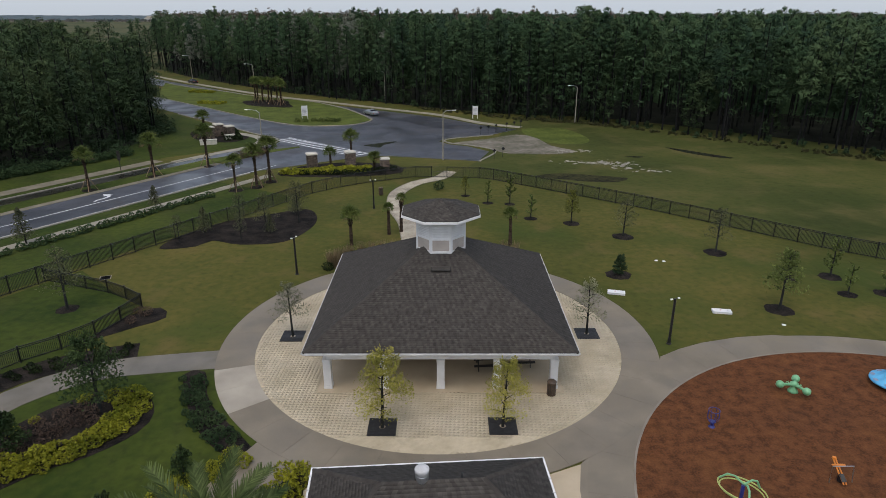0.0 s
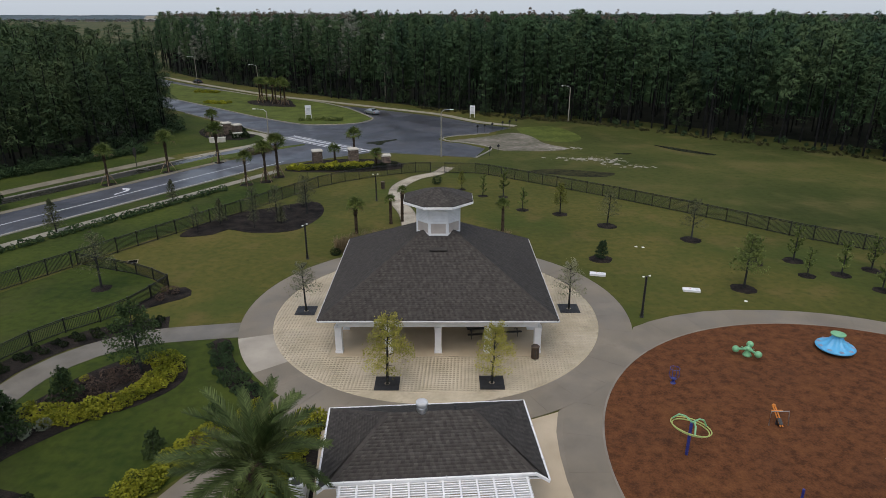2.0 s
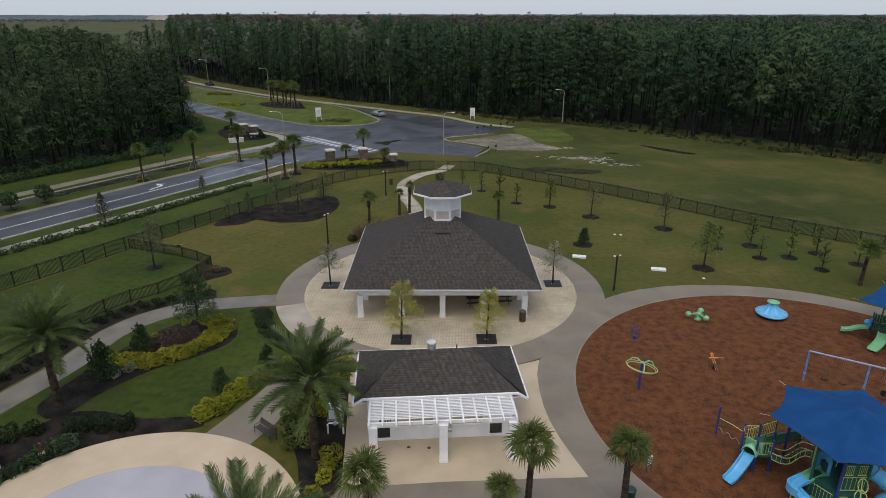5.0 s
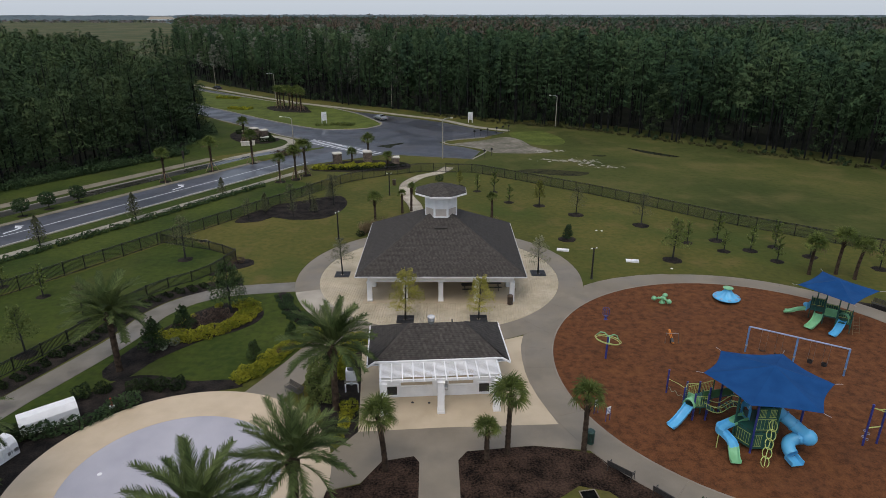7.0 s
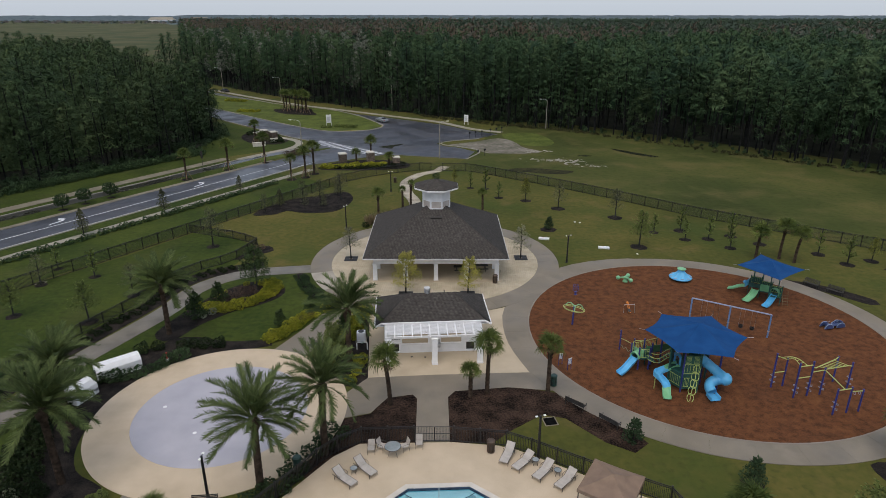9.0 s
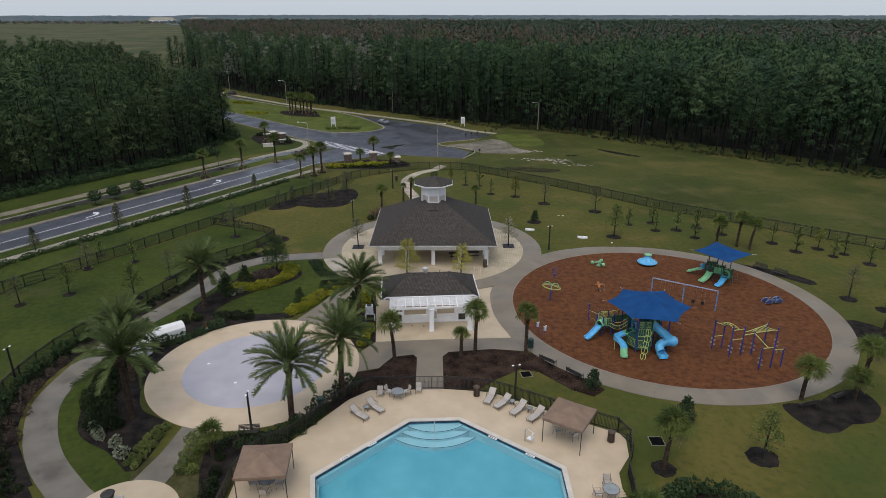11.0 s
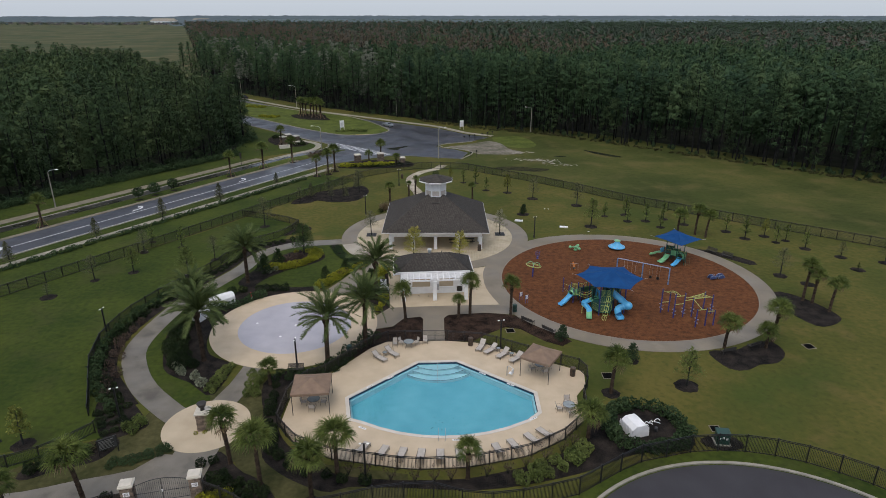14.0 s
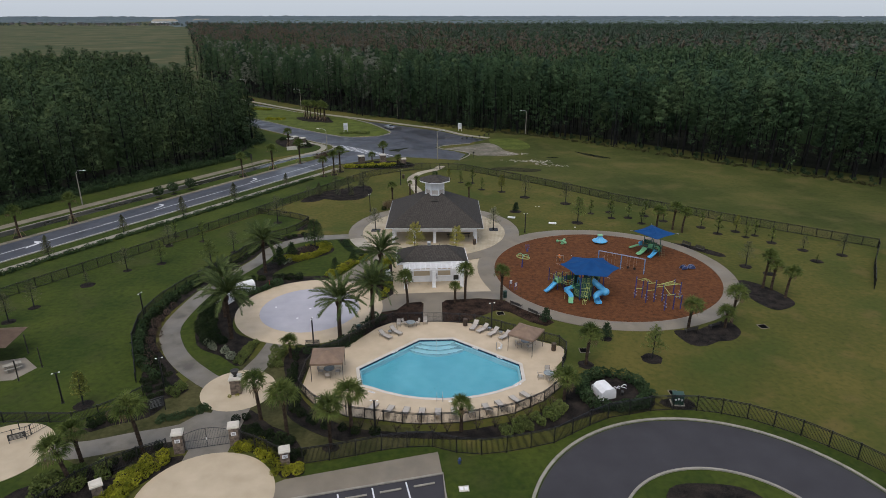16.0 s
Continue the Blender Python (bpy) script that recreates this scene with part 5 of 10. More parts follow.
            h = rng.uniform(0.011, 0.024)
            p0, p1 = l0 + (r0 - l0) * (a + 0.006 / w), l0 + (r0 - l0) * (b - 0.006 / w)
            p2, p3 = l1 + (r1 - l1) * b, l1 + (r1 - l1) * a
            j = len(V)
            V += [p0 + n * h, p1 + n * h, p2 + n * 0.005, p3 + n * 0.005, p0, p1]
            Q += [(j, j + 1, j + 2, j + 3), (j + 4, j + 5, j + 1, j)]
    return np.array(V), np.array(Q)


def hip_roof(parent, x0, y0, x1, y1, z, rise, ridge, thick=0.16, exposure=0.165, seed=3):
    """A hipped roof on its eave rectangle; ridge: half its ridge's length along x. Deck, tabs, hip caps, fascia and gutter."""
    cx, cy = (x0 + x1) / 2, (y0 + y1) / 2
    e = [(x0, y0, z), (x1, y0, z), (x1, y1, z), (x0, y1, z)]
    r0, r1 = (cx - ridge, cy, z + rise), (cx + ridge, cy, z + rise)
    bm = B()
    lo = [bm.verts.new((p[0], p[1], z - thick)) for p in e]
    up = [bm.verts.new(p) for p in e]
    ra = bm.verts.new(r0)
    rb = bm.verts.new(r1) if ridge > 0.01 else ra
    bm.faces.new((up[0], up[1], rb, ra) if ridge > 0.01 else (up[0], up[1], ra))
    bm.faces.new((up[1], up[2], rb))
    bm.faces.new((up[2], up[3], ra, rb) if ridge > 0.01 else (up[2], up[3], ra))
    bm.faces.new((up[3], up[0], ra))
    for i in range(4):
        bm.faces.new((lo[i], lo[(i + 1) % 4], up[(i + 1) % 4], up[i]))
    bm.faces.new(lo[::-1])
    roof = part("roof", bm, "roofdeck", parent, "dark grey-brown shingled hip roof")
    rng = np.random.default_rng(seed)
    TONES.clear()
    ch = [slope_tabs(e[0], e[1], r1, r0, rng, exposure), slope_tabs(e[1], e[2], r1, r1, rng, exposure),
          slope_tabs(e[2], e[3], r0, r1, rng, exposure), slope_tabs(e[3], e[0], r0, r0, rng, exposure)]
    v, q = joined(ch)
    tagged(linked("shingles", np_mesh("shingles", v, q, ["shingle", "shinglelight"], TONES), roof), "weathered grey-brown roof shingles", kind="stuff")
    for p, r in zip(e, (r0, r1, r1, r0)):
        p, r = Vector(p), Vector(r)
        m = max(2, int((r - p).length / 0.3))
        bm = B()
        side = (r - p).cross(Vector((0, 0, 1))).normalized() * 0.15
        last = None
        for i in range(m + 1):
            for lift in ((0.047, 0.03) if 0 < i < m else (0.04,)):
                a = p.lerp(r, i / m)
                row = [bm.verts.new(w) for w in (a - side + Vector((0, 0, lift - 0.085)), a + Vector((0, 0, lift)), a + side + Vector((0, 0, lift - 0.085)))]
                if last:
                    bm.faces.new((last[0], last[1], row[1], row[0]))
                    bm.faces.new((last[1], last[2], row[2], row[1]))
                last = row
        part("hip_cap", bm, "shingle", roof)
    return roof


def gutter(parent, x0, y0, x1, y1, z):
    """White eave gutters, one a side, each with its fascia board behind."""
    for a, b, c, d in ((x0, y0 - 0.1, x1, y0), (x0, y1, x1, y1 + 0.1), (x0 - 0.1, y0, x0, y1), (x1, y0, x1 + 0.1, y1)):
        part("gutter", box(B(), a, b, z - 0.17, c, d, z - 0.035, 0.02), "gutter", parent, "off-white painted eave gutter")


PVX, PVY, HALF, EZ = -0.15, 42.5, 8.6, 3.3
pav = thing("pavilion", PVX, PVY, 0.0, "open white pavilion with dark shingled roof and octagonal cupola", "pavilion")
hip_roof(pav, -HALF, -HALF, HALF, HALF, EZ, 4.95, 0.0)
gutter(pav, -HALF, -HALF, HALF, HALF, EZ)
part("ceiling", box(B(), -HALF + 0.1, -HALF + 0.1, EZ - 0.24, HALF - 0.1, HALF - 0.1, EZ - 0.175), "white", pav, "white boarded ceiling")
part("floor_slab", box(B(), -8.0, -8.0, 0.0, 8.0, 8.0, 0.058), "pad", pav, "tan concrete floor")
S = 7.35
for a, b, c, d in ((-S, -S - 0.2, S, -S + 0.2), (-S, S - 0.2, S, S + 0.2), (-S - 0.2, -S + 0.2, -S + 0.2, S - 0.2), (S - 0.2, -S + 0.2, S + 0.2, S - 0.2)):
    part("beam", box(B(), a, b, 2.2, c, d, EZ - 0.24, 0.02), "white", pav, "deep white boxed beam")


def column(bm, x, y, w, h, z=0.05):
    """A square boxed column with a plinth, a shaft and a collar under the beam."""
    box(bm, x - w / 2 - 0.03, y - w / 2 - 0.03, z, x + w / 2 + 0.03, y + w / 2 + 0.03, z + 0.22, 0.012)
    box(bm, x - w / 2, y - w / 2, z + 0.22, x + w / 2, y + w / 2, h - 0.12, 0.015)
    return box(bm, x - w / 2 - 0.025, y - w / 2 - 0.025, h - 0.12, x + w / 2 + 0.025, y + w / 2 + 0.025, h, 0.01)


spots = {(i * S / 2, s * S) for i in range(-2, 3) for s in (-1, 1)} | {(s * S, i * S / 2) for i in range(-2, 3) for s in (-1, 1)}
for x, y in sorted(spots):
    part("column", column(B(), x, y, 0.5, 2.2), "white", pav, "square white boxed column")
# octagonal cupola
AP, R8 = 1.73, 1.73 / math.cos(math.pi / 8)


def octagon(r, rot=22.5):
    return [(r * math.cos(radians(rot + 45 * k)), r * math.sin(radians(rot + 45 * k))) for k in range(8)]


cup = part("cupola", prism(B(), octagon(R8 - 0.06), 6.2, 9.75), "white", pav, "octagonal white cupola with taupe panels")
for k in range(8):
    m = pose(0, 0, 0, 0, 0, 45 * k)
    w = AP * math.tan(math.pi / 8)
    bm = box(B(), AP - 0.06, -w, 7.25, AP + 0.02, w, 7.42, 0.008, m)
    box(bm, AP - 0.06, -w, 8.22, AP + 0.02, w, 8.34, 0.008, m)
    box(bm, AP - 0.06, -w, 9.5, AP + 0.02, w, 9.75, 0.008, m)
    box(bm, AP - 0.06, -w - 0.02, 6.8, AP + 0.03, -w + 0.13, 9.5, 0.008, m)
    box(bm, AP - 0.06, w - 0.13, 6.8, AP + 0.03, w + 0.02, 9.5, 0.008, m)
    part("trim", bm, "white", cup)
    part("panel", box(B(), AP - 0.06, -w + 0.1, 7.4, AP - 0.02, w - 0.1, 8.25, 0, m), "panel", cup, "taupe lower panel")
    bm = B()
    for j in range(9):
        z = 8.4 + 0.12 * j
        box(bm, AP - 0.06, -w + 0.13, z, AP - 0.015, w - 0.13, z + 0.085, 0, m @ pose(0, 0, 0, 0, 0, 0))
    part("louvre", bm, "white", cup, "white louvred upper panel")
RO = 2.72
bm = B()
o8 = octagon(RO / math.cos(math.pi / 8))
up = [bm.verts.new((x, y, 9.92)) for x, y in o8]
lo = [bm.verts.new((x, y, 9.86)) for x, y in o8]
pk = bm.verts.new((0, 0, 10.75))
for k in range(8):
    bm.faces.new((up[k], up[(k + 1) % 8], pk))
    bm.faces.new((lo[k], lo[(k + 1) % 8], up[(k + 1) % 8], up[k]))
bm.faces.new(lo[::-1])
croof = part("cupola_roof", bm, "roofdeck", cup, "small octagonal shingled roof")
rng = np.random.default_rng(5)
TONES.clear()
v, q = joined([slope_tabs((*o8[k], 9.93), (*o8[(k + 1) % 8], 9.93), (0, 0, 10.76), (0, 0, 10.76), rng) for k in range(8)])
sh = linked("cupola_shingles", np_mesh("cupola_shingles", v, q, ["shingle", "shinglelight"], TONES), cup)
tagged(sh, "grey-brown shingles", kind="stuff")
for k in range(8):
    m = pose(0, 0, 0, 0, 0, 45 * k)
    w = RO * math.tan(math.pi / 8)
    part("eave_board", box(B(), RO - 0.05, -w - 0.02, 9.7, RO + 0.04, w + 0.02, 9.88, 0.008, m), "white", cup, "white eave board")
part("eave_soffit", prism(B(), octagon(RO / math.cos(math.pi / 8) - 0.06), 9.74, 9.80), "white", cup)
bm = box(B(), -0.68, -0.2, 0.0, 0.68, 0.2, 0.2, 0.05, pose(0.0, -3.0, EZ + (HALF - 3.0) * 0.5756, 29.9))
part("roof_vent", bm, "bronze", pav, "low brown ridge vent")


def picnic_table(x, y, z, turn, label="dark metal picnic table with two benches under the roof", mat="bronze"):
    t = thing("picnic_table", x, y, z, label, "picnic table", "picnic tables", turn)
    part("tabletop", box(B(), -0.92, -0.38, 0.72, 0.92, 0.38, 0.76, 0.015), mat, t)
    for s in (-1, 1):
        part("bench_seat", box(B(), -0.92, s * 0.62 - 0.14, 0.43, 0.92, s * 0.62 + 0.14, 0.47, 0.012), mat, t)
        part("leg", tube(B(), [(s * 0.6, -0.6, 0), (s * 0.6, -0.3, 0.72)], 0.03, 6), mat, t)
        part("leg", tube(B(), [(s * 0.6, 0.6, 0), (s * 0.6, 0.3, 0.72)], 0.03, 6), mat, t)
        part("crossbar", tube(B(), [(s * 0.6, -0.68, 0.41), (s * 0.6, 0.68, 0.41)], 0.025, 6), mat, t)


for x, y in ((3.0, 37.6), (5.4, 38.0), (-4.0, 41.0), (0.0, 42.5), (4.0, 44.5), (-4.2, 46.5)):
    picnic_table(x, y, 0.06, 4)

# small building with a pergola: the front slope is cut back over the pergola
hut = thing("restroom_building", -0.44, 20.72, 0.0, "small white building with a shingled hip roof and a white pergola", "building", turn=4.0)
HXE, HXF, HYE, HYF, HZE, HZR, HRG = 5.4, 4.85, 3.2, 2.86, 3.15, 4.98, 2.2
HZF = HZE + (HZR - HZE) * (HYE - HYF) / HYE
bm = B()
outline = [(-HXE, -HYE, HZE), (-HXF, -HYF, HZF), (HXF, -HYF, HZF), (HXE, -HYE, HZE), (HXE, HYE, HZE), (-HXE, HYE, HZE)]
for lift, flip in ((0.0, False), (-0.13, True)):
    c = [bm.verts.new((x, y, z + lift)) for x, y, z in outline]
    ra, rb = bm.verts.new((-HRG, 0, HZR + lift)), bm.verts.new((HRG, 0, HZR + lift))
    for q in ((c[1], c[2], rb, ra), (c[4], c[5], ra, rb), (c[2], c[3], c[4], rb), (c[5], c[0], c[1], ra)):
        bm.faces.new(q[::-1] if flip else q)
    if flip:
        for k in range(6):
            bm.faces.new((c[k], c[(k + 1) % 6], top6[(k + 1) % 6], top6[k]))
    top6 = c
roof = part("roof", bm, "roofdeck", hut, "dark grey-brown shingled hip roof")
rng = np.random.default_rng(9)
TONES.clear()
RL, RR = (-HRG, 0, HZR), (HRG, 0, HZR)
tabs = [slope_tabs((-HXF, -HYF, HZF), (HXF, -HYF, HZF), RR, RL, rng, 0.165, 0.2), slope_tabs((HXE, HYE, HZE), (-HXE, HYE, HZE), RL, RR, rng, 0.165, 0.2),
        slope_tabs((HXE, -HYE, HZE), (HXE, HYE, HZE), RR, RR, rng, 0.165, 0.2), slope_tabs((-HXE, HYE, HZE), (-HXE, -HYE, HZE), RL, RL, rng, 0.165, 0.2)]
for sx in (-1, 1):
    for sy in (-1, 1):
        p, r = Vector((sx * (HXE if sy > 0 else HXF), HYE if sy > 0 else -HYF, HZE if sy > 0 else HZF)), Vector((sx * HRG, 0, HZR))
        side = (r - p).cross(Vector((0, 0, 1))).normalized() * 0.15
        bm = B()
        rows = [[bm.verts.new(a + o + Vector((0, 0, lz))) for o, lz in ((-side, -0.04), (Vector((0, 0, 0)), 0.045), (side, -0.04))] for a in (p.lerp(r, k / 14) for k in range(15))]
        for a, b in zip(rows, rows[1:]):
            bm.faces.new((a[0], a[1], b[1], b[0]))
            bm.faces.new((a[1], a[2], b[2], b[1]))
        part("hip_cap", bm, "shingle", roof)
    # sloping barge board from the end eave up to the front gutter
    a, b = Vector((sx * (HXE + 0.05), -HYE - 0.03, HZE)), Vector((sx * HXF, -HYF - 0.03, HZF))
    bm = B()
    vs = [[bm.verts.new(w + Vector((0, o, z_))) for o, z_ in ((-0.04, -0.17), (0.04, -0.17), (0.04, 0.0), (-0.04, 0.0))] for w in (a, b)]
    for k in range(4):
        bm.faces.new((vs[0][k], vs[0][(k + 1) % 4], vs[1][(k + 1) % 4], vs[1][k]))
    bm.faces.new(vs[0][::-1])
    bm.faces.new(vs[1])
    bmesh.ops.recalc_face_normals(bm, faces=bm.faces)
    part("barge_board", bm, "white", roof)
    part("gutter", box(B(), sx * (HXE + 0.05) - 0.06, -HYE, HZE - 0.14, sx * (HXE + 0.05) + 0.06, HYE, HZE + 0.015, 0.02), "white", roof, "white eave gutter")
    for k in range(7):
        y = -HYE + 0.5 + 0.9 * k
        part("gutter_strap", box(B(), sx * (HXE + 0.05) - 0.1, y - 0.02, HZE + 0.015, sx * (HXE + 0.05) + 0.07, y + 0.02, HZE + 0.035), "gutter", roof)
part("gutter", box(B(), -HXE - 0.1, HYE - 0.01, HZE - 0.14, HXE + 0.1, HYE + 0.11, HZE + 0.015, 0.02), "white", roof, "white eave gutter")
part("gutter", box(B(), -HXF, -HYF - 0.12, HZF - 0.16, HXF, -HYF - 0.005, HZF + 0.0, 0.02), "white", roof, "white eave gutter")
for k in range(8):
    x = -4.2 + 1.2 * k
    part("gutter_strap", box(B(), x - 0.02, -HYF - 0.125, HZF + 0.0, x + 0.02, -HYF + 0.06, HZF + 0.02), "gutter", roof)
part("soffit", prism(B(), [(-HXE + 0.02, -HYE + 0.3), (HXE - 0.02, -HYE + 0.3), (HXE - 0.02, HYE - 0.02), (-HXE + 0.02, HYE - 0.02)], HZE - 0.2, HZE - 0.14), "white", roof, "white boarded soffit")
v, q = joined(tabs)
tagged(linked("shingles", np_mesh("shingles", v, q, ["shingle", "shinglelight"], TONES), roof), "weathered grey-brown roof shingles", kind="stuff")
WX, WF, WB, WZ = 4.6, -2.82, 2.95, 2.95
part("wall", box(B(), -WX, WF + 0.25, 0, -WX + 0.22, WB, WZ), "siding", hut, "cream side wall")
part("wall", box(B(), WX - 0.22, WF + 0.25, 0, WX, WB, WZ), "siding", hut, "cream side wall")
part("wall", box(B(), -WX + 0.22, WB - 0.22, 0, WX - 0.22, WB, WZ), "siding", hut, "cream rear wall")
# front wall in pieces round its recesses
holes = [[(a, z0), (b, z0), (b, z1), (a, z1)] for a, b, z0, z1 in ((-4.1, -3.2, 0.2, 1.06), (3.1, 4.0, 0.2, 1.06), (-2.95, -0.5, 1.0, 2.3), (0.75, 2.7, 1.0, 2.3))]
bm = prism(B(), [(-WX, 0), (WX, 0), (WX, WZ + 0.1), (-WX, WZ + 0.1)], -WF - 0.25, -WF, holes)
bmesh.ops.transform(bm, matrix=pose(0, 0, 0, 90), verts=bm.verts)
part("front_wall", bm, "white", hut, "white front wall with recessed panels")
for a, b in ((-2.95, -0.5), (0.75, 2.7)):
    part("recess_panel", box(B(), a, WF + 0.14, 1.0, b, WF + 0.2, 2.3), "pad", hut, "beige recessed panel")
    bm = box(B(), a - 0.1, WF - 0.035, 0.9, b + 0.1, WF - 0.003, 0.98)
    box(bm, a - 0.1, WF - 0.035, 0.12, a - 0.02, WF - 0.003, 0.9)
    box(bm, b + 0.02, WF - 0.035, 0.12, b + 0.1, WF - 0.003, 0.9)
    part("trim", bm, "white", hut, "white raised trim")
for x in (-3.65, 3.55):
    w = part("window", box(B(), x - 0.42, WF + 0.06, 0.22, x + 0.42, WF + 0.09, 1.04), "glass", hut, "dark square window")
    bm = box(B(), x - 0.54, WF - 0.05, 0.06, x + 0.54, WF + 0.05, 0.22, 0.01)
    box(bm, x - 0.54, WF - 0.05, 1.04, x + 0.54, WF + 0.05, 1.18, 0.01)
    box(bm, x - 0.54, WF - 0.05, 0.22, x - 0.4, WF + 0.05, 1.04, 0.01)
    box(bm, x + 0.4, WF - 0.05, 0.22, x + 0.54, WF + 0.05, 1.04, 0.01)
    part("window_frame", bm, "white", w)
bm = B()
for k in range(5):
    box(bm, -3.9 + 0.16 * k, WF - 0.012, 1.45, -3.8 + 0.16 * k, WF - 0.002, 1.65)
part("number_bars", bm, "dark", hut, "small dark sign bars")
f = part("drinking_fountain", box(B(), 0.2, WF - 0.42, 0.75, 0.7, WF - 0.036, 0.98, 0.04), "steel", hut, "steel wall drinking fountain")
part("bowl", box(B(), 0.24, WF - 0.36, 0.985, 0.66, WF - 0.08, 1.03, 0.02), "steel", f)
part("back_plate", box(B(), 0.22, WF - 0.035, 0.5, 0.68, WF - 0.004, 1.4, 0.01), "steel", f)
# pergola: slats across, rafters over them with shaped tails past the front beam
py0, py1, pz = -5.5, WF - 0.03, 3.05
pergola = part("pergola", box(B(), -4.52, -5.0, pz - 0.3, 4.52, -4.88, pz - 0.085, 0.01), "white", hut, "white slatted pergola")
part("ledger_beam", box(B(), -4.5, py1 - 0.1, pz - 0.28, 4.5, py1, pz + 0.12, 0.01), "white", pergola)
for k in range(12):
    x = -4.4 + 0.8 * k
    bm = box(B(), x - 0.045, py0 + 0.2, pz - 0.08, x + 0.045, py1 - 0.1, pz + 0.13)
    box(bm, x - 0.045, py0, pz - 0.01, x + 0.045, py0 + 0.2, pz + 0.13, 0.02)
    part("rafter", bm, "white", pergola)
for k in range(13):
    y = -4.86 + k * 0.155
    part("slat", box(B(), -4.5, y - 0.032, pz + 0.06, 4.5, y + 0.032, pz + 0.1), "white", pergola)
for x in (-4.2, 0.02, 4.23):
    part("column", column(B(), x, -4.95, 0.5, pz - 0.3), "white", hut, "square white pergola column")
part("round_sign", tube(B(), [(-4.2, -5.2, 1.45), (-4.2, -5.22, 1.45)], 0.13, 16), "red", hut, "small round red sign")
for x, y in ((-2.27, 16.99), (-0.99, 16.94)):
    t = thing("floor_drain", x, y, 0.041, "small dark round drain in the tan apron", "drain", "apron drains")
    part("grate", lathe(B(), [(0.11, 0.0), (0.11, 0.012), (0.04, 0.014)], 12), "iron", t)
bm = lathe(B(), [(0.26, -0.5), (0.26, 0.34), (0.3, 0.35), (0.31, 0.5), (0.28, 0.54), (0.1, 0.56)], 18, (-0.42, 0.1, HZR))
part("roof_ventilator", bm, "gutter", hut, "round off-white roof ventilator", True)
part("vent_band", lathe(B(), [(0.262, 0.02), (0.275, 0.04), (0.275, 0.22), (0.262, 0.24)], 18, (-0.42, 0.1, HZR)), "steel", hut)
part("vent_pipe", tube(B(), [(1.25, 0.1, HZR - 0.2), (1.25, 0.1, HZR + 0.2)], 0.05, 8), "dark", hut)

# ---- pool ----
DECK = [(-5.6, 4.3), (1.3, 4.5), (4.7, 4.1), (6.2, 3.6), (11.7, 0.2), (16.2, -2.3), (15.8, -4.9), (14.5, -6.8), (14.3, -8.5), (14.7, -10.4), (11.8, -13.7), (8.3, -15.9), (2.9, -17.35), (-1.9, -17.6),
        (-8.8, -16.2), (-12.4, -14.2), (-14.4, -11.4), (-14.4, -7), (-13.6, -4.6), (-11.4, -3.2), (-9.0, 0.4), (-7.4, 2.8)]
pool_deck = setting(part("pool_deck", prism(B(), DECK, -0.05, 0.05, [POOL]), "deck"), "tan textured concrete deck round the swimming pool", "pool deck")
cxm, cym = 1.0, -7.0


def inset(poly, d):
    """The outline moved d metres inwards."""
    out = []
    n = len(poly)
    for i in range(n):
        a, b, c = (Vector(poly[j % n]) for j in (i - 1, i, i + 1))
        e, f = (b - a).normalized(), (c - b).normalized()
        # the pool's outline runs clockwise: inwards is to the right
        m = Vector((e.y + f.y, -e.x - f.x))
        m /= max(0.3, m.length ** 2 / 2)
        out.append(tuple(b + m * d))
    return out


pool = thing("swimming_pool", 0, 0, 0, "turquoise swimming pool with pale coping and curved steps", "pool", kind="structure")
part("coping", prism(B(), inset(POOL, -0.36), 0.0, 0.075, [inset(POOL, 0.02)]), "coping", pool, "pale rounded coping")
part("tile_band", prism(B(), inset(POOL, 0.0), -0.2, 0.02, [inset(POOL, 0.08)]), "tile", pool, "dark blue waterline tiles")
bm = prism(B(), inset(POOL, -0.05), -1.6, -1.5)
part("basin_floor", bm, "plaster", pool, "blue plaster floor")
part("basin_wall", prism(B(), inset(POOL, -0.06), -1.6, -0.25, [inset(POOL, 0.03)]), "plaster", pool)
for k, (r, z) in enumerate(((5.3, -0.95), (4.5, -0.62), (3.7, -0.33))):
    o = arc(0.37, 2.2, r, 228, 312, 24)
    s_ = part("pool_step", prism(B(), o, -1.5, z), "step", pool, "curved pale step under water")
    part("nosing", strip(B(), arc(0.37, 2.2, r, 228, 312, 24), 0.0, 0.05, z - 0.02, z + 0.012), "tile", s_, "dark tile nosing")
mw = bpy.data.materials.new("pool_water")
mw.use_nodes = True
wb = mw.node_tree.nodes["Principled BSDF"]
wb.inputs["Base Color"].default_value = (0.62, 0.9, 0.95, 1)
wb.inputs["Roughness"].default_value = 0.02
wb.inputs["IOR"].default_value = 1.33
wb.inputs["Transmission Weight"].default_value = 1.0
wn = mw.node_tree.nodes.new("ShaderNodeTexNoise")
wn.inputs["Scale"].default_value = 1.6
wbp = mw.node_tree.nodes.new("ShaderNodeBump")
wbp.inputs["Strength"].default_value = 0.06
mw.node_tree.links.new(wn.outputs[0], wbp.inputs["Height"])
mw.node_tree.links.new(wbp.outputs[0], wb.inputs["Normal"])
bm = B()
wv = [bm.verts.new((*p, -0.1)) for p in inset(POOL, 0.03)]
for tri in geometry.tessellate_polygon([[v.co for v in wv]]):
    f = bm.faces.new([wv[i] for i in tri])
    f.normal_update()
    if f.normal.z < 0:
        f.normal_flip()
water = part("water_surface", bm, mw, pool, "clear still water")
water.visible_shadow = False
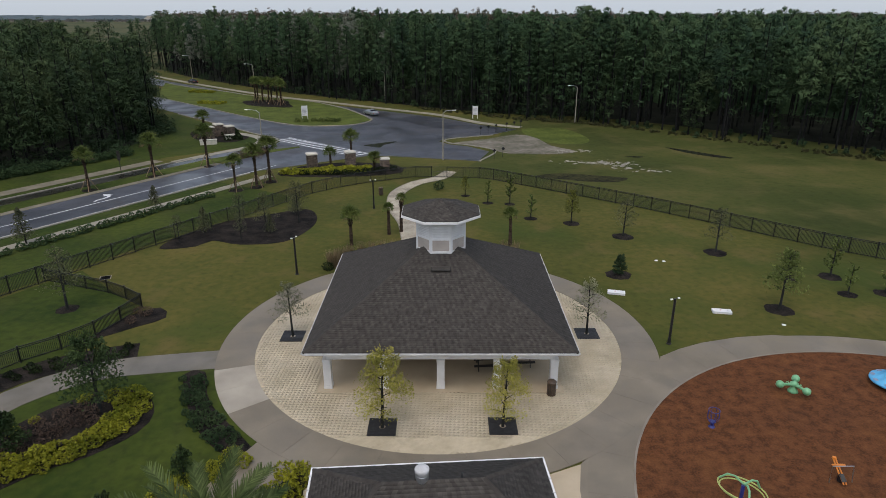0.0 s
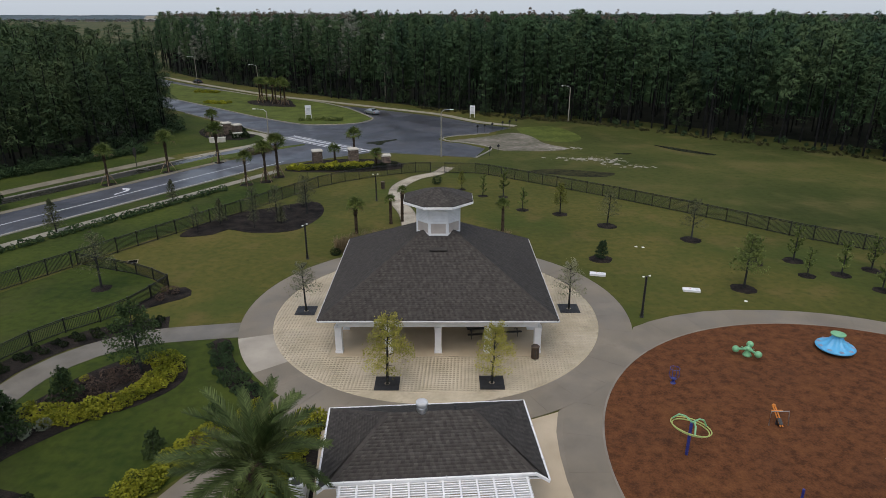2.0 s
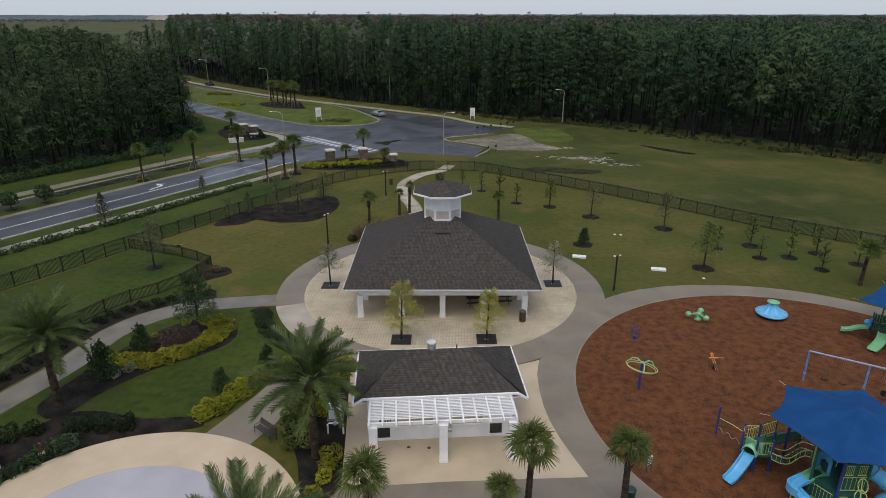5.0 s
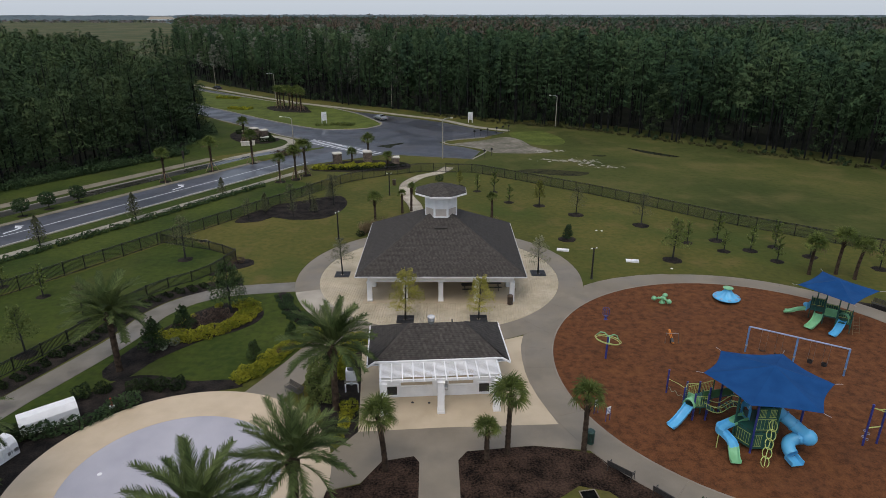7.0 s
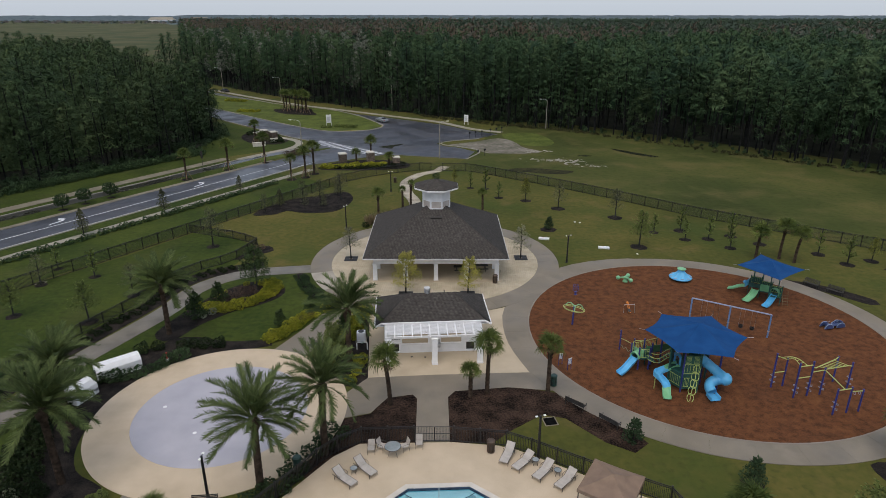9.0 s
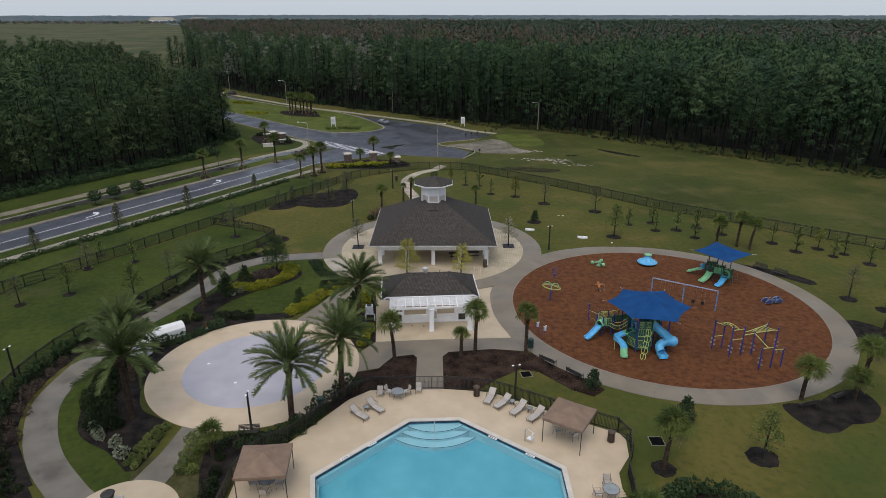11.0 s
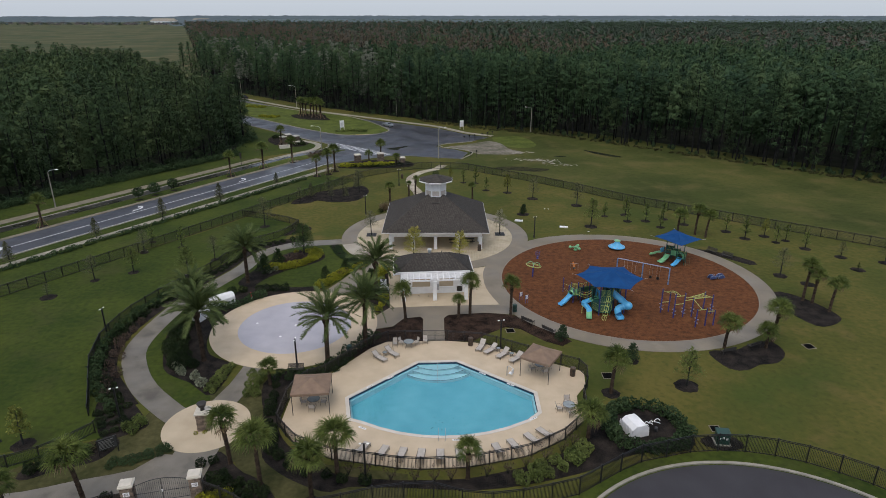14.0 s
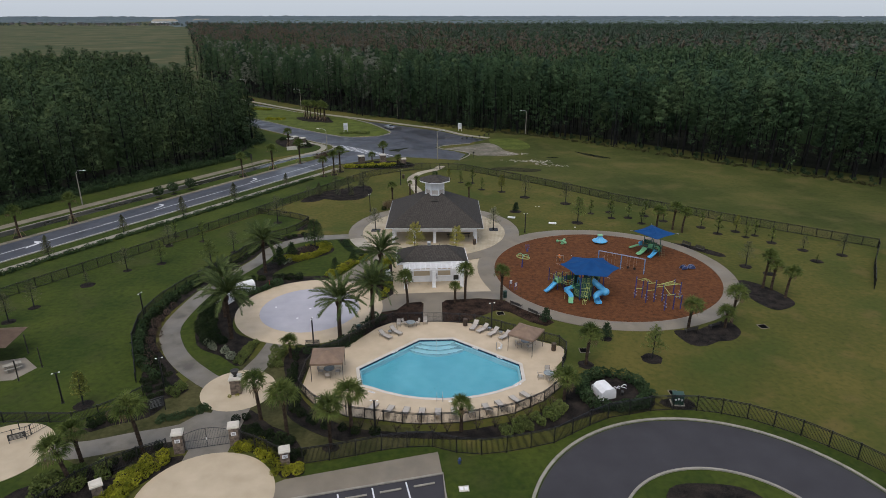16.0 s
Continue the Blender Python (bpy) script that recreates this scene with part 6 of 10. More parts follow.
bm = tube(B(), [(0.4, -0.9, -0.6), (0.4, -0.9, 0.7), (0.4, -1.2, 0.85), (0.4, -3.5, 0.35), (0.4, -3.7, 0.1), (0.4, -3.7, -0.9)], 0.025, 8)
part("handrail", bm, "steel", pool, "steel step handrail")
for x in (0.55, 1.15):
    part("ladder_rail", tube(B(), [(x, -13.9, 0.05), (x, -13.9, 0.75), (x, -13.6, 0.9), (x, -13.1, 0.8), (x, -12.95, 0.4), (x, -12.95, -0.9)], 0.022, 8), "steel", pool, "steel ladder rail")
for k in range(3):
    part("ladder_tread", box(B(), 0.57, -13.0, -0.3 - 0.28 * k, 1.13, -12.9, -0.27 - 0.28 * k), "steel", pool)
ledge = inset(POOL, 0.24)
part("bench_ledge", prism(B(), inset(POOL, 0.03), -1.5, -0.4, [ledge]), "step", pool, "pale ledge under the waterline")
rr = random.Random(12)
bm = B()
for k in range(12):
    px, py = rr.uniform(-1, 3), rr.uniform(-11.6, -9)
    a = rr.uniform(0, 3)
    prism(bm, [(px + rr.uniform(0.03, 0.07) * math.cos(a + j), py + rr.uniform(0.03, 0.07) * math.sin(a + j)) for j in (0, 1.6, 3.1, 4.7)], -1.5, -1.49)
tagged(part("sunken_leaves", bm, "bark", pool), "dark leaves on the pool floor", kind="stuff")
# depth markings on the coping, as plain bars
for k, (x, y, a) in enumerate(((-4.6, -3.4, 43), (-6.6, -5.1, 43), (5.2, -2.6, -38), (8.0, -4.8, -38), (-6.6, -12.0, -28), (2.2, -13.75, 4), (9.6, -10.6, 30))):
    t = thing("depth_marker", x, y, 0.05, "small dark depth marking on a white tile", "depth marker", "depth markers", a, "structure")
    part("tile", box(B(), -0.4, -0.1, 0.0, 0.4, 0.1, 0.03), "white", t)
    for j in range(3):
        part("bar", box(B(), -0.26 + 0.2 * j, -0.05, 0.03, -0.14 + 0.2 * j, 0.05, 0.034), "dark", t)


def lounger(x, y, turn, back=35, z=0.05):
    """A chaise with a sling seat, a raised sling back and a tube frame; its foot points along -y before turning."""
    t = thing("sun_lounger", x, y, z, "brown-framed sun lounger with a beige sling, back raised", "sun lounger", "pool loungers", turn)
    for s in (-1, 1):
        part("side_rail", tube(B(), [(s * 0.33, -0.95, 0.33), (s * 0.33, 0.95, 0.33)], 0.02, 6), "darksteel", t)
        for y_ in (-0.8, 0.75):
            part("leg", tube(B(), [(s * 0.33, y_, 0.33), (s * 0.34, y_ - 0.06, 0.0)], 0.018, 6), "darksteel", t)
        part("armrest", tube(B(), [(s * 0.35, 0.1, 0.33), (s * 0.37, 0.15, 0.56), (s * 0.37, 0.5, 0.56), (s * 0.35, 0.7, 0.33)], 0.016, 6), "darksteel", t)
    part("seat_sling", box(B(), -0.31, -0.95, 0.335, 0.31, 0.28, 0.355), "sling", t)
    m = Matrix.Translation((0, 0.3, 0.345)) @ pose(0, 0, 0, back)
    part("back_sling", box(B(), -0.31, 0.0, -0.012, 0.31, 0.78, 0.012, 0, m), "sling", t)
    bm = tube(B(), [m @ Vector((-0.33, 0, 0)), m @ Vector((-0.33, 0.8, 0)), m @ Vector((0.33, 0.8, 0)), m @ Vector((0.33, 0, 0))], 0.018, 6)
    part("back_frame", bm, "darksteel", t)
    return t


first = lounger(5.35, 2.7, -24)


def again(ob, x, y, z, turn):
    return copy_thing(ob, pose(x, y, z, 0, 0, turn))


for x, y, a in ((6.4, 1.9, -45), (7.7, 0.95, -42), (9.1, 0.05, -45), (-6.1, 0.25, 50), (-4.8, 1.3, 46)):
    again(first, x, y, 0.05, a)
for x, y, a in ((-6.2, -15.3, 155), (-4.4, -15.8, 162), (-2.7, -16.1, 168), (-1.0, -16.3, 175), (0.7, -16.35, 180), (2.4, -16.25, 184), (4.1, -15.95, 188), (5.8, -15.5, 196), (7.3, -14.9, 204), (9.0, -14.0, 212), (10.3, -13.2, 218)):
    again(first, x, y, 0.05, a)


def patio_chair(x, y, turn):
    t = thing("patio_chair", x, y, 0.05, "brown metal patio chair with a pale sling seat", "chair", "chairs round pool tables", turn)
    part("seat", box(B(), -0.25, -0.25, 0.41, 0.25, 0.25, 0.43), "sling", t)
    part("backrest", box(B(), -0.25, 0, 0, 0.25, 0.02, 0.5, 0, Matrix.Translation((0, 0.25, 0.43)) @ pose(0, 0, 0, -14)), "sling", t)
    for s in (-1, 1):
        part("armrest", tube(B(), [(s * 0.28, -0.25, 0.0), (s * 0.28, -0.25, 0.62), (s * 0.28, 0.28, 0.64)], 0.015, 6), "darksteel", t)
        part("leg", tube(B(), [(s * 0.27, 0.22, 0.42), (s * 0.29, 0.3, 0.0)], 0.015, 6), "darksteel", t)
        part("back_post", tube(B(), [(s * 0.27, 0.24, 0.4), (s * 0.27, 0.38, 0.95)], 0.015, 6), "darksteel", t)
    return t


def patio_table(x, y, r=0.6, low=False):
    h = 0.45 if low else 0.72
    t = thing("side_table" if low else "patio_table", x, y, 0.05, "small round glass side table" if low else "round glass patio table with a brown metal frame", "table")
    part("tabletop", lathe(B(), [(r - 0.02, h - 0.012), (r - 0.02, h + 0.006)], 20), "tabletop", t, "pale glass top")
    bm = B()
    o = [(r * math.cos(k * math.pi / 10), r * math.sin(k * math.pi / 10), h) for k in range(21)]
    part("rim", tube(bm, o, 0.02, 6, False), "darksteel", t)
    for k in range(4):
        a = math.pi / 4 + k * math.pi / 2
        part("leg", tube(B(), [(0.8 * r * math.cos(a), 0.8 * r * math.sin(a), h), (0.55 * r * math.cos(a), 0.55 * r * math.sin(a), h * 0.5), (0.85 * r * math.cos(a), 0.85 * r * math.sin(a), 0)], 0.015, 6), "darksteel", t)


chair = None
for tx, ty, angles in ((-3.0, 3.1, (60, 300)), (-11.8, -8.3, (0, 90, 180, 270)), (11.5, -1.9, (20, 110, 200, 290)), (13.2, -9.3, (0, 95, 185))):
    patio_table(tx, ty)
    for a in angles:
        x, y = tx - 0.95 * math.sin(radians(a)), ty + 0.95 * math.cos(radians(a))
        if chair is None:
            chair = patio_chair(x, y, a)
        else:
            again(chair, x, y, 0.05, a)
for x, y in ((-4.6, 3.3), (-1.1, 3.9)):
    again(chair, x, y, 0.05, 0)
for x, y in ((-5.6, 1.1), (7.3, 2.0), (8.7, 0.9)):
    patio_table(x, y, 0.26, True)


def cabana(x, y, turn, w=3.5, d=3.4, label="square brown canvas shade canopy on four dark posts"):
    t = thing("shade_canopy", x, y, 0.05, label, "canopy", "pool canopies", turn)
    zt, zp = 2.35, 3.1
    for sx in (-1, 1):
        for sy in (-1, 1):
            part("post", tube(B(), [(sx * w / 2, sy * d / 2, 0), (sx * w / 2, sy * d / 2, zt)], 0.035, 8), "bronze", t)
    bm = B()
    n = 6
    c = bm.verts.new((0, 0, zp))
    rim, low = [], []
    for i, (a, b) in enumerate((((-1, -1), (1, -1)), ((1, -1), (1, 1)), ((1, 1), (-1, 1)), ((-1, 1), (-1, -1)))):
        for k in range(n):
            u = k / n
            px, py = a[0] + (b[0] - a[0]) * u, a[1] + (b[1] - a[1]) * u
            sag = 0.05 * math.sin(math.pi * u)
            rim.append(bm.verts.new((px * (w / 2 + 0.08), py * (d / 2 + 0.08), zt + 0.05 - sag)))
            low.append(bm.verts.new((px * (w / 2 + 0.09), py * (d / 2 + 0.09), zt - 0.2 - sag)))
    mid = [bm.verts.new(v.co.lerp(c.co, 0.5) - Vector((0, 0, 0.07))) for v in rim]
    for i in range(len(rim)):
        j = (i + 1) % len(rim)
        bm.faces.new((rim[i], rim[j], mid[j], mid[i]))
        bm.faces.new((mid[i], mid[j], c))
        bm.faces.new((low[i], low[j], rim[j], rim[i]))
    cover = part("cover", bm, "tan", t, "faded brown canvas cover")
    bm = B()
    for s in (-1, 1):
        tube(bm, [(-w / 2, s * d / 2, zt), (w / 2, s * d / 2, zt)], 0.03, 6)
        tube(bm, [(s * w / 2, -d / 2, zt), (s * w / 2, d / 2, zt)], 0.03, 6)
    part("frame", bm, "bronze", t)


cabana(-11.9, -8.2, 5)
cabana(11.4, -2.6, -32, 3.2, 3.2)


def trash_can(x, y, z, mat="binmetal", label="dark brown slatted metal litter bin", h=1.0):
    t = thing("trash_can", x, y, z, label, "trash can")
    part("liner", lathe(B(), [(0.24, 0.03), (0.26, h - 0.1)], 14), "dark", t)
    for k in range(14):
        a = k * 2 * math.pi / 14
        part("slat", box(B(), 0.265, -0.035, 0.04, 0.285, 0.035, h - 0.12, 0, pose(0, 0, 0, 0, 0, math.degrees(a))), mat, t)
    for zz in (0.06, h - 0.14):
        part("hoop", lathe(B(), [(0.275, zz), (0.3, zz), (0.3, zz + 0.05), (0.275, zz + 0.05)], 16), mat, t)
    part("lid", lathe(B(), [(0.3, h - 0.09), (0.31, h - 0.02), (0.22, h + 0.06), (0.12, h + 0.06)], 16), mat, t)


for x, y in ((4.2, 3.4), (14.8, -3.1), (6.95, 34.2), (-8.4, 81.5)):
    trash_can(x, y, 0.05 if y > 80 or y < 30 else 0.06)
trash_can(-9.6, 1.4, 0.05, "greenbox", "dark green metal litter bin by the splash pad", 1.15)
trash_can(10.3, 12.2, 0.04, "greenbox", "dark green litter bin beside the path", 1.0)
# pool lift
t = thing("pool_lift", 7.8, -3.0, 0.05, "white pool lift chair on a steel mast", "pool lift", turn=-35)
part("mast", tube(B(), [(0, 0, 0), (0, 0, 1.1), (0.25, 0, 1.25)], 0.045, 8), "steel", t)
part("seat", box(B(), 0.25, -0.22, 0.42, 0.68, 0.22, 0.48, 0.02), "white", t)
part("backrest", box(B(), 0.64, -0.22, 0.48, 0.7, 0.22, 1.0, 0.02), "white", t)
part("arm", tube(B(), [(0.25, 0, 1.25), (0.6, 0, 1.15), (0.66, 0, 0.9)], 0.03, 6), "white", t)

# ---- playground ----


def post(t, x, y, h, mat="navy", r=0.065, z=0.0):
    p = part("post", tube(B(), [(x, y, z), (x, y, h)], r, 10), mat, t)
    return p


def chute(t, pts, w, mat, label, wall=0.16, name="slide"):
    """An open slide: a trough with raised sides along the points."""
    bm = B()
    pts = [Vector(p) for p in smooth_line(pts, 0.22)] if len(pts) > 2 else [Vector(p) for p in pts]
    prof = [(-w / 2 - 0.05, wall), (-w / 2, wall), (-w / 2 + 0.05, 0.03), (-w / 4, 0.0), (w / 4, 0.0), (w / 2 - 0.05, 0.03), (w / 2, wall), (w / 2 + 0.05, wall), (w / 2 + 0.03, -0.03), (-w / 2 - 0.03, -0.03)]
    rings = []
    for i, p in enumerate(pts):
        d = (pts[min(i + 1, len(pts) - 1)] - pts[max(i - 1, 0)]).normalized()
        s = d.cross(Vector((0, 0, 1))).normalized()
        u = s.cross(d)
        rings.append([bm.verts.new(p + s * a + u * b) for a, b in prof])
    n = len(prof)
    for r, q in zip(rings, rings[1:]):
        for k in range(n):
            bm.faces.new((r[k], r[(k + 1) % n], q[(k + 1) % n], q[k]))
    bm.faces.new(rings[0])
    bm.faces.new(rings[-1][::-1])
    return part(name, bm, mat, t, label)


def grille(t, a, b, z0, z1, mat="lime", bars=6, back=None):
    """An upright barred panel between two plan points."""
    a, b = Vector((*a, 0)), Vector((*b, 0))
    p = part("guard_rail", tube(B(), [a + Vector((0, 0, z1)), b + Vector((0, 0, z1))], 0.022, 6), mat, t, "lime barred guard panel")
    part("bottom_rail", tube(B(), [a + Vector((0, 0, z0)), b + Vector((0, 0, z0))], 0.022, 6), mat, p)
    for k in range(bars):
        q = a.lerp(b, (k + 0.5) / bars)
        part("bar", tube(B(), [q + Vector((0, 0, z0)), q + Vector((0, 0, z1))], 0.013, 5), mat, p)
    if back:
        n = (b - a).normalized()
        m = Matrix.Translation(a) @ pose(0, 0, 0, 0, 0, math.degrees(math.atan2(n.y, n.x)))
        part("backing", box(B(), 0.03, 0.03, z0 - 0.05, (b - a).length - 0.03, 0.05, z1 + 0.05, 0, m), back, p)


def sail(t, corners, peak, zc, zp, inner=0.5):
    """A shade sail: corners pulled out, edges bowed in, rising to a small flat peak."""
    bm = B()
    n = len(corners)
    rim = []
    steps = 8
    cxy = Vector((sum(p[0] for p in corners) / n, sum(p[1] for p in corners) / n))
    for i in range(n):
        a, b = Vector(corners[i]), Vector(corners[(i + 1) % n])
        for k in range(steps):
            u = k / steps
            p = a.lerp(b, u)
            p = p.lerp(cxy, 0.07 * math.sin(math.pi * u))
            rim.append((p, zc - 0.06 * math.sin(math.pi * u)))
    rows = []
    for f in (0.0, 0.25, 0.5, 0.75, 1.0):
        row = []
        for i, (p, z) in enumerate(rim):
            corner = abs(((i + steps / 2) % steps) - steps / 2) / (steps / 2)
            q = p.lerp(Vector(peak), f * 0.97)
            sag = -0.18 * math.sin(math.pi * f) * (0.4 + 0.6 * corner)
            row.append(bm.verts.new((q.x, q.y, z + (zp - z) * f + sag)))
        rows.append(row)
    m = len(rim)
    for r, s in zip(rows, rows[1:]):
        for k in range(m):
            bm.faces.new((r[k], r[(k + 1) % m], s[(k + 1) % m], s[k]))
    bm.faces.new(rows[-1])
    o = part("shade_sail", bm, "blue", t, "dark blue fabric shade")
    for i in range(n):
        a = Vector((*corners[i], zc))
        out = (Vector(corners[i]) - cxy).normalized() * 0.5
        part("cable", tube(B(), [a, a + Vector((out.x, out.y, 0.05))], 0.015, 5), "steel", o)
    return o


G = 0.05
ps = thing("playset", 22.4, 13.6, G, "large playset with blue shade, slides and climbers on wood chips", "playset")
hexc = [(-4.0, 0.7), (-1.5, 3.75), (2.9, 3.3), (4.4, -0.75), (1.75, -4.1), (-2.5, -3.25)]
sail(ps, hexc, (0.5, 0.0), 4.33, 5.3)
for x, y in ((-1.7, 2.2), (2.3, 1.6), (1.9, -1.9)):
    post(ps, x, y, 4.25, "navy", 0.08)
# tall closed six-sided tower, an open one behind it and a low platform
for cx, cy, z, rad, top in ((-0.75, -1.25, 1.75, 1.42, 4.2), (0.9, 0.7, 2.1, 1.15, 3.9), (-3.55, 2.0, 1.1, 0.95, 2.25)):
    o = [(cx + rad * math.cos(radians(60 * k)), cy + rad * math.sin(radians(60 * k))) for k in range(6)]
    part("deck", prism(B(), o, z - 0.07, z), "teal", ps, "dark green perforated platform")
    for k, p in enumerate(o):
        post(ps, p[0], p[1], top, "navy" if k in (0, 4) or cx < -2 else "teal", 0.07)
    for k in range(6):
        if (cx < -2 and k in (0, 3, 5)) or (cx > -2 and k in (1, 3)):
            continue
        grille(ps, o[k], o[(k + 1) % 6], z + 0.12, z + 0.95, "lime", 6, "teal" if cx > -2 else None)
    if -2 < cx < 0:
        # solid dark screens above and below the deck, with small lime grilles on them
        for k in (2, 3, 4, 5):
            a, b = Vector(o[k]), Vector(o[(k + 1) % 6])
            mm = Matrix.Translation((a.x, a.y, 0)) @ pose(0, 0, 0, 0, 0, math.degrees(math.atan2((b - a).y, (b - a).x)))
            part("screen", box(B(), 0.08, 0.03, 0.3, (b - a).length - 0.08, 0.07, 1.62, 0.01, mm), "teal", ps, "dark green climbing screen")
            if k != 3:
                part("screen", box(B(), 0.08, 0.03, 2.75, (b - a).length - 0.08, 0.07, 3.55, 0.01, mm), "teal", ps, "dark green climbing screen")
                for u0, u1 in ((0.1, 0.42), (0.58, 0.9)):
                    grille(ps, a.lerp(b, u0), a.lerp(b, u1), 2.85, 3.45, "lime", 5)
            grille(ps, a.lerp(b, 0.12), a.lerp(b, 0.88 if k == 3 else 0.45), 0.55, 1.4, "lime", 6 if k == 3 else 4)
# hooded blue slide at the low tower
chute(ps, [(-4.3, 1.35, 1.15), (-4.75, 0.95, 0.85), (-5.25, 0.6, 0.48), (-5.75, 0.25, 0.24), (-6.0, 0.1, 0.2)], 0.6, "skyblue", "light blue slide", 0.2)
bm = B()
m = Matrix.Translation((-4.15, 1.5, 1.12)) @ pose(0, 0, 0, 0, 0, 132)
ringv = [[bm.verts.new(m @ Vector((r_ * math.cos(math.pi * k / 12), y_, 0.06 + (r_ + 0.12) * math.sin(math.pi * k / 12)))) for k in range(13)] for y_, r_ in ((-0.32, 0.42), (0.4, 0.45), (0.4, 0.4), (-0.32, 0.37))]
for ra, rb in zip(ringv, ringv[1:] + ringv[:1]):
    for k in range(12):
        bm.faces.new((ra[k], ra[k + 1], rb[k + 1], rb[k]))
part("slide_hood", bm, "palegreen", ps, "pale green slide hood", True)
part("hood_panel", box(B(), -0.5, -0.03, 0.0, 0.5, 0.03, 0.72, 0.03, m @ pose(0, -0.36, 0)), "palegreen", ps, "pale green panel round the slide hood")
# wavy rail bridge between the low platform and the tower
wavy = [(-3.3, 1.0, 1.35), (-2.8, 0.85, 1.15), (-2.3, 0.85, 1.12), (-1.9, 0.95, 1.3), (-1.45, 0.9, 1.65), (-1.05, 0.35, 1.8)]
for s_, lift in ((-0.35, 0.0), (0.35, 0.0), (-0.35, 0.42), (0.35, 0.42)):
    ln = [Vector(p) + Vector((0.25 * s_, s_, lift)) for p in smooth_line(wavy, 0.2)]
    part("bridge_rail", tube(B(), ln, 0.028, 6), "lime", ps, "wavy lime bridge rail")
for k, p in enumerate(smooth_line(wavy, 0.26)):
    part("bridge_tread", box(B(), -0.07, -0.36, -0.02, 0.07, 0.36, 0.02, 0, Matrix.Translation(p) @ pose(0, 0, 0, 0, 0, 8)), "teal", ps)
    part("baluster", tube(B(), [Vector(p) + Vector((-0.09, -0.35, 0)), Vector(p) + Vector((-0.09, -0.35, 0.42))], 0.012, 5), "lime", ps)
# crossing ramp with a pale green panel in front and a lime screen behind
part("ramp", box(B(), -1.35, -0.42, 0.0, 1.5, 0.42, 0.07, 0, Matrix.Translation((-2.0, 2.65, 1.2)) @ pose(0, 0, 0, 0, 0, 14)), "teal", ps, "green crossing ramp")
part("ramp_panel", box(B(), -1.25, -0.03, 0.1, 1.3, 0.03, 0.75, 0.02, Matrix.Translation((-1.95, 2.25, 1.2)) @ pose(0, 0, 0, 0, 0, 14)), "greenpanel", ps, "mid green ramp panel")
grille(ps, (-4.0, 2.5), (-1.75, 3.4), 1.2, 2.0, "lime", 16)
for p in ((-3.15, 2.0), (-0.65, 2.62), (-1.75, 3.4)):
    post(ps, p[0], p[1], 2.05, "teal", 0.05)
post(ps, -4.72, 4.75, 2.1)
part("rope", tube(B(), [(-4.7, 4.75, 1.25), (-4.2, 3.95, 1.3), (-3.75, 2.95, 1.35)], 0.022, 5), "lime", ps, "lime hand rope")
part("rope", tube(B(), [(-4.7 + 0.95 * k / 24, 4.7 - 1.75 * k / 24, 0.5 + 0.12 * math.sin(k * 0.85)) for k in range(25)], 0.024, 5), "silver", ps, "pale wavy rope")
# two-tone slide that turns in a round bend
chute(ps, [(-1.3, -0.95, 1.8), (-1.8, -1.0, 1.65), (-2.35, -1.15, 1.45)], 0.58, "palegreen", "pale green upper slide", 0.2)
chute(ps, [(-2.3, -1.14, 1.47), (-2.85, -1.25, 1.28), (-3.2, -1.5, 1.14), (-3.05, -1.9, 1.0), (-2.8, -2.25, 0.8), (-2.75, -2.65, 0.58)], 0.58, "skyblue", "light blue slide bend", 0.22)
chute(ps, [(-2.75, -2.6, 0.6), (-2.83, -3.0, 0.36), (-2.93, -3.4, 0.2), (-2.97, -3.75, 0.19)], 0.6, "palegreen", "pale green slide end", 0.2)
part("slide_wall", prism(B(), arc(-2.95, -1.6, 0.62, 95, 235, 10) + arc(-2.95, -1.6, 0.57, 235, 95, 10), 1.05, 1.5), "skyblue", ps, "light blue raised bend wall")
post(ps, -3.5, -1.9, 1.1, "lime", 0.028)
post(ps, -2.55, -2.0, 0.85, "lime", 0.028)
# entry panel with a dark opening at the top of the slide
m = Matrix.Translation((-1.42, -0.95, 1.8)) @ pose(0, 0, 0, 0, 0, 112)
part("entry_panel", prism(B(), [(-0.42, 0.0), (0.42, 0.0), (0.42, 0.95), (0.3, 1.15), (-0.3, 1.15), (-0.42, 0.95)], -0.03, 0.03, [[(-0.24, 0.05), (0.24, 0.05), (0.24, 0.7), (0.0, 0.85), (-0.24, 0.7)]]), "skyblue", ps, "light blue entry panel").matrix_basis = m @ pose(0, 0, 0, 90)
# looping lime climber: a chain of rings up to the tower
for k in range(5):
    u = k / 4
    c = Vector((-1.08 + 0.62 * u, -3.75 + 0.95 * u, 0.28 + 2.15 * u))
    r = 0.27 + 0.05 * (k % 2)
    part("loop_climber", tube(B(), [c + Vector((r * math.cos(a * math.pi / 9), 0.15 * math.sin(a * math.pi / 9), 0.34 * math.sin(a * math.pi / 9))) for a in range(19)], 0.03, 6, False), "lime", ps, "looping lime climber")
part("climber_stem", tube(B(), [(-1.1, -3.8, 0.0), (-0.95, -3.5, 0.6), (-0.62, -3.1, 1.6), (-0.42, -2.6, 2.7)], 0.028, 6), "lime", ps)
# tube slide: straight half-open upper tube, round elbow, short curl to the open exit
part("tube_slide", tube(B(), [(0.3, -1.35, 2.75), (1.1, -1.95, 2.2), (1.95, -2.6, 1.6)], 0.42, 16), "skyblue", ps, "light blue upper tube slide", True)
for u in (0.3, 0.62):
    p, d = Vector((0.3, -1.35, 2.75)).lerp(Vector((1.95, -2.6, 1.6)), u), (Vector((1.95, -2.6, 1.6)) - Vector((0.3, -1.35, 2.75))).normalized()
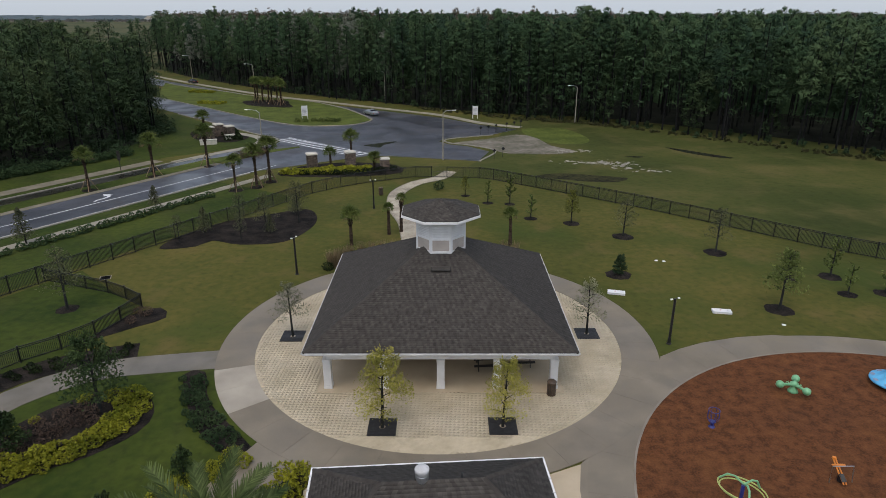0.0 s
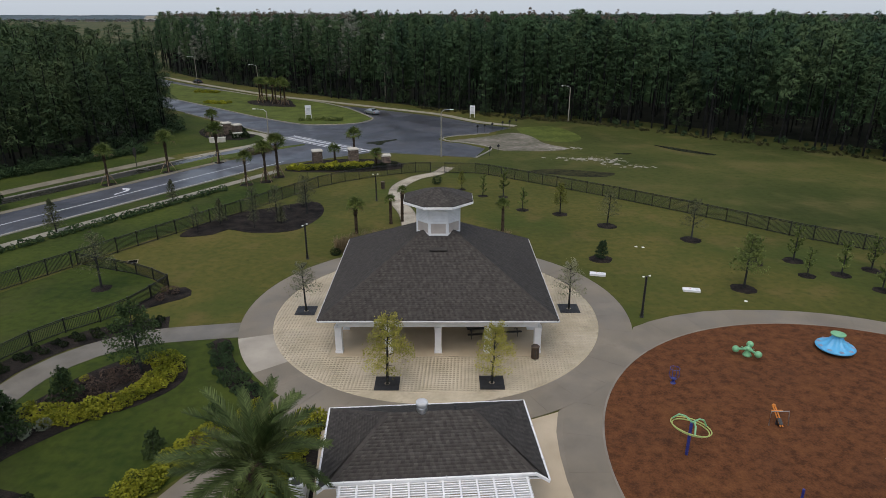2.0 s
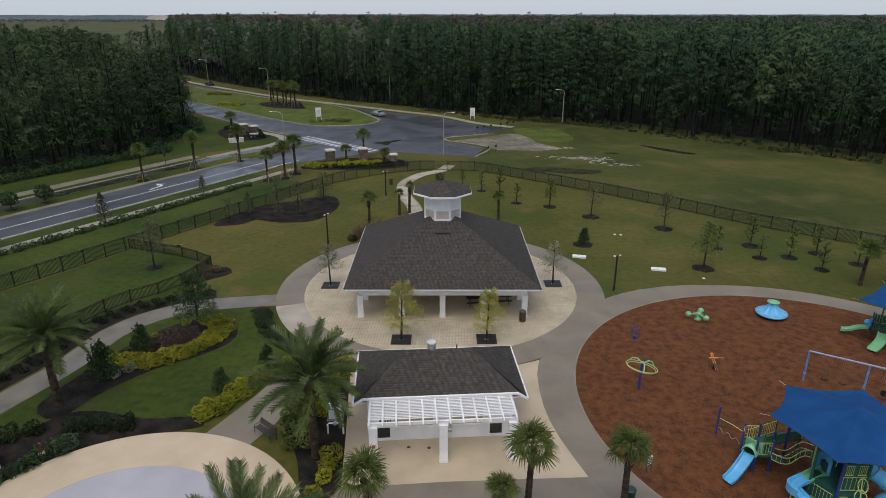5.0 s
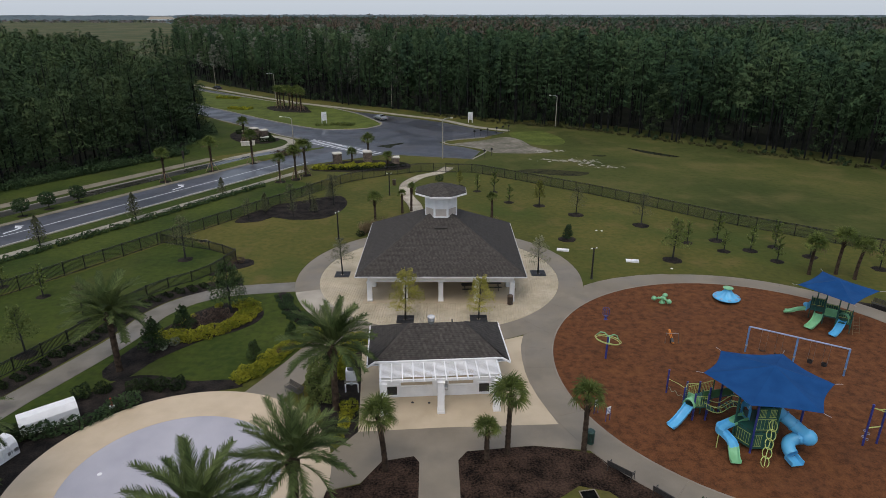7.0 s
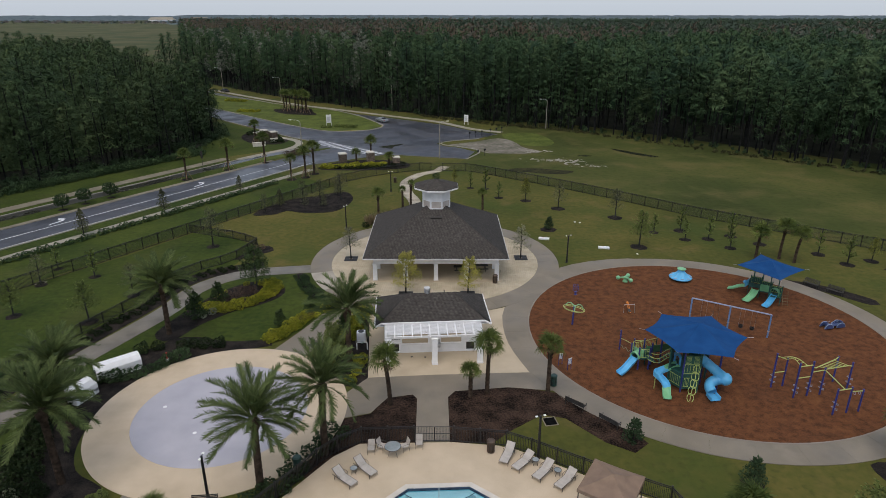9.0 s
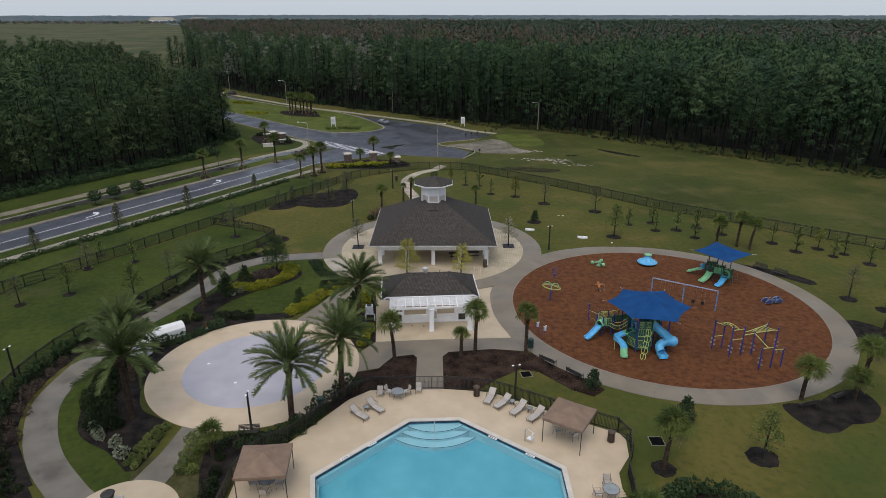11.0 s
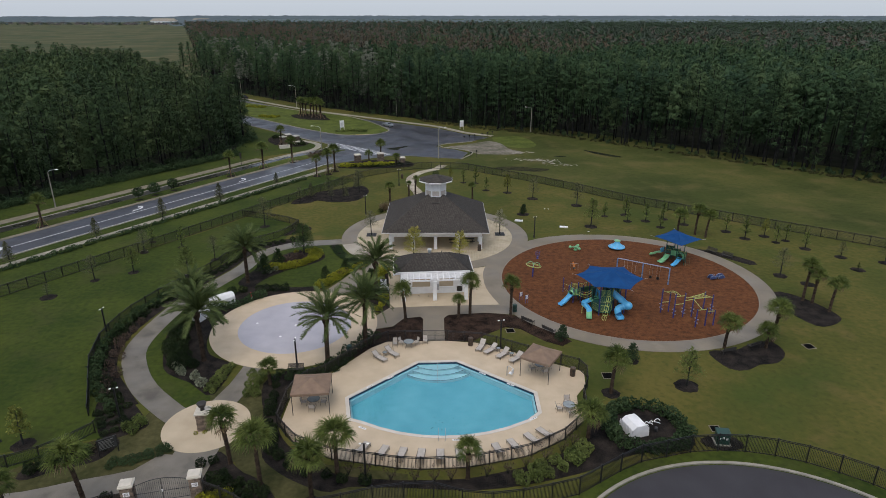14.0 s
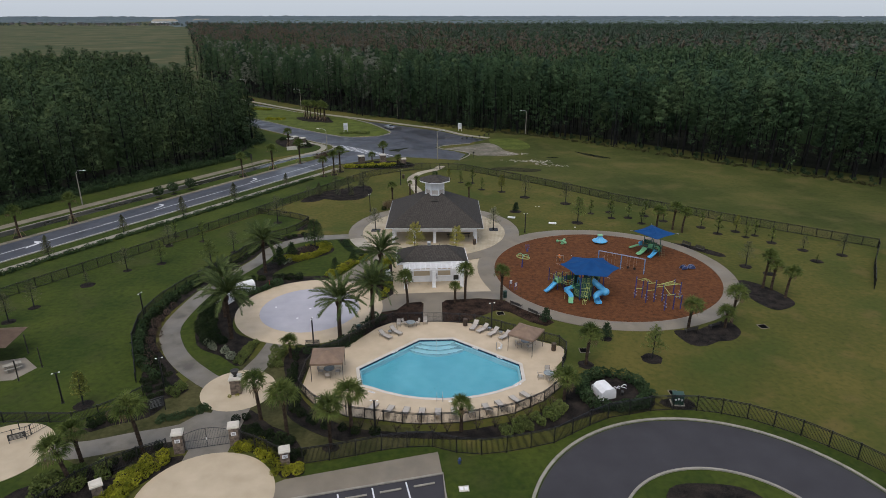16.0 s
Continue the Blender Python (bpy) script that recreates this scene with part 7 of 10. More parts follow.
    part("tube_flange", tube(B(), [p - d * 0.04, p + d * 0.04], 0.47, 16), "skyblue", ps)
part("slide_elbow", lathe(B(), [(0.55 * math.sin(math.pi * k / 10) + 0.01, -0.55 * math.cos(math.pi * k / 10)) for k in range(11)], 18, (2.1, -2.7, 1.45)), "skyblue", ps, "round blue slide elbow", True)
part("elbow_flange", tube(B(), [(1.62, -2.62, 1.42), (1.54, -2.6, 1.38)], 0.5, 16), "skyblue", ps)
cv = smooth_line([(1.95, -2.65, 1.4), (1.4, -2.5, 1.2), (0.95, -2.6, 1.0), (0.78, -2.95, 0.78), (0.85, -3.35, 0.58)], 0.15)
part("tube_slide", tube(B(), cv, 0.43, 14, False), "skyblue", ps, "light blue curled tube", True)
chute(ps, [(0.85, -3.2, 0.26), (0.92, -3.6, 0.19), (0.98, -3.98, 0.18)], 0.8, "skyblue", "blue slide exit", 0.3)
part("slide_frame", box(B(), -0.45, -0.04, 0, 0.45, 0.04, 1.1, 0.03, Matrix.Translation((0.25, -1.32, 2.2)) @ pose(0, 0, 0, 0, 0, 53)), "skyblue", ps)

# toddler playset
tp = thing("toddler_playset", 37.3, 30.1, G, "small playset with green and blue slides under blue shade", "playset")
rc = [(-3.4, 0.7), (0.9, 4.0), (3.5, -0.8), (-0.7, -3.7)]
sail(tp, rc, (0.05, 0.05), 3.75, 4.5)
for x, y in ((-1.3, 0.5), (0.5, 1.8), (1.2, -0.4), (-0.4, -1.5)):
    post(tp, x, y, 3.72, "teal", 0.06)
m30 = pose(0, 0, 0, 0, 0, -33)
for cx, cy, z in ((-1.2, 0.9, 0.9), (0.0, 0.0, 0.9), (1.1, -0.8, 0.9)):
    part("deck", box(B(), cx - 0.6, cy - 0.6, z - 0.06, cx + 0.6, cy + 0.6, z, 0, m30), "teal", tp)
    a, b = m30 @ Vector((cx - 0.58, cy - 0.58, 0)), m30 @ Vector((cx + 0.58, cy - 0.58, 0))
    if cx == 0.0:
        grille(tp, a.xy, b.xy, 1.0, 1.7, "palegreen", 7, "palegreen")
    for p in (a, b, m30 @ Vector((cx - 0.58, cy + 0.58, 0)), m30 @ Vector((cx + 0.58, cy + 0.58, 0))):
        post(tp, p.x, p.y, 1.9, "teal", 0.045)
    c, d = m30 @ Vector((cx - 0.58, cy + 0.58, 0)), m30 @ Vector((cx + 0.58, cy + 0.58, 0))
    grille(tp, c.xy, d.xy, 1.0, 1.7, "lime", 6, "teal")
chute(tp, [(-1.1, 0.1, 0.95), (-1.7, -0.6, 0.6), (-2.3, -1.0, 0.28), (-2.8, -1.35, 0.2)], 0.7, "palegreen", "pale green wide slide")
chute(tp, [(-1.6, 1.2, 0.95), (-2.2, 1.6, 0.7), (-2.8, 1.9, 0.35), (-3.2, 2.2, 0.2)], 0.5, "palegreen", "curved green slide")
mp = pose(-1.62, 1.12, 0, 0, 0, 40)
panel = part("side_panel", box(B(), -0.5, -0.03, 0.95, 0.45, 0.03, 1.75, 0.02, mp), "skyblue", tp, "light blue end panel")
part("bubble", lathe(B(), [(0.02, 0.22), (0.2, 0.17), (0.31, 0.0), (0.2, -0.17), (0.02, -0.22)], 16, (-1.72, 1.3, 1.38)), "skyblue", panel, "light blue bubble", True)
chute(tp, [(0.3, -1.4, 0.95), (-0.3, -2.0, 0.6), (-0.9, -2.5, 0.28), (-1.35, -2.8, 0.2)], 0.6, "skyblue", "light blue slide")
bm = B()
hood = [(-0.46, 0.0), (-0.46, 0.45)] + [(-0.46 * math.cos(math.pi * k / 8), 0.45 + 0.4 * math.sin(math.pi * k / 8)) for k in range(1, 8)] + [(0.46, 0.45), (0.46, 0.0)]
d, w = Vector((-0.707, -0.707, 0)), Vector((0.707, -0.707, 0))
rows = [[bm.verts.new(Vector((0.42, -1.28, 0.93)) + d * u + w * a + Vector((0, 0, b))) for a, b in hood] for u in (0.0, 0.6)]
for k in range(len(hood) - 1):
    bm.faces.new((rows[0][k], rows[0][k + 1], rows[1][k + 1], rows[1][k]))
bmesh.ops.solidify(bm, geom=bm.faces[:], thickness=0.05)
part("slide_hood", bm, "palegreen", tp, "pale green arched slide hood")
for s in (-0.3, 0.3):
    part("ladder_rail", tube(B(), [(1.2 + s, -2.3, 0), (1.35 + s, -1.6, 1.5)], 0.022, 6), "straw", tp)
for k in range(4):
    part("rung", tube(B(), [(0.95 + 0.03 * k, -2.2 + 0.14 * k, 0.2 + 0.28 * k), (1.55 + 0.03 * k, -2.2 + 0.14 * k, 0.2 + 0.28 * k)], 0.018, 6), "straw", tp)

# swing frame
SWA, SWB, SWZ = Vector((26.75, 24.65, 0)), Vector((33.1, 20.75, 0)), 2.5
sw = thing("swing_set", 0, 0, G, "pale blue steel swing frame with two bucket seats", "swing set")
part("top_beam", tube(B(), [SWA + Vector((0, 0, SWZ)), SWB + Vector((0, 0, SWZ))], 0.07, 10), "bluesteel", sw)
for u in (0.0, 0.5, 1.0):
    p = SWA.lerp(SWB, u)
    leg = part("leg", tube(B(), [p, p + Vector((0, 0, SWZ))], 0.08, 10), "swingblue", sw, "blue steel post")
    part("collar", tube(B(), [p + Vector((0, 0, 0.62)), p + Vector((0, 0, 0.74))], 0.1, 10), "steel", leg)
for u in (0.66, 0.8):
    p = SWA.lerp(SWB, u)
    seat = part("swing_seat", lathe(B(), [(0.12, 0.42), (0.2, 0.48), (0.21, 0.72), (0.18, 0.72), (0.17, 0.5)], 12, p), "rubber", sw, "black bucket swing seat")
    for s in (-0.2, 0.2):
        q = p + (SWB - SWA).normalized() * s
        part("chain", tube(B(), [q + Vector((0, 0, 0.7)), q + Vector((0, 0, SWZ))], 0.012, 5), "steel", seat)
for u in (0.17, 0.33):
    p = SWA.lerp(SWB, u)
    d = (SWB - SWA).normalized() * 0.25
    seat = part("swing_seat", tube(B(), [p - d + Vector((0, 0, 0.55)), p + Vector((0, 0, 0.47)), p + d + Vector((0, 0, 0.55))], 0.05, 6), "rubber", sw, "black belt swing seat")
    for s in (-1, 1):
        part("chain", tube(B(), [p + d * s + Vector((0, 0, 0.55)), p + d * s + Vector((0, 0, SWZ))], 0.012, 5), "steel", seat)

# climbing bars
cb = thing("climbing_bars", 0, 0, G, "blue-posted fitness climber with lime overhead bars", "climber")
posts = [(29.1, 11.9), (30.2, 12.1), (30.2, 10.3), (31.5, 10.6), (32.7, 10.8), (35.0, 12.8), (35.5, 11.6), (32.1, 7.9), (33.4, 8.2), (34.5, 8.4)]
heights = (3.3, 2.75, 3.3, 3.3, 2.55, 2.5, 2.6, 2.4, 2.4, 2.05)
for (x, y), h in zip(posts, heights):
    post(cb, x, y, h, "navy", 0.075)
    part("post_cap", lathe(B(), [(0.085, h), (0.085, h + 0.04), (0.04, h + 0.06)], 10, (x, y, 0)), "navy", cb)


def P3(i, z):
    return Vector((*posts[i], z))


def bar(name, pts, r=0.042):
    part(name, tube(B(), pts, r, 7), "lime", cb)


for i, j, z0, z1 in ((0, 1, 3.1, 2.6), (2, 3, 3.0, 3.0), (0, 1, 1.45, 1.45), (2, 3, 1.9, 1.9), (3, 4, 2.3, 2.4), (7, 8, 2.3, 2.3), (8, 9, 2.0, 1.95)):
    bar("crossbar", [P3(i, z0), P3(j, z1)])
# arched ladder between the first two pairs of posts
A0, A1 = P3(0, 3.1).lerp(P3(1, 2.6), 0.45), P3(0, 3.1).lerp(P3(1, 2.6), 0.95)
B0, B1 = P3(2, 3.0).lerp(P3(3, 3.0), 0.55), P3(2, 3.0).lerp(P3(3, 3.0), 0.05)
for a, b in ((A0, B0), (A1, B1)):
    bar("arched_rail", [a.lerp(b, k / 8) + Vector((0, 0, 0.38 * math.sin(math.pi * k / 8))) for k in range(9)], 0.034)
for k in range(5):
    u = (k + 1) / 6
    lift = Vector((0, 0, 0.38 * math.sin(math.pi * u)))
    bar("rung", [A0.lerp(B0, u) + lift, A1.lerp(B1, u) + lift], 0.024)
# straight overhead ladder
L0, L1, R0, R1 = P3(3, 2.75), P3(5, 2.35), P3(4, 2.45), P3(6, 2.4)
bar("ladder_rail", [L0, L0.lerp(L1, 0.12) + Vector((0, 0, -0.15)), L0.lerp(L1, 0.92), L1 + Vector((0, 0, 0.1))])
bar("ladder_rail", [R0, R0.lerp(R1, 0.85), R1 + Vector((0, 0, -0.12))])
for k in range(7):
    u = 0.18 + 0.11 * k
    bar("rung", [L0.lerp(L1, u) + Vector((0, 0, -0.08)), R0.lerp(R1, u)], 0.026)
bar("balance_rail", [P3(4, 2.4), P3(7, 2.35).lerp(P3(8, 2.35), 0.45)])
for i in (0, 2, 3, 4, 6, 7):
    for k in range(4):
        z = 0.5 + 0.24 * k
        s_ = (-1) ** k
        part("foot_peg", tube(B(), [P3(i, z) + Vector((0.06 * s_, 0, 0)), P3(i, z) + Vector((0.2 * s_, -0.12, 0)), P3(i, z + 0.07) + Vector((0.26 * s_, -0.02, 0)), P3(i, z + 0.06) + Vector((0.07 * s_, 0.05, 0))], 0.022, 6), "bluesteel", cb)
for i in (8, 9):
    part("hand_ring", tube(B(), [P3(8, 1.95).lerp(P3(9, 1.9), 0.3 + 0.4 * (i - 8)) + Vector((0, 0.12 * math.cos(k * 0.63), -0.14 + 0.12 * math.sin(k * 0.63))) for k in range(11)], 0.016, 5, False), "bluesteel", cb)

# spinner with a tilted lime ring
sp = thing("ring_spinner", 14.15, 23.5, G, "tilted lime ring spinner on a blue pole", "spinner")
part("pole", tube(B(), [(0, 0, 0), (0.1, 0.2, 2.0)], 0.09, 10), "navy", sp)
mr = Matrix.Translation((0.12, 0.25, 1.75)) @ pose(0, 0, 0, -8, 10, 0)
for r, z in ((1.12, 0.0), (1.02, -0.1)):
    part("ring", tube(B(), [mr @ Vector((r * math.cos(k * math.pi / 14), r * math.sin(k * math.pi / 14), z)) for k in range(29)], 0.035, 6, False), "lime", sp)
for k in range(3):
    a = k * 2.1 + 0.3
    part("spoke", tube(B(), [mr @ Vector((1.1 * math.cos(a), 1.1 * math.sin(a), 0)), mr @ Vector((0.8 * math.cos(a), 0.8 * math.sin(a), 0.38)), mr @ Vector((0.45 * math.cos(a), 0.45 * math.sin(a), 0.45)), mr @ Vector((0, 0, 0.25))], 0.05, 6), "palegreen", sp)

# small rockers and seats
t = thing("spring_rider", 20.8, 26.3, G, "orange stand-up rider with steel handles", "rider")
for sx in (-0.07, 0.07):
    part("side_bar", tube(B(), [(sx, -0.45, 0.14), (sx * 1.1, 0.1, 0.45), (sx * 0.9, 0.75, 0.82)], 0.04, 7), "orange", t)
part("end_cap", lathe(B(), [(0.1, -0.06), (0.12, 0.0), (0.1, 0.06)], 10, (0, 0.78, 0.84)), "orange", t)
part("foot_plate", box(B(), -0.12, -0.3, 0.0, 0.12, 0.15, 0.04, 0.01, Matrix.Translation((0, -0.1, 0.36)) @ pose(0, 0, 0, 29)), "dark", t)
part("crossbar", box(B(), -0.35, -0.06, 0, 0.35, 0.06, 0.06, 0.015, Matrix.Translation((0.0, 0.35, 0.72))), "orange", t)
part("handle_frame", tube(B(), [(-0.6, -0.1, 0), (-0.55, 0.0, 0.95), (0.55, 0.0, 0.95), (0.6, -0.1, 0)], 0.03, 8), "steel", t)
part("spring", lathe(B(), [(0.14, 0.0), (0.14, 0.35)], 10), "black", t)
t = thing("three_seat_rocker", 22.7, 34.6, G, "pale green three-seat rocker", "rocker")
part("hub", lathe(B(), [(0.34, 0.0), (0.3, 0.1), (0.16, 0.3), (0.2, 0.5), (0.26, 0.62), (0.1, 0.72)], 14), "palegreen", t, "", True)
for k in range(3):
    a = radians(56 + 120 * k)
    c, s = math.cos(a), math.sin(a)
    part("arm", tube(B(), [(0, 0, 0.52), (0.4 * c, 0.4 * s, 0.52), (0.8 * c, 0.8 * s, 0.5)], [0.17, 0.09, 0.1], 10), "palegreen", t, "", True)
    part("seat", lathe(B(), [(0.25 * math.sin(math.pi * j / 8) + 0.01, -0.25 * math.cos(math.pi * j / 8)) for j in range(9)], 14, (0.88 * c, 0.88 * s, 0.5)), "palegreen", t, "", True)
    part("grip", tube(B(), [(0.42 * c - 0.16 * s, 0.42 * s + 0.16 * c, 0.6), (0.42 * c, 0.42 * s, 0.74), (0.42 * c + 0.16 * s, 0.42 * s - 0.16 * c, 0.6)], 0.025, 6), "palegreen", t)
t = thing("spinning_dome", 29.6, 35.3, G, "light blue spinning dish with a pale green top", "spinner")
bm = B()
rings = []
for r, z, f in ((0.9, 0.12, 0.0), (1.3, 0.24, 0.0), (1.36, 0.33, 0.0), (1.31, 0.4, 0.02), (1.12, 0.44, 0.07), (0.85, 0.56, 0.1), (0.6, 0.78, 0.1), (0.42, 1.02, 0.08), (0.34, 1.22, 0.04), (0.33, 1.32, 0.0)):
    rings.append([bm.verts.new((r * (1 + f * math.cos(9 * a)) * math.cos(a), r * (1 + f * math.cos(9 * a)) * math.sin(a), z)) for a in np.linspace(0, 2 * math.pi, 55)[:-1]])
for lo, hi in zip(rings, rings[1:]):
    for k in range(54):
        bm.faces.new((lo[k], lo[(k + 1) % 54], hi[(k + 1) % 54], hi[k]))
bm.faces.new(rings[-1])
part("dish", bm, "skyblue", t, "", True)
part("table", lathe(B(), [(0.3, 1.28), (0.5, 1.33), (0.52, 1.4), (0.44, 1.43), (0.01, 1.43)], 24), "palegreen", t, "pale green round top", True)
part("base", lathe(B(), [(0.6, 0.0), (0.85, 0.13)], 18), "navy", t)
for k in range(9):
    a = 2 * math.pi * (k + 0.5) / 9
    part("seat_hollow", lathe(B(), [(0.17, 0.0), (0.15, 0.02), (0.02, 0.01)], 12, (1.13 * math.cos(a), 1.13 * math.sin(a), 0.44)), "bluesteel", t, "shallow blue foot hollow")
t = thing("rocking_seesaw", 40.8, 22.8, G, "low blue rocking bench for two", "rocker", turn=12)
part("deck", box(B(), -0.8, -0.26, 0.3, 0.8, 0.26, 0.37, 0.03), "navyplastic", t)
for x in (-0.7, 0.7):
    part("seat_back", box(B(), x * 1.35 - 0.04, -0.25, 0.36, x * 1.35 + 0.04, 0.25, 0.72, 0.03), "navyplastic", t)
    for y in (-0.34, 0.34):
        half = arc(x, 0.12, 0.5, 0, 180, 12)
        bm = prism(B(), half, -0.03, 0.03)
        bmesh.ops.transform(bm, matrix=Matrix.Translation((0, y, 0)) @ pose(0, 0, 0, 90), verts=bm.verts)
        side_ = part("side_panel", bm, "navyplastic", t)
        part("pale_rim", tube(B(), [(px, y, pz_ + 0.02) for px, pz_ in half], 0.04, 6), "bluesteel", side_)
    part("handle", tube(B(), [(x * 0.55, -0.25, 0.4), (x * 0.55, -0.18, 0.72), (x * 0.55, 0.18, 0.72), (x * 0.55, 0.25, 0.4)], 0.025, 6), "bluesteel", t)
part("spring", lathe(B(), [(0.15, 0.0), (0.15, 0.3)], 10), "black", t)
t = thing("basket_seat", 15.95, 30.9, G, "purple-blue wire basket seat", "seat")
for k in range(8):
    a = 2 * math.pi * k / 8
    part("bar", tube(B(), [(0.18 * math.cos(a), 0.18 * math.sin(a), 0.35), (0.34 * math.cos(a), 0.34 * math.sin(a), 0.6), (0.32 * math.cos(a), 0.32 * math.sin(a), 1.15)], 0.016, 5), "navy", t)
part("rim", tube(B(), [(0.32 * math.cos(k * math.pi / 8), 0.32 * math.sin(k * math.pi / 8), 1.15) for k in range(17)], 0.02, 5, False), "navy", t)
part("base", lathe(B(), [(0.2, 0.0), (0.1, 0.1), (0.1, 0.35), (0.2, 0.37)], 10), "navy", t)
for x, y in ((12.15, 14.7), (11.5, 15.6)):
    t = thing("rules_sign", x, y, G, "small white playground sign on two blue posts", "sign", "playground signs", 30)
    for s in (-0.2, 0.2):
        part("post", tube(B(), [(s, 0, 0), (s, 0, 1.15)], 0.03, 6), "navy", t)
    p = part("board", box(B(), -0.22, -0.02, 0.6, 0.22, 0.02, 1.2, 0.01), "white", t)
    for k in range(4):
        part("text_bar", box(B(), -0.16, -0.026, 0.68 + 0.12 * k, 0.16, -0.0215, 0.72 + 0.12 * k), "navy", p)

# ---- fences, lamps, piers and small fixtures ----


def fence(line, h, label, spacing=2.4, pickets=0.115, name="fence"):
    """A black picket fence along a plan line: each post, two rails a panel, and its thin pickets."""
    t = thing(name, 0, 0, 0, label, "fence")
    L = [0.0]
    for a, b in zip(line, line[1:]):
        L.append(L[-1] + math.dist(a, b))

    def at(u):
        return Vector((float(np.interp(u, L, [p[0] for p in line])), float(np.interp(u, L, [p[1] for p in line]))))

    n = max(1, round(L[-1] / spacing))
    post_mesh = None
    rails = {}
    V, Q = [], []
    for i in range(n + 1):
        p = at(L[-1] * i / n)
        if post_mesh is None:
            bm = box(B(), -0.045, -0.045, 0, 0.045, 0.045, h + 0.06, 0.006)
            box(bm, -0.06, -0.06, h + 0.06, 0.06, 0.06, h + 0.09, 0.01)
            o = part("post", bm, "black", t)
            o.matrix_basis = pose(p.x, p.y, 0)
            post_mesh = o.data
        else:
            linked("post", post_mesh, t, pose(p.x, p.y, 0))
    for i in range(n):
        a, b = at(L[-1] * i / n), at(L[-1] * (i + 1) / n)
        d = b - a
        key = round(d.length, 2)
        turn = math.degrees(math.atan2(d.y, d.x))
        for z in (0.14, h - 0.16, h - 0.02):
            if key not in rails:
                rails[key] = part("rail", box(B(), 0.045, -0.02, -0.028, key - 0.045, 0.02, 0.028), "black", t)
                rails[key].matrix_basis = pose(a.x, a.y, z, 0, 0, turn)
            else:
                linked("rail", rails[key].data, t, pose(a.x, a.y, z, 0, 0, turn))
        k = max(2, int(d.length / pickets))
        e = d.normalized()
        w = Vector((-e.y, e.x)) * 0.0125
        for j in range(1, k):
            c = a + d * (j / k)
            s = e * 0.0125
            q = len(V)
            for o_ in (-s - w, s - w, s + w, -s + w):
                V += [(c.x + o_.x, c.y + o_.y, 0.05), (c.x + o_.x, c.y + o_.y, h)]
            Q += [(q, q + 2, q + 3, q + 1), (q + 2, q + 4, q + 5, q + 3), (q + 4, q + 6, q + 7, q + 5), (q + 6, q, q + 1, q + 7)]
    if V:
        tagged(linked("picket_infill", np_mesh("picket_infill", V, Q, ["black"]), t), "thin black pickets", kind="stuff")
    return t


fence([along(60.5, -85), along(59.5, -30), along(58.4, 10), along(58.4, 61), (-14.6, 85.3), (-9.9, 88.6), (-3.9, 91.4), (-1.7, 91.2)], 1.7, "black metal picket fence along the boulevard side")
fence([(0.6, 91.0), (6.2, 90.6), (15.3, 83.4), (24.3, 76.0), (31.5, 69.3), (40.3, 60.6), (58.9, 46.4), (74.3, 35.2), (78.2, 32.4), (71.8, 24.0), (66, 15)], 1.7, "long black picket fence between lawn and open field")
fence([(-11.7, -23.6), (-7.8, -22.7), (-3.9, -21.5), (-0.3, -21.0), (3.6, -22.5), (7.7, -21.9), (11.8, -20.7), (15.1, -18.5), (17.5, -16.9), (22.8, -15.5), (26.6, -15.2), (31.3, -16.3), (35.7, -19), (39.2, -22.4), (42.6, -27)], 1.85,
      "tall black picket fence above the turning circle")
fence([(-36.6, 52.6), (-28.4, 49.5), (-25.1, 47.0), (-25.7, 44.4), (-26.8, 41), (-30.6, 37.4), (-32.6, 32.6), (-33.3, 28), (-35.0, 23.4), (-37.6, 17.0), (-39.3, 11), (-39.5, 5), (-37.8, -1), (-35, -6.4), (-33.2, -10)], 1.25, "low black fence along the curved path", 2.6)
fence([(-45.6, -17.4), (-40.6, -17.2), (-36.4, -17.4), (-33.4, -15.6), (-31.2, -12.6)], 1.25, "low black fence beside the side pad", 2.4)
fence([(-24.7, -22.1), (-28, -23.8), (-31, -26.8), (-33, -31)], 1.7, "black picket fence beside the entrance gate")
fence([(-18.1, -20.9), (-16, -21.8), (-13.9, -23.2)], 1.7, "short black picket fence beside the gate pier", 1.8)
fence([(1.5, 4.55), (5.8, 4.0), (11.8, 0.3), (16.45, -2.2), (16.0, -5.0), (14.8, -7.8), (15.0, -10.4), (11.9, -13.9), (8.4, -16.1), (2.9, -17.55), (-1.9, -17.8), (-8.9, -16.4), (-12.6, -14.4), (-14.65, -11.5), (-14.6, -7), (-13.8, -4.4), (-11.6, -3.0),
       (-9.4, 0.2), (-7.8, 2.9), (-5.8, 4.45), (-1.5, 4.6)], 1.4, "black picket fence round the pool deck", 2.0)


def picket_gate(t, x0, x1, h, arch=0.0, n=12, y=0.0):
    """One gate leaf between two x positions: frame, and each of its bars."""
    leaf = part("leaf", tube(B(), [(x0, y, 0.12), (x1, y, 0.12)], 0.025, 6), "black", t)
    part("middle_rail", tube(B(), [(x0, y, h * 0.55), (x1, y, h * 0.55)], 0.02, 6), "black", leaf)
    top = lambda u: h + arch * math.sin(math.pi * u / 2)
    s = 1 if x1 > x0 else -1
    part("top_rail", tube(B(), [(x0 + (x1 - x0) * k / 8, y, top(k / 8)) for k in range(9)], 0.025, 6), "black", leaf)
    for k in range(n + 1):
        u = k / n
        part("bar", tube(B(), [(x0 + (x1 - x0) * u, y, 0.08), (x0 + (x1 - x0) * u, y, top(u))], 0.022 if k in (0, n) else 0.011, 5), "black", leaf)


g = thing("pool_gate", 0.0, 4.55, 0.04, "closed black picket pool gate", "gate")
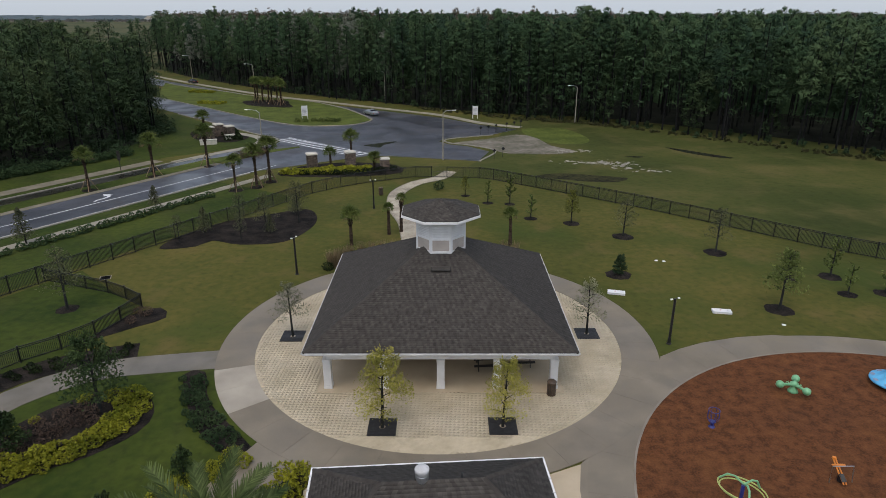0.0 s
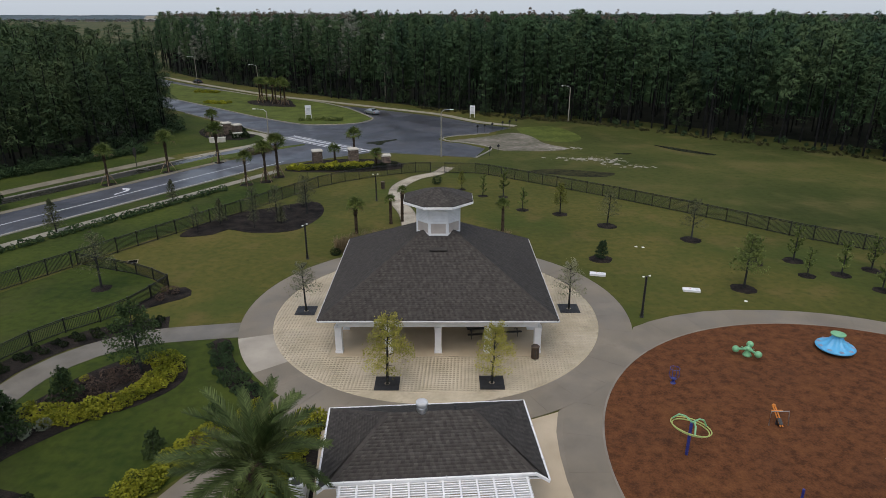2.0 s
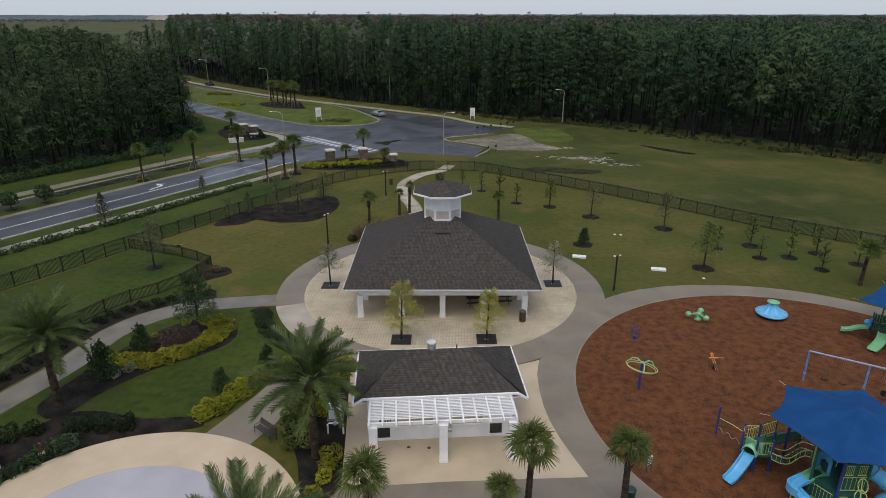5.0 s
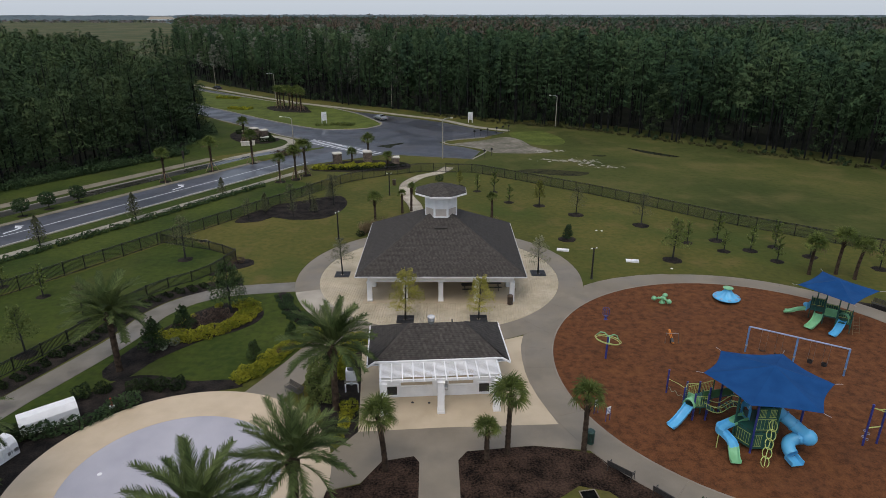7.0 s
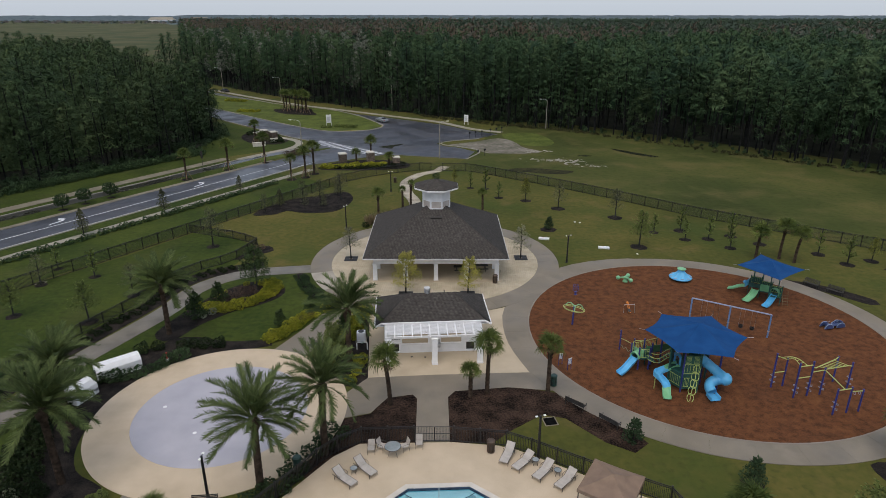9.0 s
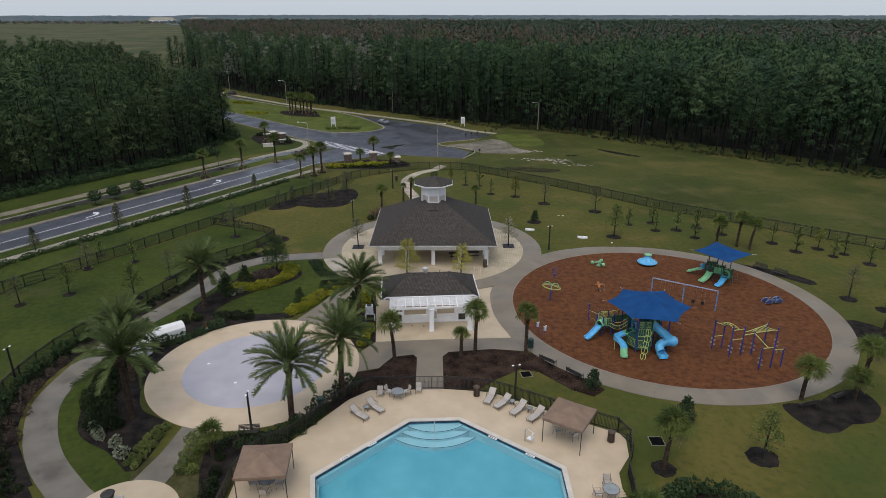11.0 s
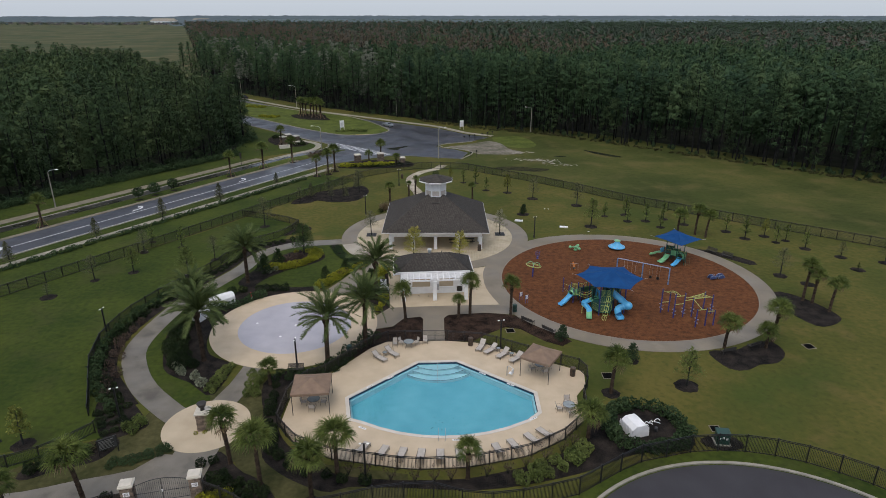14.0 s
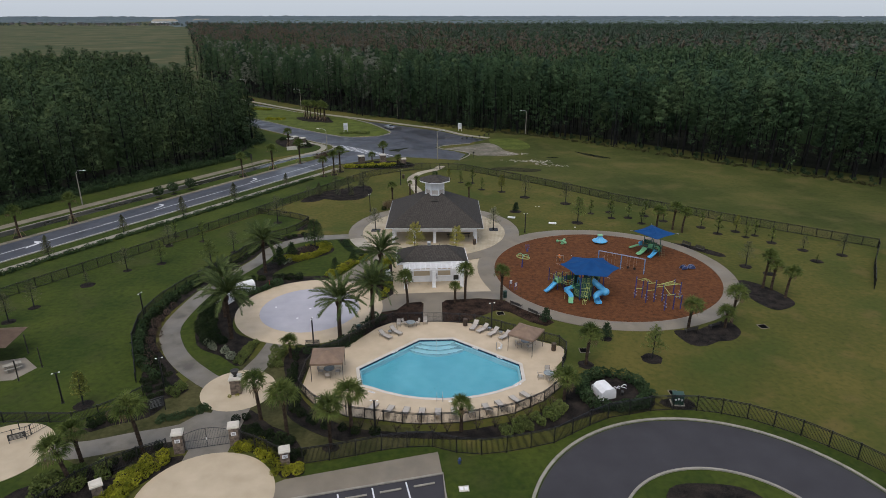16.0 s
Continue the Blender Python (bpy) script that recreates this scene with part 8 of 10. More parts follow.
picket_gate(g, -1.4, 0.02, 1.35)
picket_gate(g, 1.4, 0.06, 1.35)
g = thing("entrance_gate", -21.25, -21.2, 0.04, "closed double gate of black bars with an arched top", "gate", turn=13)
picket_gate(g, -2.05, -0.03, 1.75, 0.45, 14)
picket_gate(g, 2.05, 0.03, 1.75, 0.45, 14)
part("latch_plate", box(B(), -0.05, -0.04, 0.9, 0.05, -0.026, 1.15), "white", g, "small white latch plate")
g = thing("road_gate", -0.55, 91.1, 0.04, "closed black picket gate on the brick path", "gate")
picket_gate(g, -1.1, 1.1, 1.6, 0.0, 14)
g = thing("side_gate", -38.9, -18.9, 0.05, "small black gate at the side pad", "gate", turn=62)
picket_gate(g, -1.0, 1.0, 1.2, 0.0, 10)


for x, y, w, a in ((-41.6, -19.0, 1.8, 30), (-39.9, -19.6, 1.5, 28), (-42.4, -21.2, 2.0, 32)):
    t = thing("leaning_rail", x, y, 0.045, "low black rail frame on the round pad", "rail", "pad rails", a)
    for s_ in (-1, 1):
        part("post", box(B(), s_ * w / 2 - 0.04, -0.04, 0, s_ * w / 2 + 0.04, 0.04, 1.15, 0.006), "black", t)
    for z in (0.25, 1.05):
        part("rail", tube(B(), [(-w / 2, 0, z), (w / 2, 0, z)], 0.025, 6), "black", t)
t = thing("notice_panel", -39.9, -20.3, 0.045, "dark notice panel with pale lines on the pad", "sign", turn=28)
p = part("panel", box(B(), -0.75, -0.03, 0.3, 0.75, 0.03, 0.95, 0.01), "dark", t)
for k in range(4):
    part("text_bar", box(B(), -0.6, -0.036, 0.4 + 0.12 * k, 0.6 - 0.15 * (k % 2), -0.0315, 0.45 + 0.12 * k), "steel", p)
for s_ in (-0.7, 0.7):
    part("leg", box(B(), s_ - 0.03, -0.03, 0, s_ + 0.03, 0.03, 0.3), "black", t)


def path_lamp(x, y, turn=0.0, h=3.7):
    t = thing("path_lamp", x, y, 0.0, "slim black path lamp post with two small white heads", "lamp post", "path lamps", turn)
    part("base", lathe(B(), [(0.18, 0.0), (0.18, 0.05), (0.13, 0.12), (0.12, 0.5)], 12), "black", t)
    part("pole", lathe(B(), [(0.1, 0.45), (0.085, h)], 10), "black", t)
    for s in (-1, 1):
        a = part("arm", tube(B(), [(0, 0, h - 0.08), (s * 0.16, 0, h - 0.02), (s * 0.24, 0, h)], 0.025, 6), "black", t)
        part("lamp_head", box(B(), s * 0.31 - 0.1, -0.08, h - 0.05, s * 0.31 + 0.1, 0.08, h + 0.04, 0.03), "lamp", t, "white flood lamp head")
    return t


pl = path_lamp(16.8, 40.9, 20)
for x, y, a in ((-13.75, 54.1, 60), (-8.7, 75.3, 10), (-39.3, 5.8, 80), (-39.2, -13.9, 30), (-29.7, -10.9, 20), (-14.9, -1.6, 90), (-5.5, -18.9, 0), (7.6, 2.7, 15)):
    again(pl, x, y, 0.0, a)
for x, y in ((-45.7, -6.7), (-49.3, -3.5), (-46.6, -9.6), (-50.6, -7.0)):
    t = thing("shelter_post", x, y, 0.0, "dark slim post of a picnic shelter", "post", "shelter posts")
    part("shaft", box(B(), -0.05, -0.05, 0, 0.05, 0.05, 2.6, 0.008), "bronze", t)
    part("base_plate", box(B(), -0.12, -0.12, 0, 0.12, 0.12, 0.03), "bronze", t)
sh = thing("picnic_shelter", -53.5, -4.2, 0.0, "brown canvas picnic shelter over the lawn", "shelter")
bm = B()
c = [bm.verts.new(p) for p in ((-4.5, -3.4, 2.6), (4.2, -2.6, 2.6), (3.6, 2.6, 2.6), (-5, 1.8, 2.6), (-0.5, -0.4, 3.3))]
for i in range(4):
    bm.faces.new((c[i], c[(i + 1) % 4], c[4]))
bmesh.ops.solidify(bm, geom=bm.faces[:], thickness=0.02)
part("canvas", bm, "tan", sh)
setting(part("pavement", prism(B(), [(-51.5, -10.2), (-47.3, -9.5), (-46.2, -6.9), (-49.0, -4.6), (-53, -6.0)], -0.02, 0.035), "concrete"), "small concrete picnic pad on the lawn", "pavement")
picnic_table(-48.7, -7.3, 0.035, 40, "pale grey picnic table on a concrete pad", "kerb")


def street_light(x, y, h, arm, turn, group="street lights"):
    t = thing("street_lamp", x, y, 0.0, "tall pale concrete street lamp with one curved arm", "street lamp", group, turn)
    part("pole", lathe(B(), [(0.14, 0.0), (0.08, h - 0.4)], 10), "kerb", t)
    part("arm", tube(B(), [(0, 0, h - 0.5), (arm * 0.25, 0, h - 0.08), (arm * 0.7, 0, h), (arm, 0, h)], 0.045, 8), "steel", t)
    part("lamp_head", box(B(), arm - 0.1, -0.13, h - 0.06, arm + 0.55, 0.13, h + 0.06, 0.04), "lamp", t, "pale lamp head")


for x, y, h, arm, a in ((0.0, 103.0, 8.2, 1.6, 10), (-16.3, 179, 8.0, 1.6, 180), (29.5, 140.5, 8.2, 1.6, 180), (-93.4, 240, 8.5, 2.2, 180), (-58.5, 199, 8.5, 2.0, 180), (-32.6, 112, 7.0, 2.2, 170), (-76.2, 58.9, 7.5, 1.4, 15)):
    street_light(x, y, h, arm, a)


def stone_pier(x, y, h, w, turn=0.0, label="stacked brown stone pier with a pale cast cap", plaque=False):
    """A pier of uneven stone courses under a bevelled cap."""
    t = thing("stone_pier", x, y, 0.0, label, "pier", "entrance piers", turn)
    part("core", box(B(), -w / 2 + 0.05, -w / 2 + 0.05, 0, w / 2 - 0.05, w / 2 - 0.05, h - 0.05), "stone", t)
    rr = random.Random(int(x * 31 + y * 17))
    z = 0.0
    far = y > 60
    bm = B()
    while z < h - 0.06:
        dz = min(rr.uniform(0.16, 0.28), h - z)
        for f in range(4):
            m = pose(0, 0, 0, 0, 0, 90 * f)
            u = -w / 2
            while u < w / 2 - 0.03:
                du = min(rr.uniform(0.25, 0.55), w / 2 - u)
                e = rr.uniform(0.0, 0.035)
                if not far:
                    bm = B()
                box(bm, u + 0.006, -w / 2 - e, z + 0.005, u + du - 0.006, -w / 2 + 0.06, z + dz - 0.005, 0, m)
                if not far:
                    part("stone", bm, "stone", t)
                u += du
        z += dz
    if far:
        tagged(part("stonework", bm, "stone", t), "brown stacked stonework", kind="stuff")
    bm = box(B(), -w / 2 - 0.12, -w / 2 - 0.12, h, w / 2 + 0.12, w / 2 + 0.12, h + 0.16, 0.025)
    box(bm, -w / 2 - 0.03, -w / 2 - 0.03, h + 0.16, w / 2 + 0.03, w / 2 + 0.03, h + 0.24, 0.03)
    part("cap", bm, "caststone", t, "pale cast stone cap")
    if plaque:
        p = part("plaque", box(B(), -0.24, -w / 2 - 0.06, h * 0.62, 0.24, -w / 2 - 0.037, h * 0.62 + 0.38, 0.008), "white", t, "small white plaque")
        for k in range(3):
            part("text_bar", box(B(), -0.15, -w / 2 - 0.065, h * 0.62 + 0.08 + 0.09 * k, 0.15, -w / 2 - 0.0605, h * 0.62 + 0.12 + 0.09 * k), "dark", p)


for x, y, h, w, a, pq in ((-23.7, -21.7, 2.05, 0.85, 13, True), (-18.8, -20.6, 2.05, 0.85, 13, True), (-13.3, -23.5, 1.55, 0.8, 16, True), (-28.2, -27.9, 1.55, 0.8, 35, False)):
    stone_pier(x, y, h, w, a, plaque=pq)
for x, y, h, w, a in ((-20.6, 96.6, 2.35, 1.5, 20), (-15.1, 100.2, 1.9, 1.5, 20), (-9.4, 98.8, 1.1, 1.4, 10), (-45.4, 121.2, 2.3, 1.6, 40), (-45.0, 125.4, 2.2, 1.6, 40), (-42.1, 123.2, 2.2, 1.5, 40)):
    stone_pier(x, y, h, w, a)
for x, y, l, a in ((-43.9, 116.2, 1.5, 20), (-41.6, 121.6, 0.9, 40)):
    t = thing("low_wall", x, y, 0.0, "low pale cast stone wall before the entrance piers", "wall", turn=a)
    part("body", box(B(), -l, -0.3, 0, l, 0.3, 0.85, 0.03), "caststone", t)
    part("coping", box(B(), -l - 0.08, -0.38, 0.85, l + 0.08, 0.38, 0.97, 0.03), "caststone", t)
t = thing("route_sign", -49.7, 94.3, 0.0, "tall thin green-grey sign on a post", "sign", turn=30)
part("post", tube(B(), [(0, 0, 0), (0, 0, 3.4)], 0.05, 8), "bronze", t)
part("blade", box(B(), -0.22, -0.02, 1.9, 0.22, 0.02, 3.4, 0.01), "bronze", t)
stone_pier(-21.3, -11.9, 1.8, 1.1, 8, "square stacked stone planter pier with pale cap")
t = thing("urn", -21.3, -11.9, 2.04, "dark bronze urn on the stone pier", "urn")
part("bowl", lathe(B(), [(0.22, 0.0), (0.1, 0.12), (0.34, 0.4), (0.42, 0.66), (0.46, 0.7), (0.3, 0.7)], 16), "bronze", t, "", True)


def tree_grate(x, y, turn=0):
    t = thing("tree_grate", x, y, 0.05, "square black cast iron tree grate in tan pavers", "tree grate", "tree grates", turn)
    part("frame", prism(B(), [(-0.84, -0.84), (0.84, -0.84), (0.84, 0.84), (-0.84, 0.84)], 0.0, 0.03, [disc(0, 0, 0.2, 16)]), "iron", t)
    for k in range(-5, 6):
        if abs(k) > 1:
            part("rib", box(B(), -0.76, 0.14 * k - 0.035, 0.031, 0.76, 0.14 * k + 0.035, 0.045), "iron", t)


for x, y in ((-3.6, 30.85), (3.55, 30.95), (-11.4, 42.0), (11.0, 42.4)):
    tree_grate(x, y)


def yard_drain(x, y, s=0.75, turn=0):
    t = thing("yard_drain", x, y, 0.0, "square concrete drain with a black grate in the grass", "drain", "yard drains", turn)
    part("collar", prism(B(), [(-s, -s), (s, -s), (s, s), (-s, s)], -0.05, 0.02, [[(-s + 0.08, -s + 0.08), (s - 0.08, -s + 0.08), (s - 0.08, s - 0.08), (-s + 0.08, s - 0.08)]]), "ringcrete", t)
    for k in range(7):
        u = -s + 0.15 + k * (2 * s - 0.3) / 6
        part("bar", box(B(), u - 0.03, -s + 0.08, -0.02, u + 0.03, s - 0.08, 0.012), "pit", t)
    part("pit", box(B(), -s + 0.08, -s + 0.08, -0.04, s - 0.08, s - 0.08, 0.004), "pit", t)


for x, y, s, a in ((43.6, 3.2, 0.6, 10), (9.2, 7.1, 0.55, 10), (18.6, -3.0, 0.6, 0), (26.4, -12.1, 0.5, 0), (-31.4, 53.3, 0.5, 20), (7.2, 26.6, 0.2, 45), (-47.6, 34.2, 0.5, 0)):
    yard_drain(x, y, s, a)
t = thing("utility_box", 3.0, -26.75, 0.0, "flat pale concrete utility box with two lids in the grass", "utility box", turn=5)
part("collar", box(B(), -0.45, -0.35, -0.05, 0.45, 0.35, 0.03, 0.01), "caststone", t)
for sx in (-0.2, 0.2):
    part("lid", box(B(), sx - 0.15, -0.2, 0.03, sx + 0.15, 0.2, 0.045, 0.008), "white", t)
for x, y in ((21.2, 57.6), (21.9, 57.4), (26.9, 43.9)):
    t = thing("valve_cover", x, y, 0.0, "small white plastic valve cover in the lawn", "valve cover", "valve covers")
    part("top", lathe(B(), [(0.16, 0.0), (0.16, 0.03), (0.12, 0.045), (0.01, 0.045)], 12), "white", t)
for x, y, a in ((15.2, 49.8, -14), (22.9, 46.1, -10)):
    t = thing("game_board", x, y, 0.01, "white painted toss-game board lying on the lawn", "game board", "game boards", a)
    part("top", prism(B(), [(-0.75, -0.32), (0.75, -0.32), (0.75, 0.32), (-0.75, 0.32)], 0.16, 0.19, [disc(0.45, 0, 0.08, 14)]), "white", t)
    for s in (-1, 1):
        part("side_board", box(B(), -0.74, s * 0.3 - 0.012, 0, 0.74, s * 0.3 + 0.012, 0.16), "white", t)
        part("end_board", box(B(), s * 0.73 - 0.012, -0.288, 0, s * 0.73 + 0.012, 0.288, 0.16), "white", t)
    part("target_spot", lathe(B(), [(0.07, 0.19), (0.07, 0.195)], 12, (-0.1, 0.05, 0)), "red", t)


def bench(x, y, turn, z=0.03):
    t = thing("park_bench", x, y, z, "dark metal slatted park bench", "bench", "park benches", turn)
    for k in range(4):
        part("seat_slat", box(B(), -0.85, -0.22 + 0.12 * k, 0.42, 0.85, -0.13 + 0.12 * k, 0.45, 0.006), "bronze", t)
    for k in range(4):
        m = Matrix.Translation((0, 0.26, 0.5)) @ pose(0, 0, 0, -12)
        part("back_slat", box(B(), -0.85, -0.015, 0.11 * k, 0.85, 0.015, 0.11 * k + 0.08, 0.006, m), "bronze", t)
    for s in (-1, 1):
        part("end_frame", tube(B(), [(s * 0.82, -0.24, 0), (s * 0.82, -0.24, 0.62), (s * 0.82, 0.2, 0.62), (s * 0.82, 0.36, 0.9), (s * 0.82, 0.24, 0.45), (s * 0.82, 0.26, 0)], 0.025, 6), "bronze", t)
    return t


b0 = bench(11.6, 9.0, 138)
for x, y, a in ((13.8, 6.6, 132), (33.4, 1.6, 196), (37.0, 2.9, 206), (44.3, 33.2, -55), (45.9, 31.1, -50), (-11.6, 18.1, -40), (-14.9, -2.3, 5)):
    again(b0, x, y, 0.03, a)

# pump enclosures and cabinets
t = thing("pump_enclosure", 18.7, -12.5, 0.0, "white ribbed fibreglass pump cover with pipes", "equipment cover", turn=18)
bm = B()
prof = [(-0.9, 0.0), (-0.86, 0.9), (-0.48, 1.25), (0.48, 1.25), (0.86, 0.9), (0.9, 0.0)]
rings = [[bm.verts.new((px, y_, pz_)) for px, pz_ in prof] for y_ in (-0.95, 0.95)]
for k in range(5):
    bm.faces.new((rings[0][k], rings[0][k + 1], rings[1][k + 1], rings[1][k]))
bm.faces.new(rings[0][::-1])
bm.faces.new(rings[1])
part("cover", bm, "white", t)
for k in range(5):
    part("rib", box(B(), -0.97, -1.0 + 0.48 * k, 0.0, -0.93, -0.9 + 0.48 * k, 0.95), "white", t)
for k, (dx, r) in enumerate(((1.5, 0.22), (2.0, 0.2), (2.7, 0.3))):
    part("pipe", tube(B(), [(dx + r * math.cos(a * 0.5), 0.3 + r * math.sin(a * 0.5), 0.3 + 0.1 * math.sin(a)) for a in range(11)], 0.04, 6), "white", t, "white looping pipe")
part("tank", lathe(B(), [(0.16, 0.0), (0.17, 0.45), (0.1, 0.5)], 14, (1.9, -0.6, 0)), "dark", t, "dark filter tank", True)
for (x, y, l, a), lab in (((-28.6, 14.4, 1.85, 40), "long white equipment cover among shrubs"), ((-29.8, 10.4, 1.1, 70), "white ribbed equipment cover half hidden by a palm")):
    t = thing("pump_enclosure", x, y, 0.0, lab, "equipment cover", turn=a)
    bm = B()
    prof = [(-0.75, 0.0), (-0.72, 0.95), (-0.4, 1.35), (0.4, 1.35), (0.72, 0.95), (0.75, 0.0)]
    rings = [[bm.verts.new((x_, p, q)) for p, q in prof] for x_ in (-l, l)]
    for k in range(5):
        bm.faces.new((rings[0][k + 1], rings[0][k], rings[1][k], rings[1][k + 1]))
    bm.faces.new(rings[0])
    bm.faces.new(rings[1][::-1])
    part("cover", bm, "white", t)
    for k in range(int(l * 4)):
        part("rib", box(B(), -l + 0.1 + 0.5 * k, -0.77, 0.0, -l + 0.16 + 0.5 * k, -0.745, 0.92), "white", t)
    for s in (0.3, 0.7):
        part("vent", box(B(), s * l, -0.765, 0.3, s * l + 0.3, -0.735, 0.55), "steel", t)
t = thing("utility_cabinet", 26.1, -14.1, 0.0, "dark green electrical cabinet with white stickers", "cabinet", turn=-8)
part("body", box(B(), -0.55, -0.45, 0.1, 0.55, 0.45, 1.15, 0.04), "greenbox", t)
part("lid", box(B(), -0.6, -0.5, 1.15, 0.6, 0.5, 1.25, 0.03), "greenbox", t)
part("plinth", box(B(), -0.7, -0.6, 0, 0.7, 0.6, 0.1), "kerb", t)
for k in range(3):
    part("sticker", box(B(), -0.4 + 0.3 * k, -0.456, 0.6 + 0.1 * (k % 2), -0.22 + 0.3 * k, -0.4515, 0.82 + 0.1 * (k % 2)), "white", t)
t = thing("air_conditioner", -7.4, 20.2, 0.02, "white outdoor air-conditioning unit on a pad", "air conditioner", turn=4)
part("housing", box(B(), -0.42, -0.35, 0.08, 0.42, 0.35, 1.0, 0.03), "white", t)
part("fan_grille", lathe(B(), [(0.3, 1.0), (0.3, 1.02), (0.1, 1.03)], 16), "dark", t)
part("pad", box(B(), -0.55, -0.5, 0, 0.55, 0.5, 0.08), "kerb", t)
t = thing("backflow_valve", -7.1, 18.4, 0.02, "white looping water pipe and valve", "pipework")
part("pipe", tube(B(), [(-0.5, 0, 0), (-0.5, 0, 0.7), (-0.4, 0, 0.8), (0.4, 0, 0.8), (0.5, 0, 0.7), (0.5, 0, 0)], 0.06, 8), "white", t)
part("valve", lathe(B(), [(0.1, -0.12), (0.14, 0.0), (0.1, 0.12)], 10, (0, 0, 0.8)), "steel", t)
t = thing("hydrant_marker", -25.0, 16.3, 0.02, "red pipe stub on a white base", "pipework")
part("pipe", lathe(B(), [(0.07, 0.1), (0.07, 0.85), (0.03, 0.9)], 10), "red", t)
part("base", lathe(B(), [(0.2, 0.0), (0.2, 0.15), (0.12, 0.2)], 12), "white", t)
t = thing("yard_hydrant", 2.7, -23.5, 0.0, "small blue hydrant in the grass", "hydrant")
part("barrel", lathe(B(), [(0.13, 0.0), (0.1, 0.1), (0.1, 0.45), (0.14, 0.5), (0.08, 0.62)], 12), "navyplastic", t, "", True)
for s in (-1, 1):
    part("nozzle", tube(B(), [(0, 0, 0.36), (s * 0.18, 0, 0.36)], 0.05, 8), "navyplastic", t)
for x, y in ((-22.2, 9.0), (-17.3, 8.5), (-14.4, 10.5), (-18.5, 5.6)):
    t = thing("spray_nozzle", x, y, 0.046, "flush pale spray nozzle in the splash pad", "nozzle", "spray nozzles")
    part("plate", lathe(B(), [(0.16, 0.0), (0.15, 0.02), (0.05, 0.025)], 12), "white", t)
t = thing("park_rules_sign", -28.4, -15.6, 0.0, "dark grey notice board on posts beside the path", "sign", turn=35)
for s in (-0.75, 0.75):
    part("post", box(B(), s - 0.04, -0.04, 0, s + 0.04, 0.04, 1.75), "black", t)
p = part("board", box(B(), -0.8, -0.03, 0.6, 0.8, 0.03, 1.75, 0.01), "dark", t)
for k in range(7):
    part("text_bar", box(B(), -0.65, -0.036, 0.72 + 0.13 * k, 0.5 - 0.08 * (k % 3), -0.0315, 0.77 + 0.13 * k), "steel", p)
for x, y, w, h, a, lab in ((-31.8, 145.0, 1.3, 3.3, 25, "tall white billboard on the median"), (7.5, 147.4, 1.1, 2.9, -15, "white development sign at the wood edge")):
    t = thing("road_sign", x, y, 0.0, lab, "sign", turn=a)
    for s in (-1, 1):
        part("post", box(B(), s * w / 2 - 0.06, -0.06, 0, s * w / 2 + 0.06, 0.06, h), "white", t)
    p = part("board", box(B(), -w / 2, -0.04, h * 0.3, w / 2, 0.04, h - 0.05), "white", t)
    for k in range(5):
        part("text_bar", box(B(), -w * 0.4, -0.048, h * 0.4 + 0.28 * k, w * (0.4 - 0.1 * (k % 2)), -0.0415, h * 0.4 + 0.28 * k + 0.12), "steel", p)
for k, (x, y) in enumerate(((7.6, 126.0), (9.2, 127.3), (10.9, 128.8), (13.3, 130.9), (15.0, 132.4), (16.6, 134.0), (8.6, 103.6), (10.2, 105.2))):
    t = thing("end_of_road_marker", x, y, 0.0, "dark diamond marker on a thin post", "road marker", "end of road markers", 20)
    part("post", box(B(), -0.03, -0.03, 0, 0.03, 0.03, 1.3), "black", t)
    part("diamond", box(B(), -0.23, -0.015, -0.23, 0.23, 0.015, 0.23, 0, Matrix.Translation((0, -0.05, 1.5)) @ pose(0, 0, 0, 0, 45, 0)), "black", t)


def sedan(x, y, turn, mat, label, z=0.02):
    t = thing("car", x, y, z, label, "car", turn=turn)
    L, W = 2.35, 0.9
    bm = B()
    prof = [(-L, 0.35), (-L, 0.75), (-L + 0.15, 0.92), (-1.35, 1.0), (-0.75, 1.38), (0.45, 1.42), (1.2, 0.98), (2.05, 0.86), (L, 0.7), (L, 0.35)]
    a = [bm.verts.new((p, -W if q < 1.1 else -W + 0.2, q)) for p, q in prof]
    b = [bm.verts.new((p, W if q < 1.1 else W - 0.2, q)) for p, q in prof]
    n = len(prof)
    for k in range(n):
        bm.faces.new((a[k], a[(k + 1) % n], b[(k + 1) % n], b[k]))
    bm.faces.new(a[::-1])
    bm.faces.new(b)
    bmesh.ops.recalc_face_normals(bm, faces=bm.faces)
    bmesh.ops.bevel(bm, geom=bm.edges[:], offset=0.05, segments=2, affect="EDGES")
    part("body", bm, mat, t)
    for s in (-1, 1):
        y0 = s * (W - 0.1)
        bm = B()
        q = [bm.verts.new(v) for v in ((-1.15, y0 + s * 0.055, 1.03), (0.95, y0 + s * 0.055, 1.03), (0.4, y0 - s * 0.085, 1.36), (-0.7, y0 - s * 0.085, 1.33))]
        bm.faces.new(q if s < 0 else q[::-1])
        bmesh.ops.solidify(bm, geom=bm.faces[:], thickness=0.02)
        part("side_window", bm, "glass", t)
        for x_ in (-1.45, 1.4):
            wh = part("wheel", tube(B(), [(x_, s * (W - 0.2), 0.32), (x_, s * (W + 0.01), 0.32)], 0.32, 18), "rubber", t)
            part("rim", tube(B(), [(x_, s * (W - 0.1), 0.32), (x_, s * (W + 0.018), 0.32)], 0.2, 14), "steel", wh)
        part("headlight", box(B(), L - 0.12, s * 0.68 - 0.16, 0.6, L + 0.005, s * 0.68 + 0.16, 0.75, 0.02), "lamp", t)
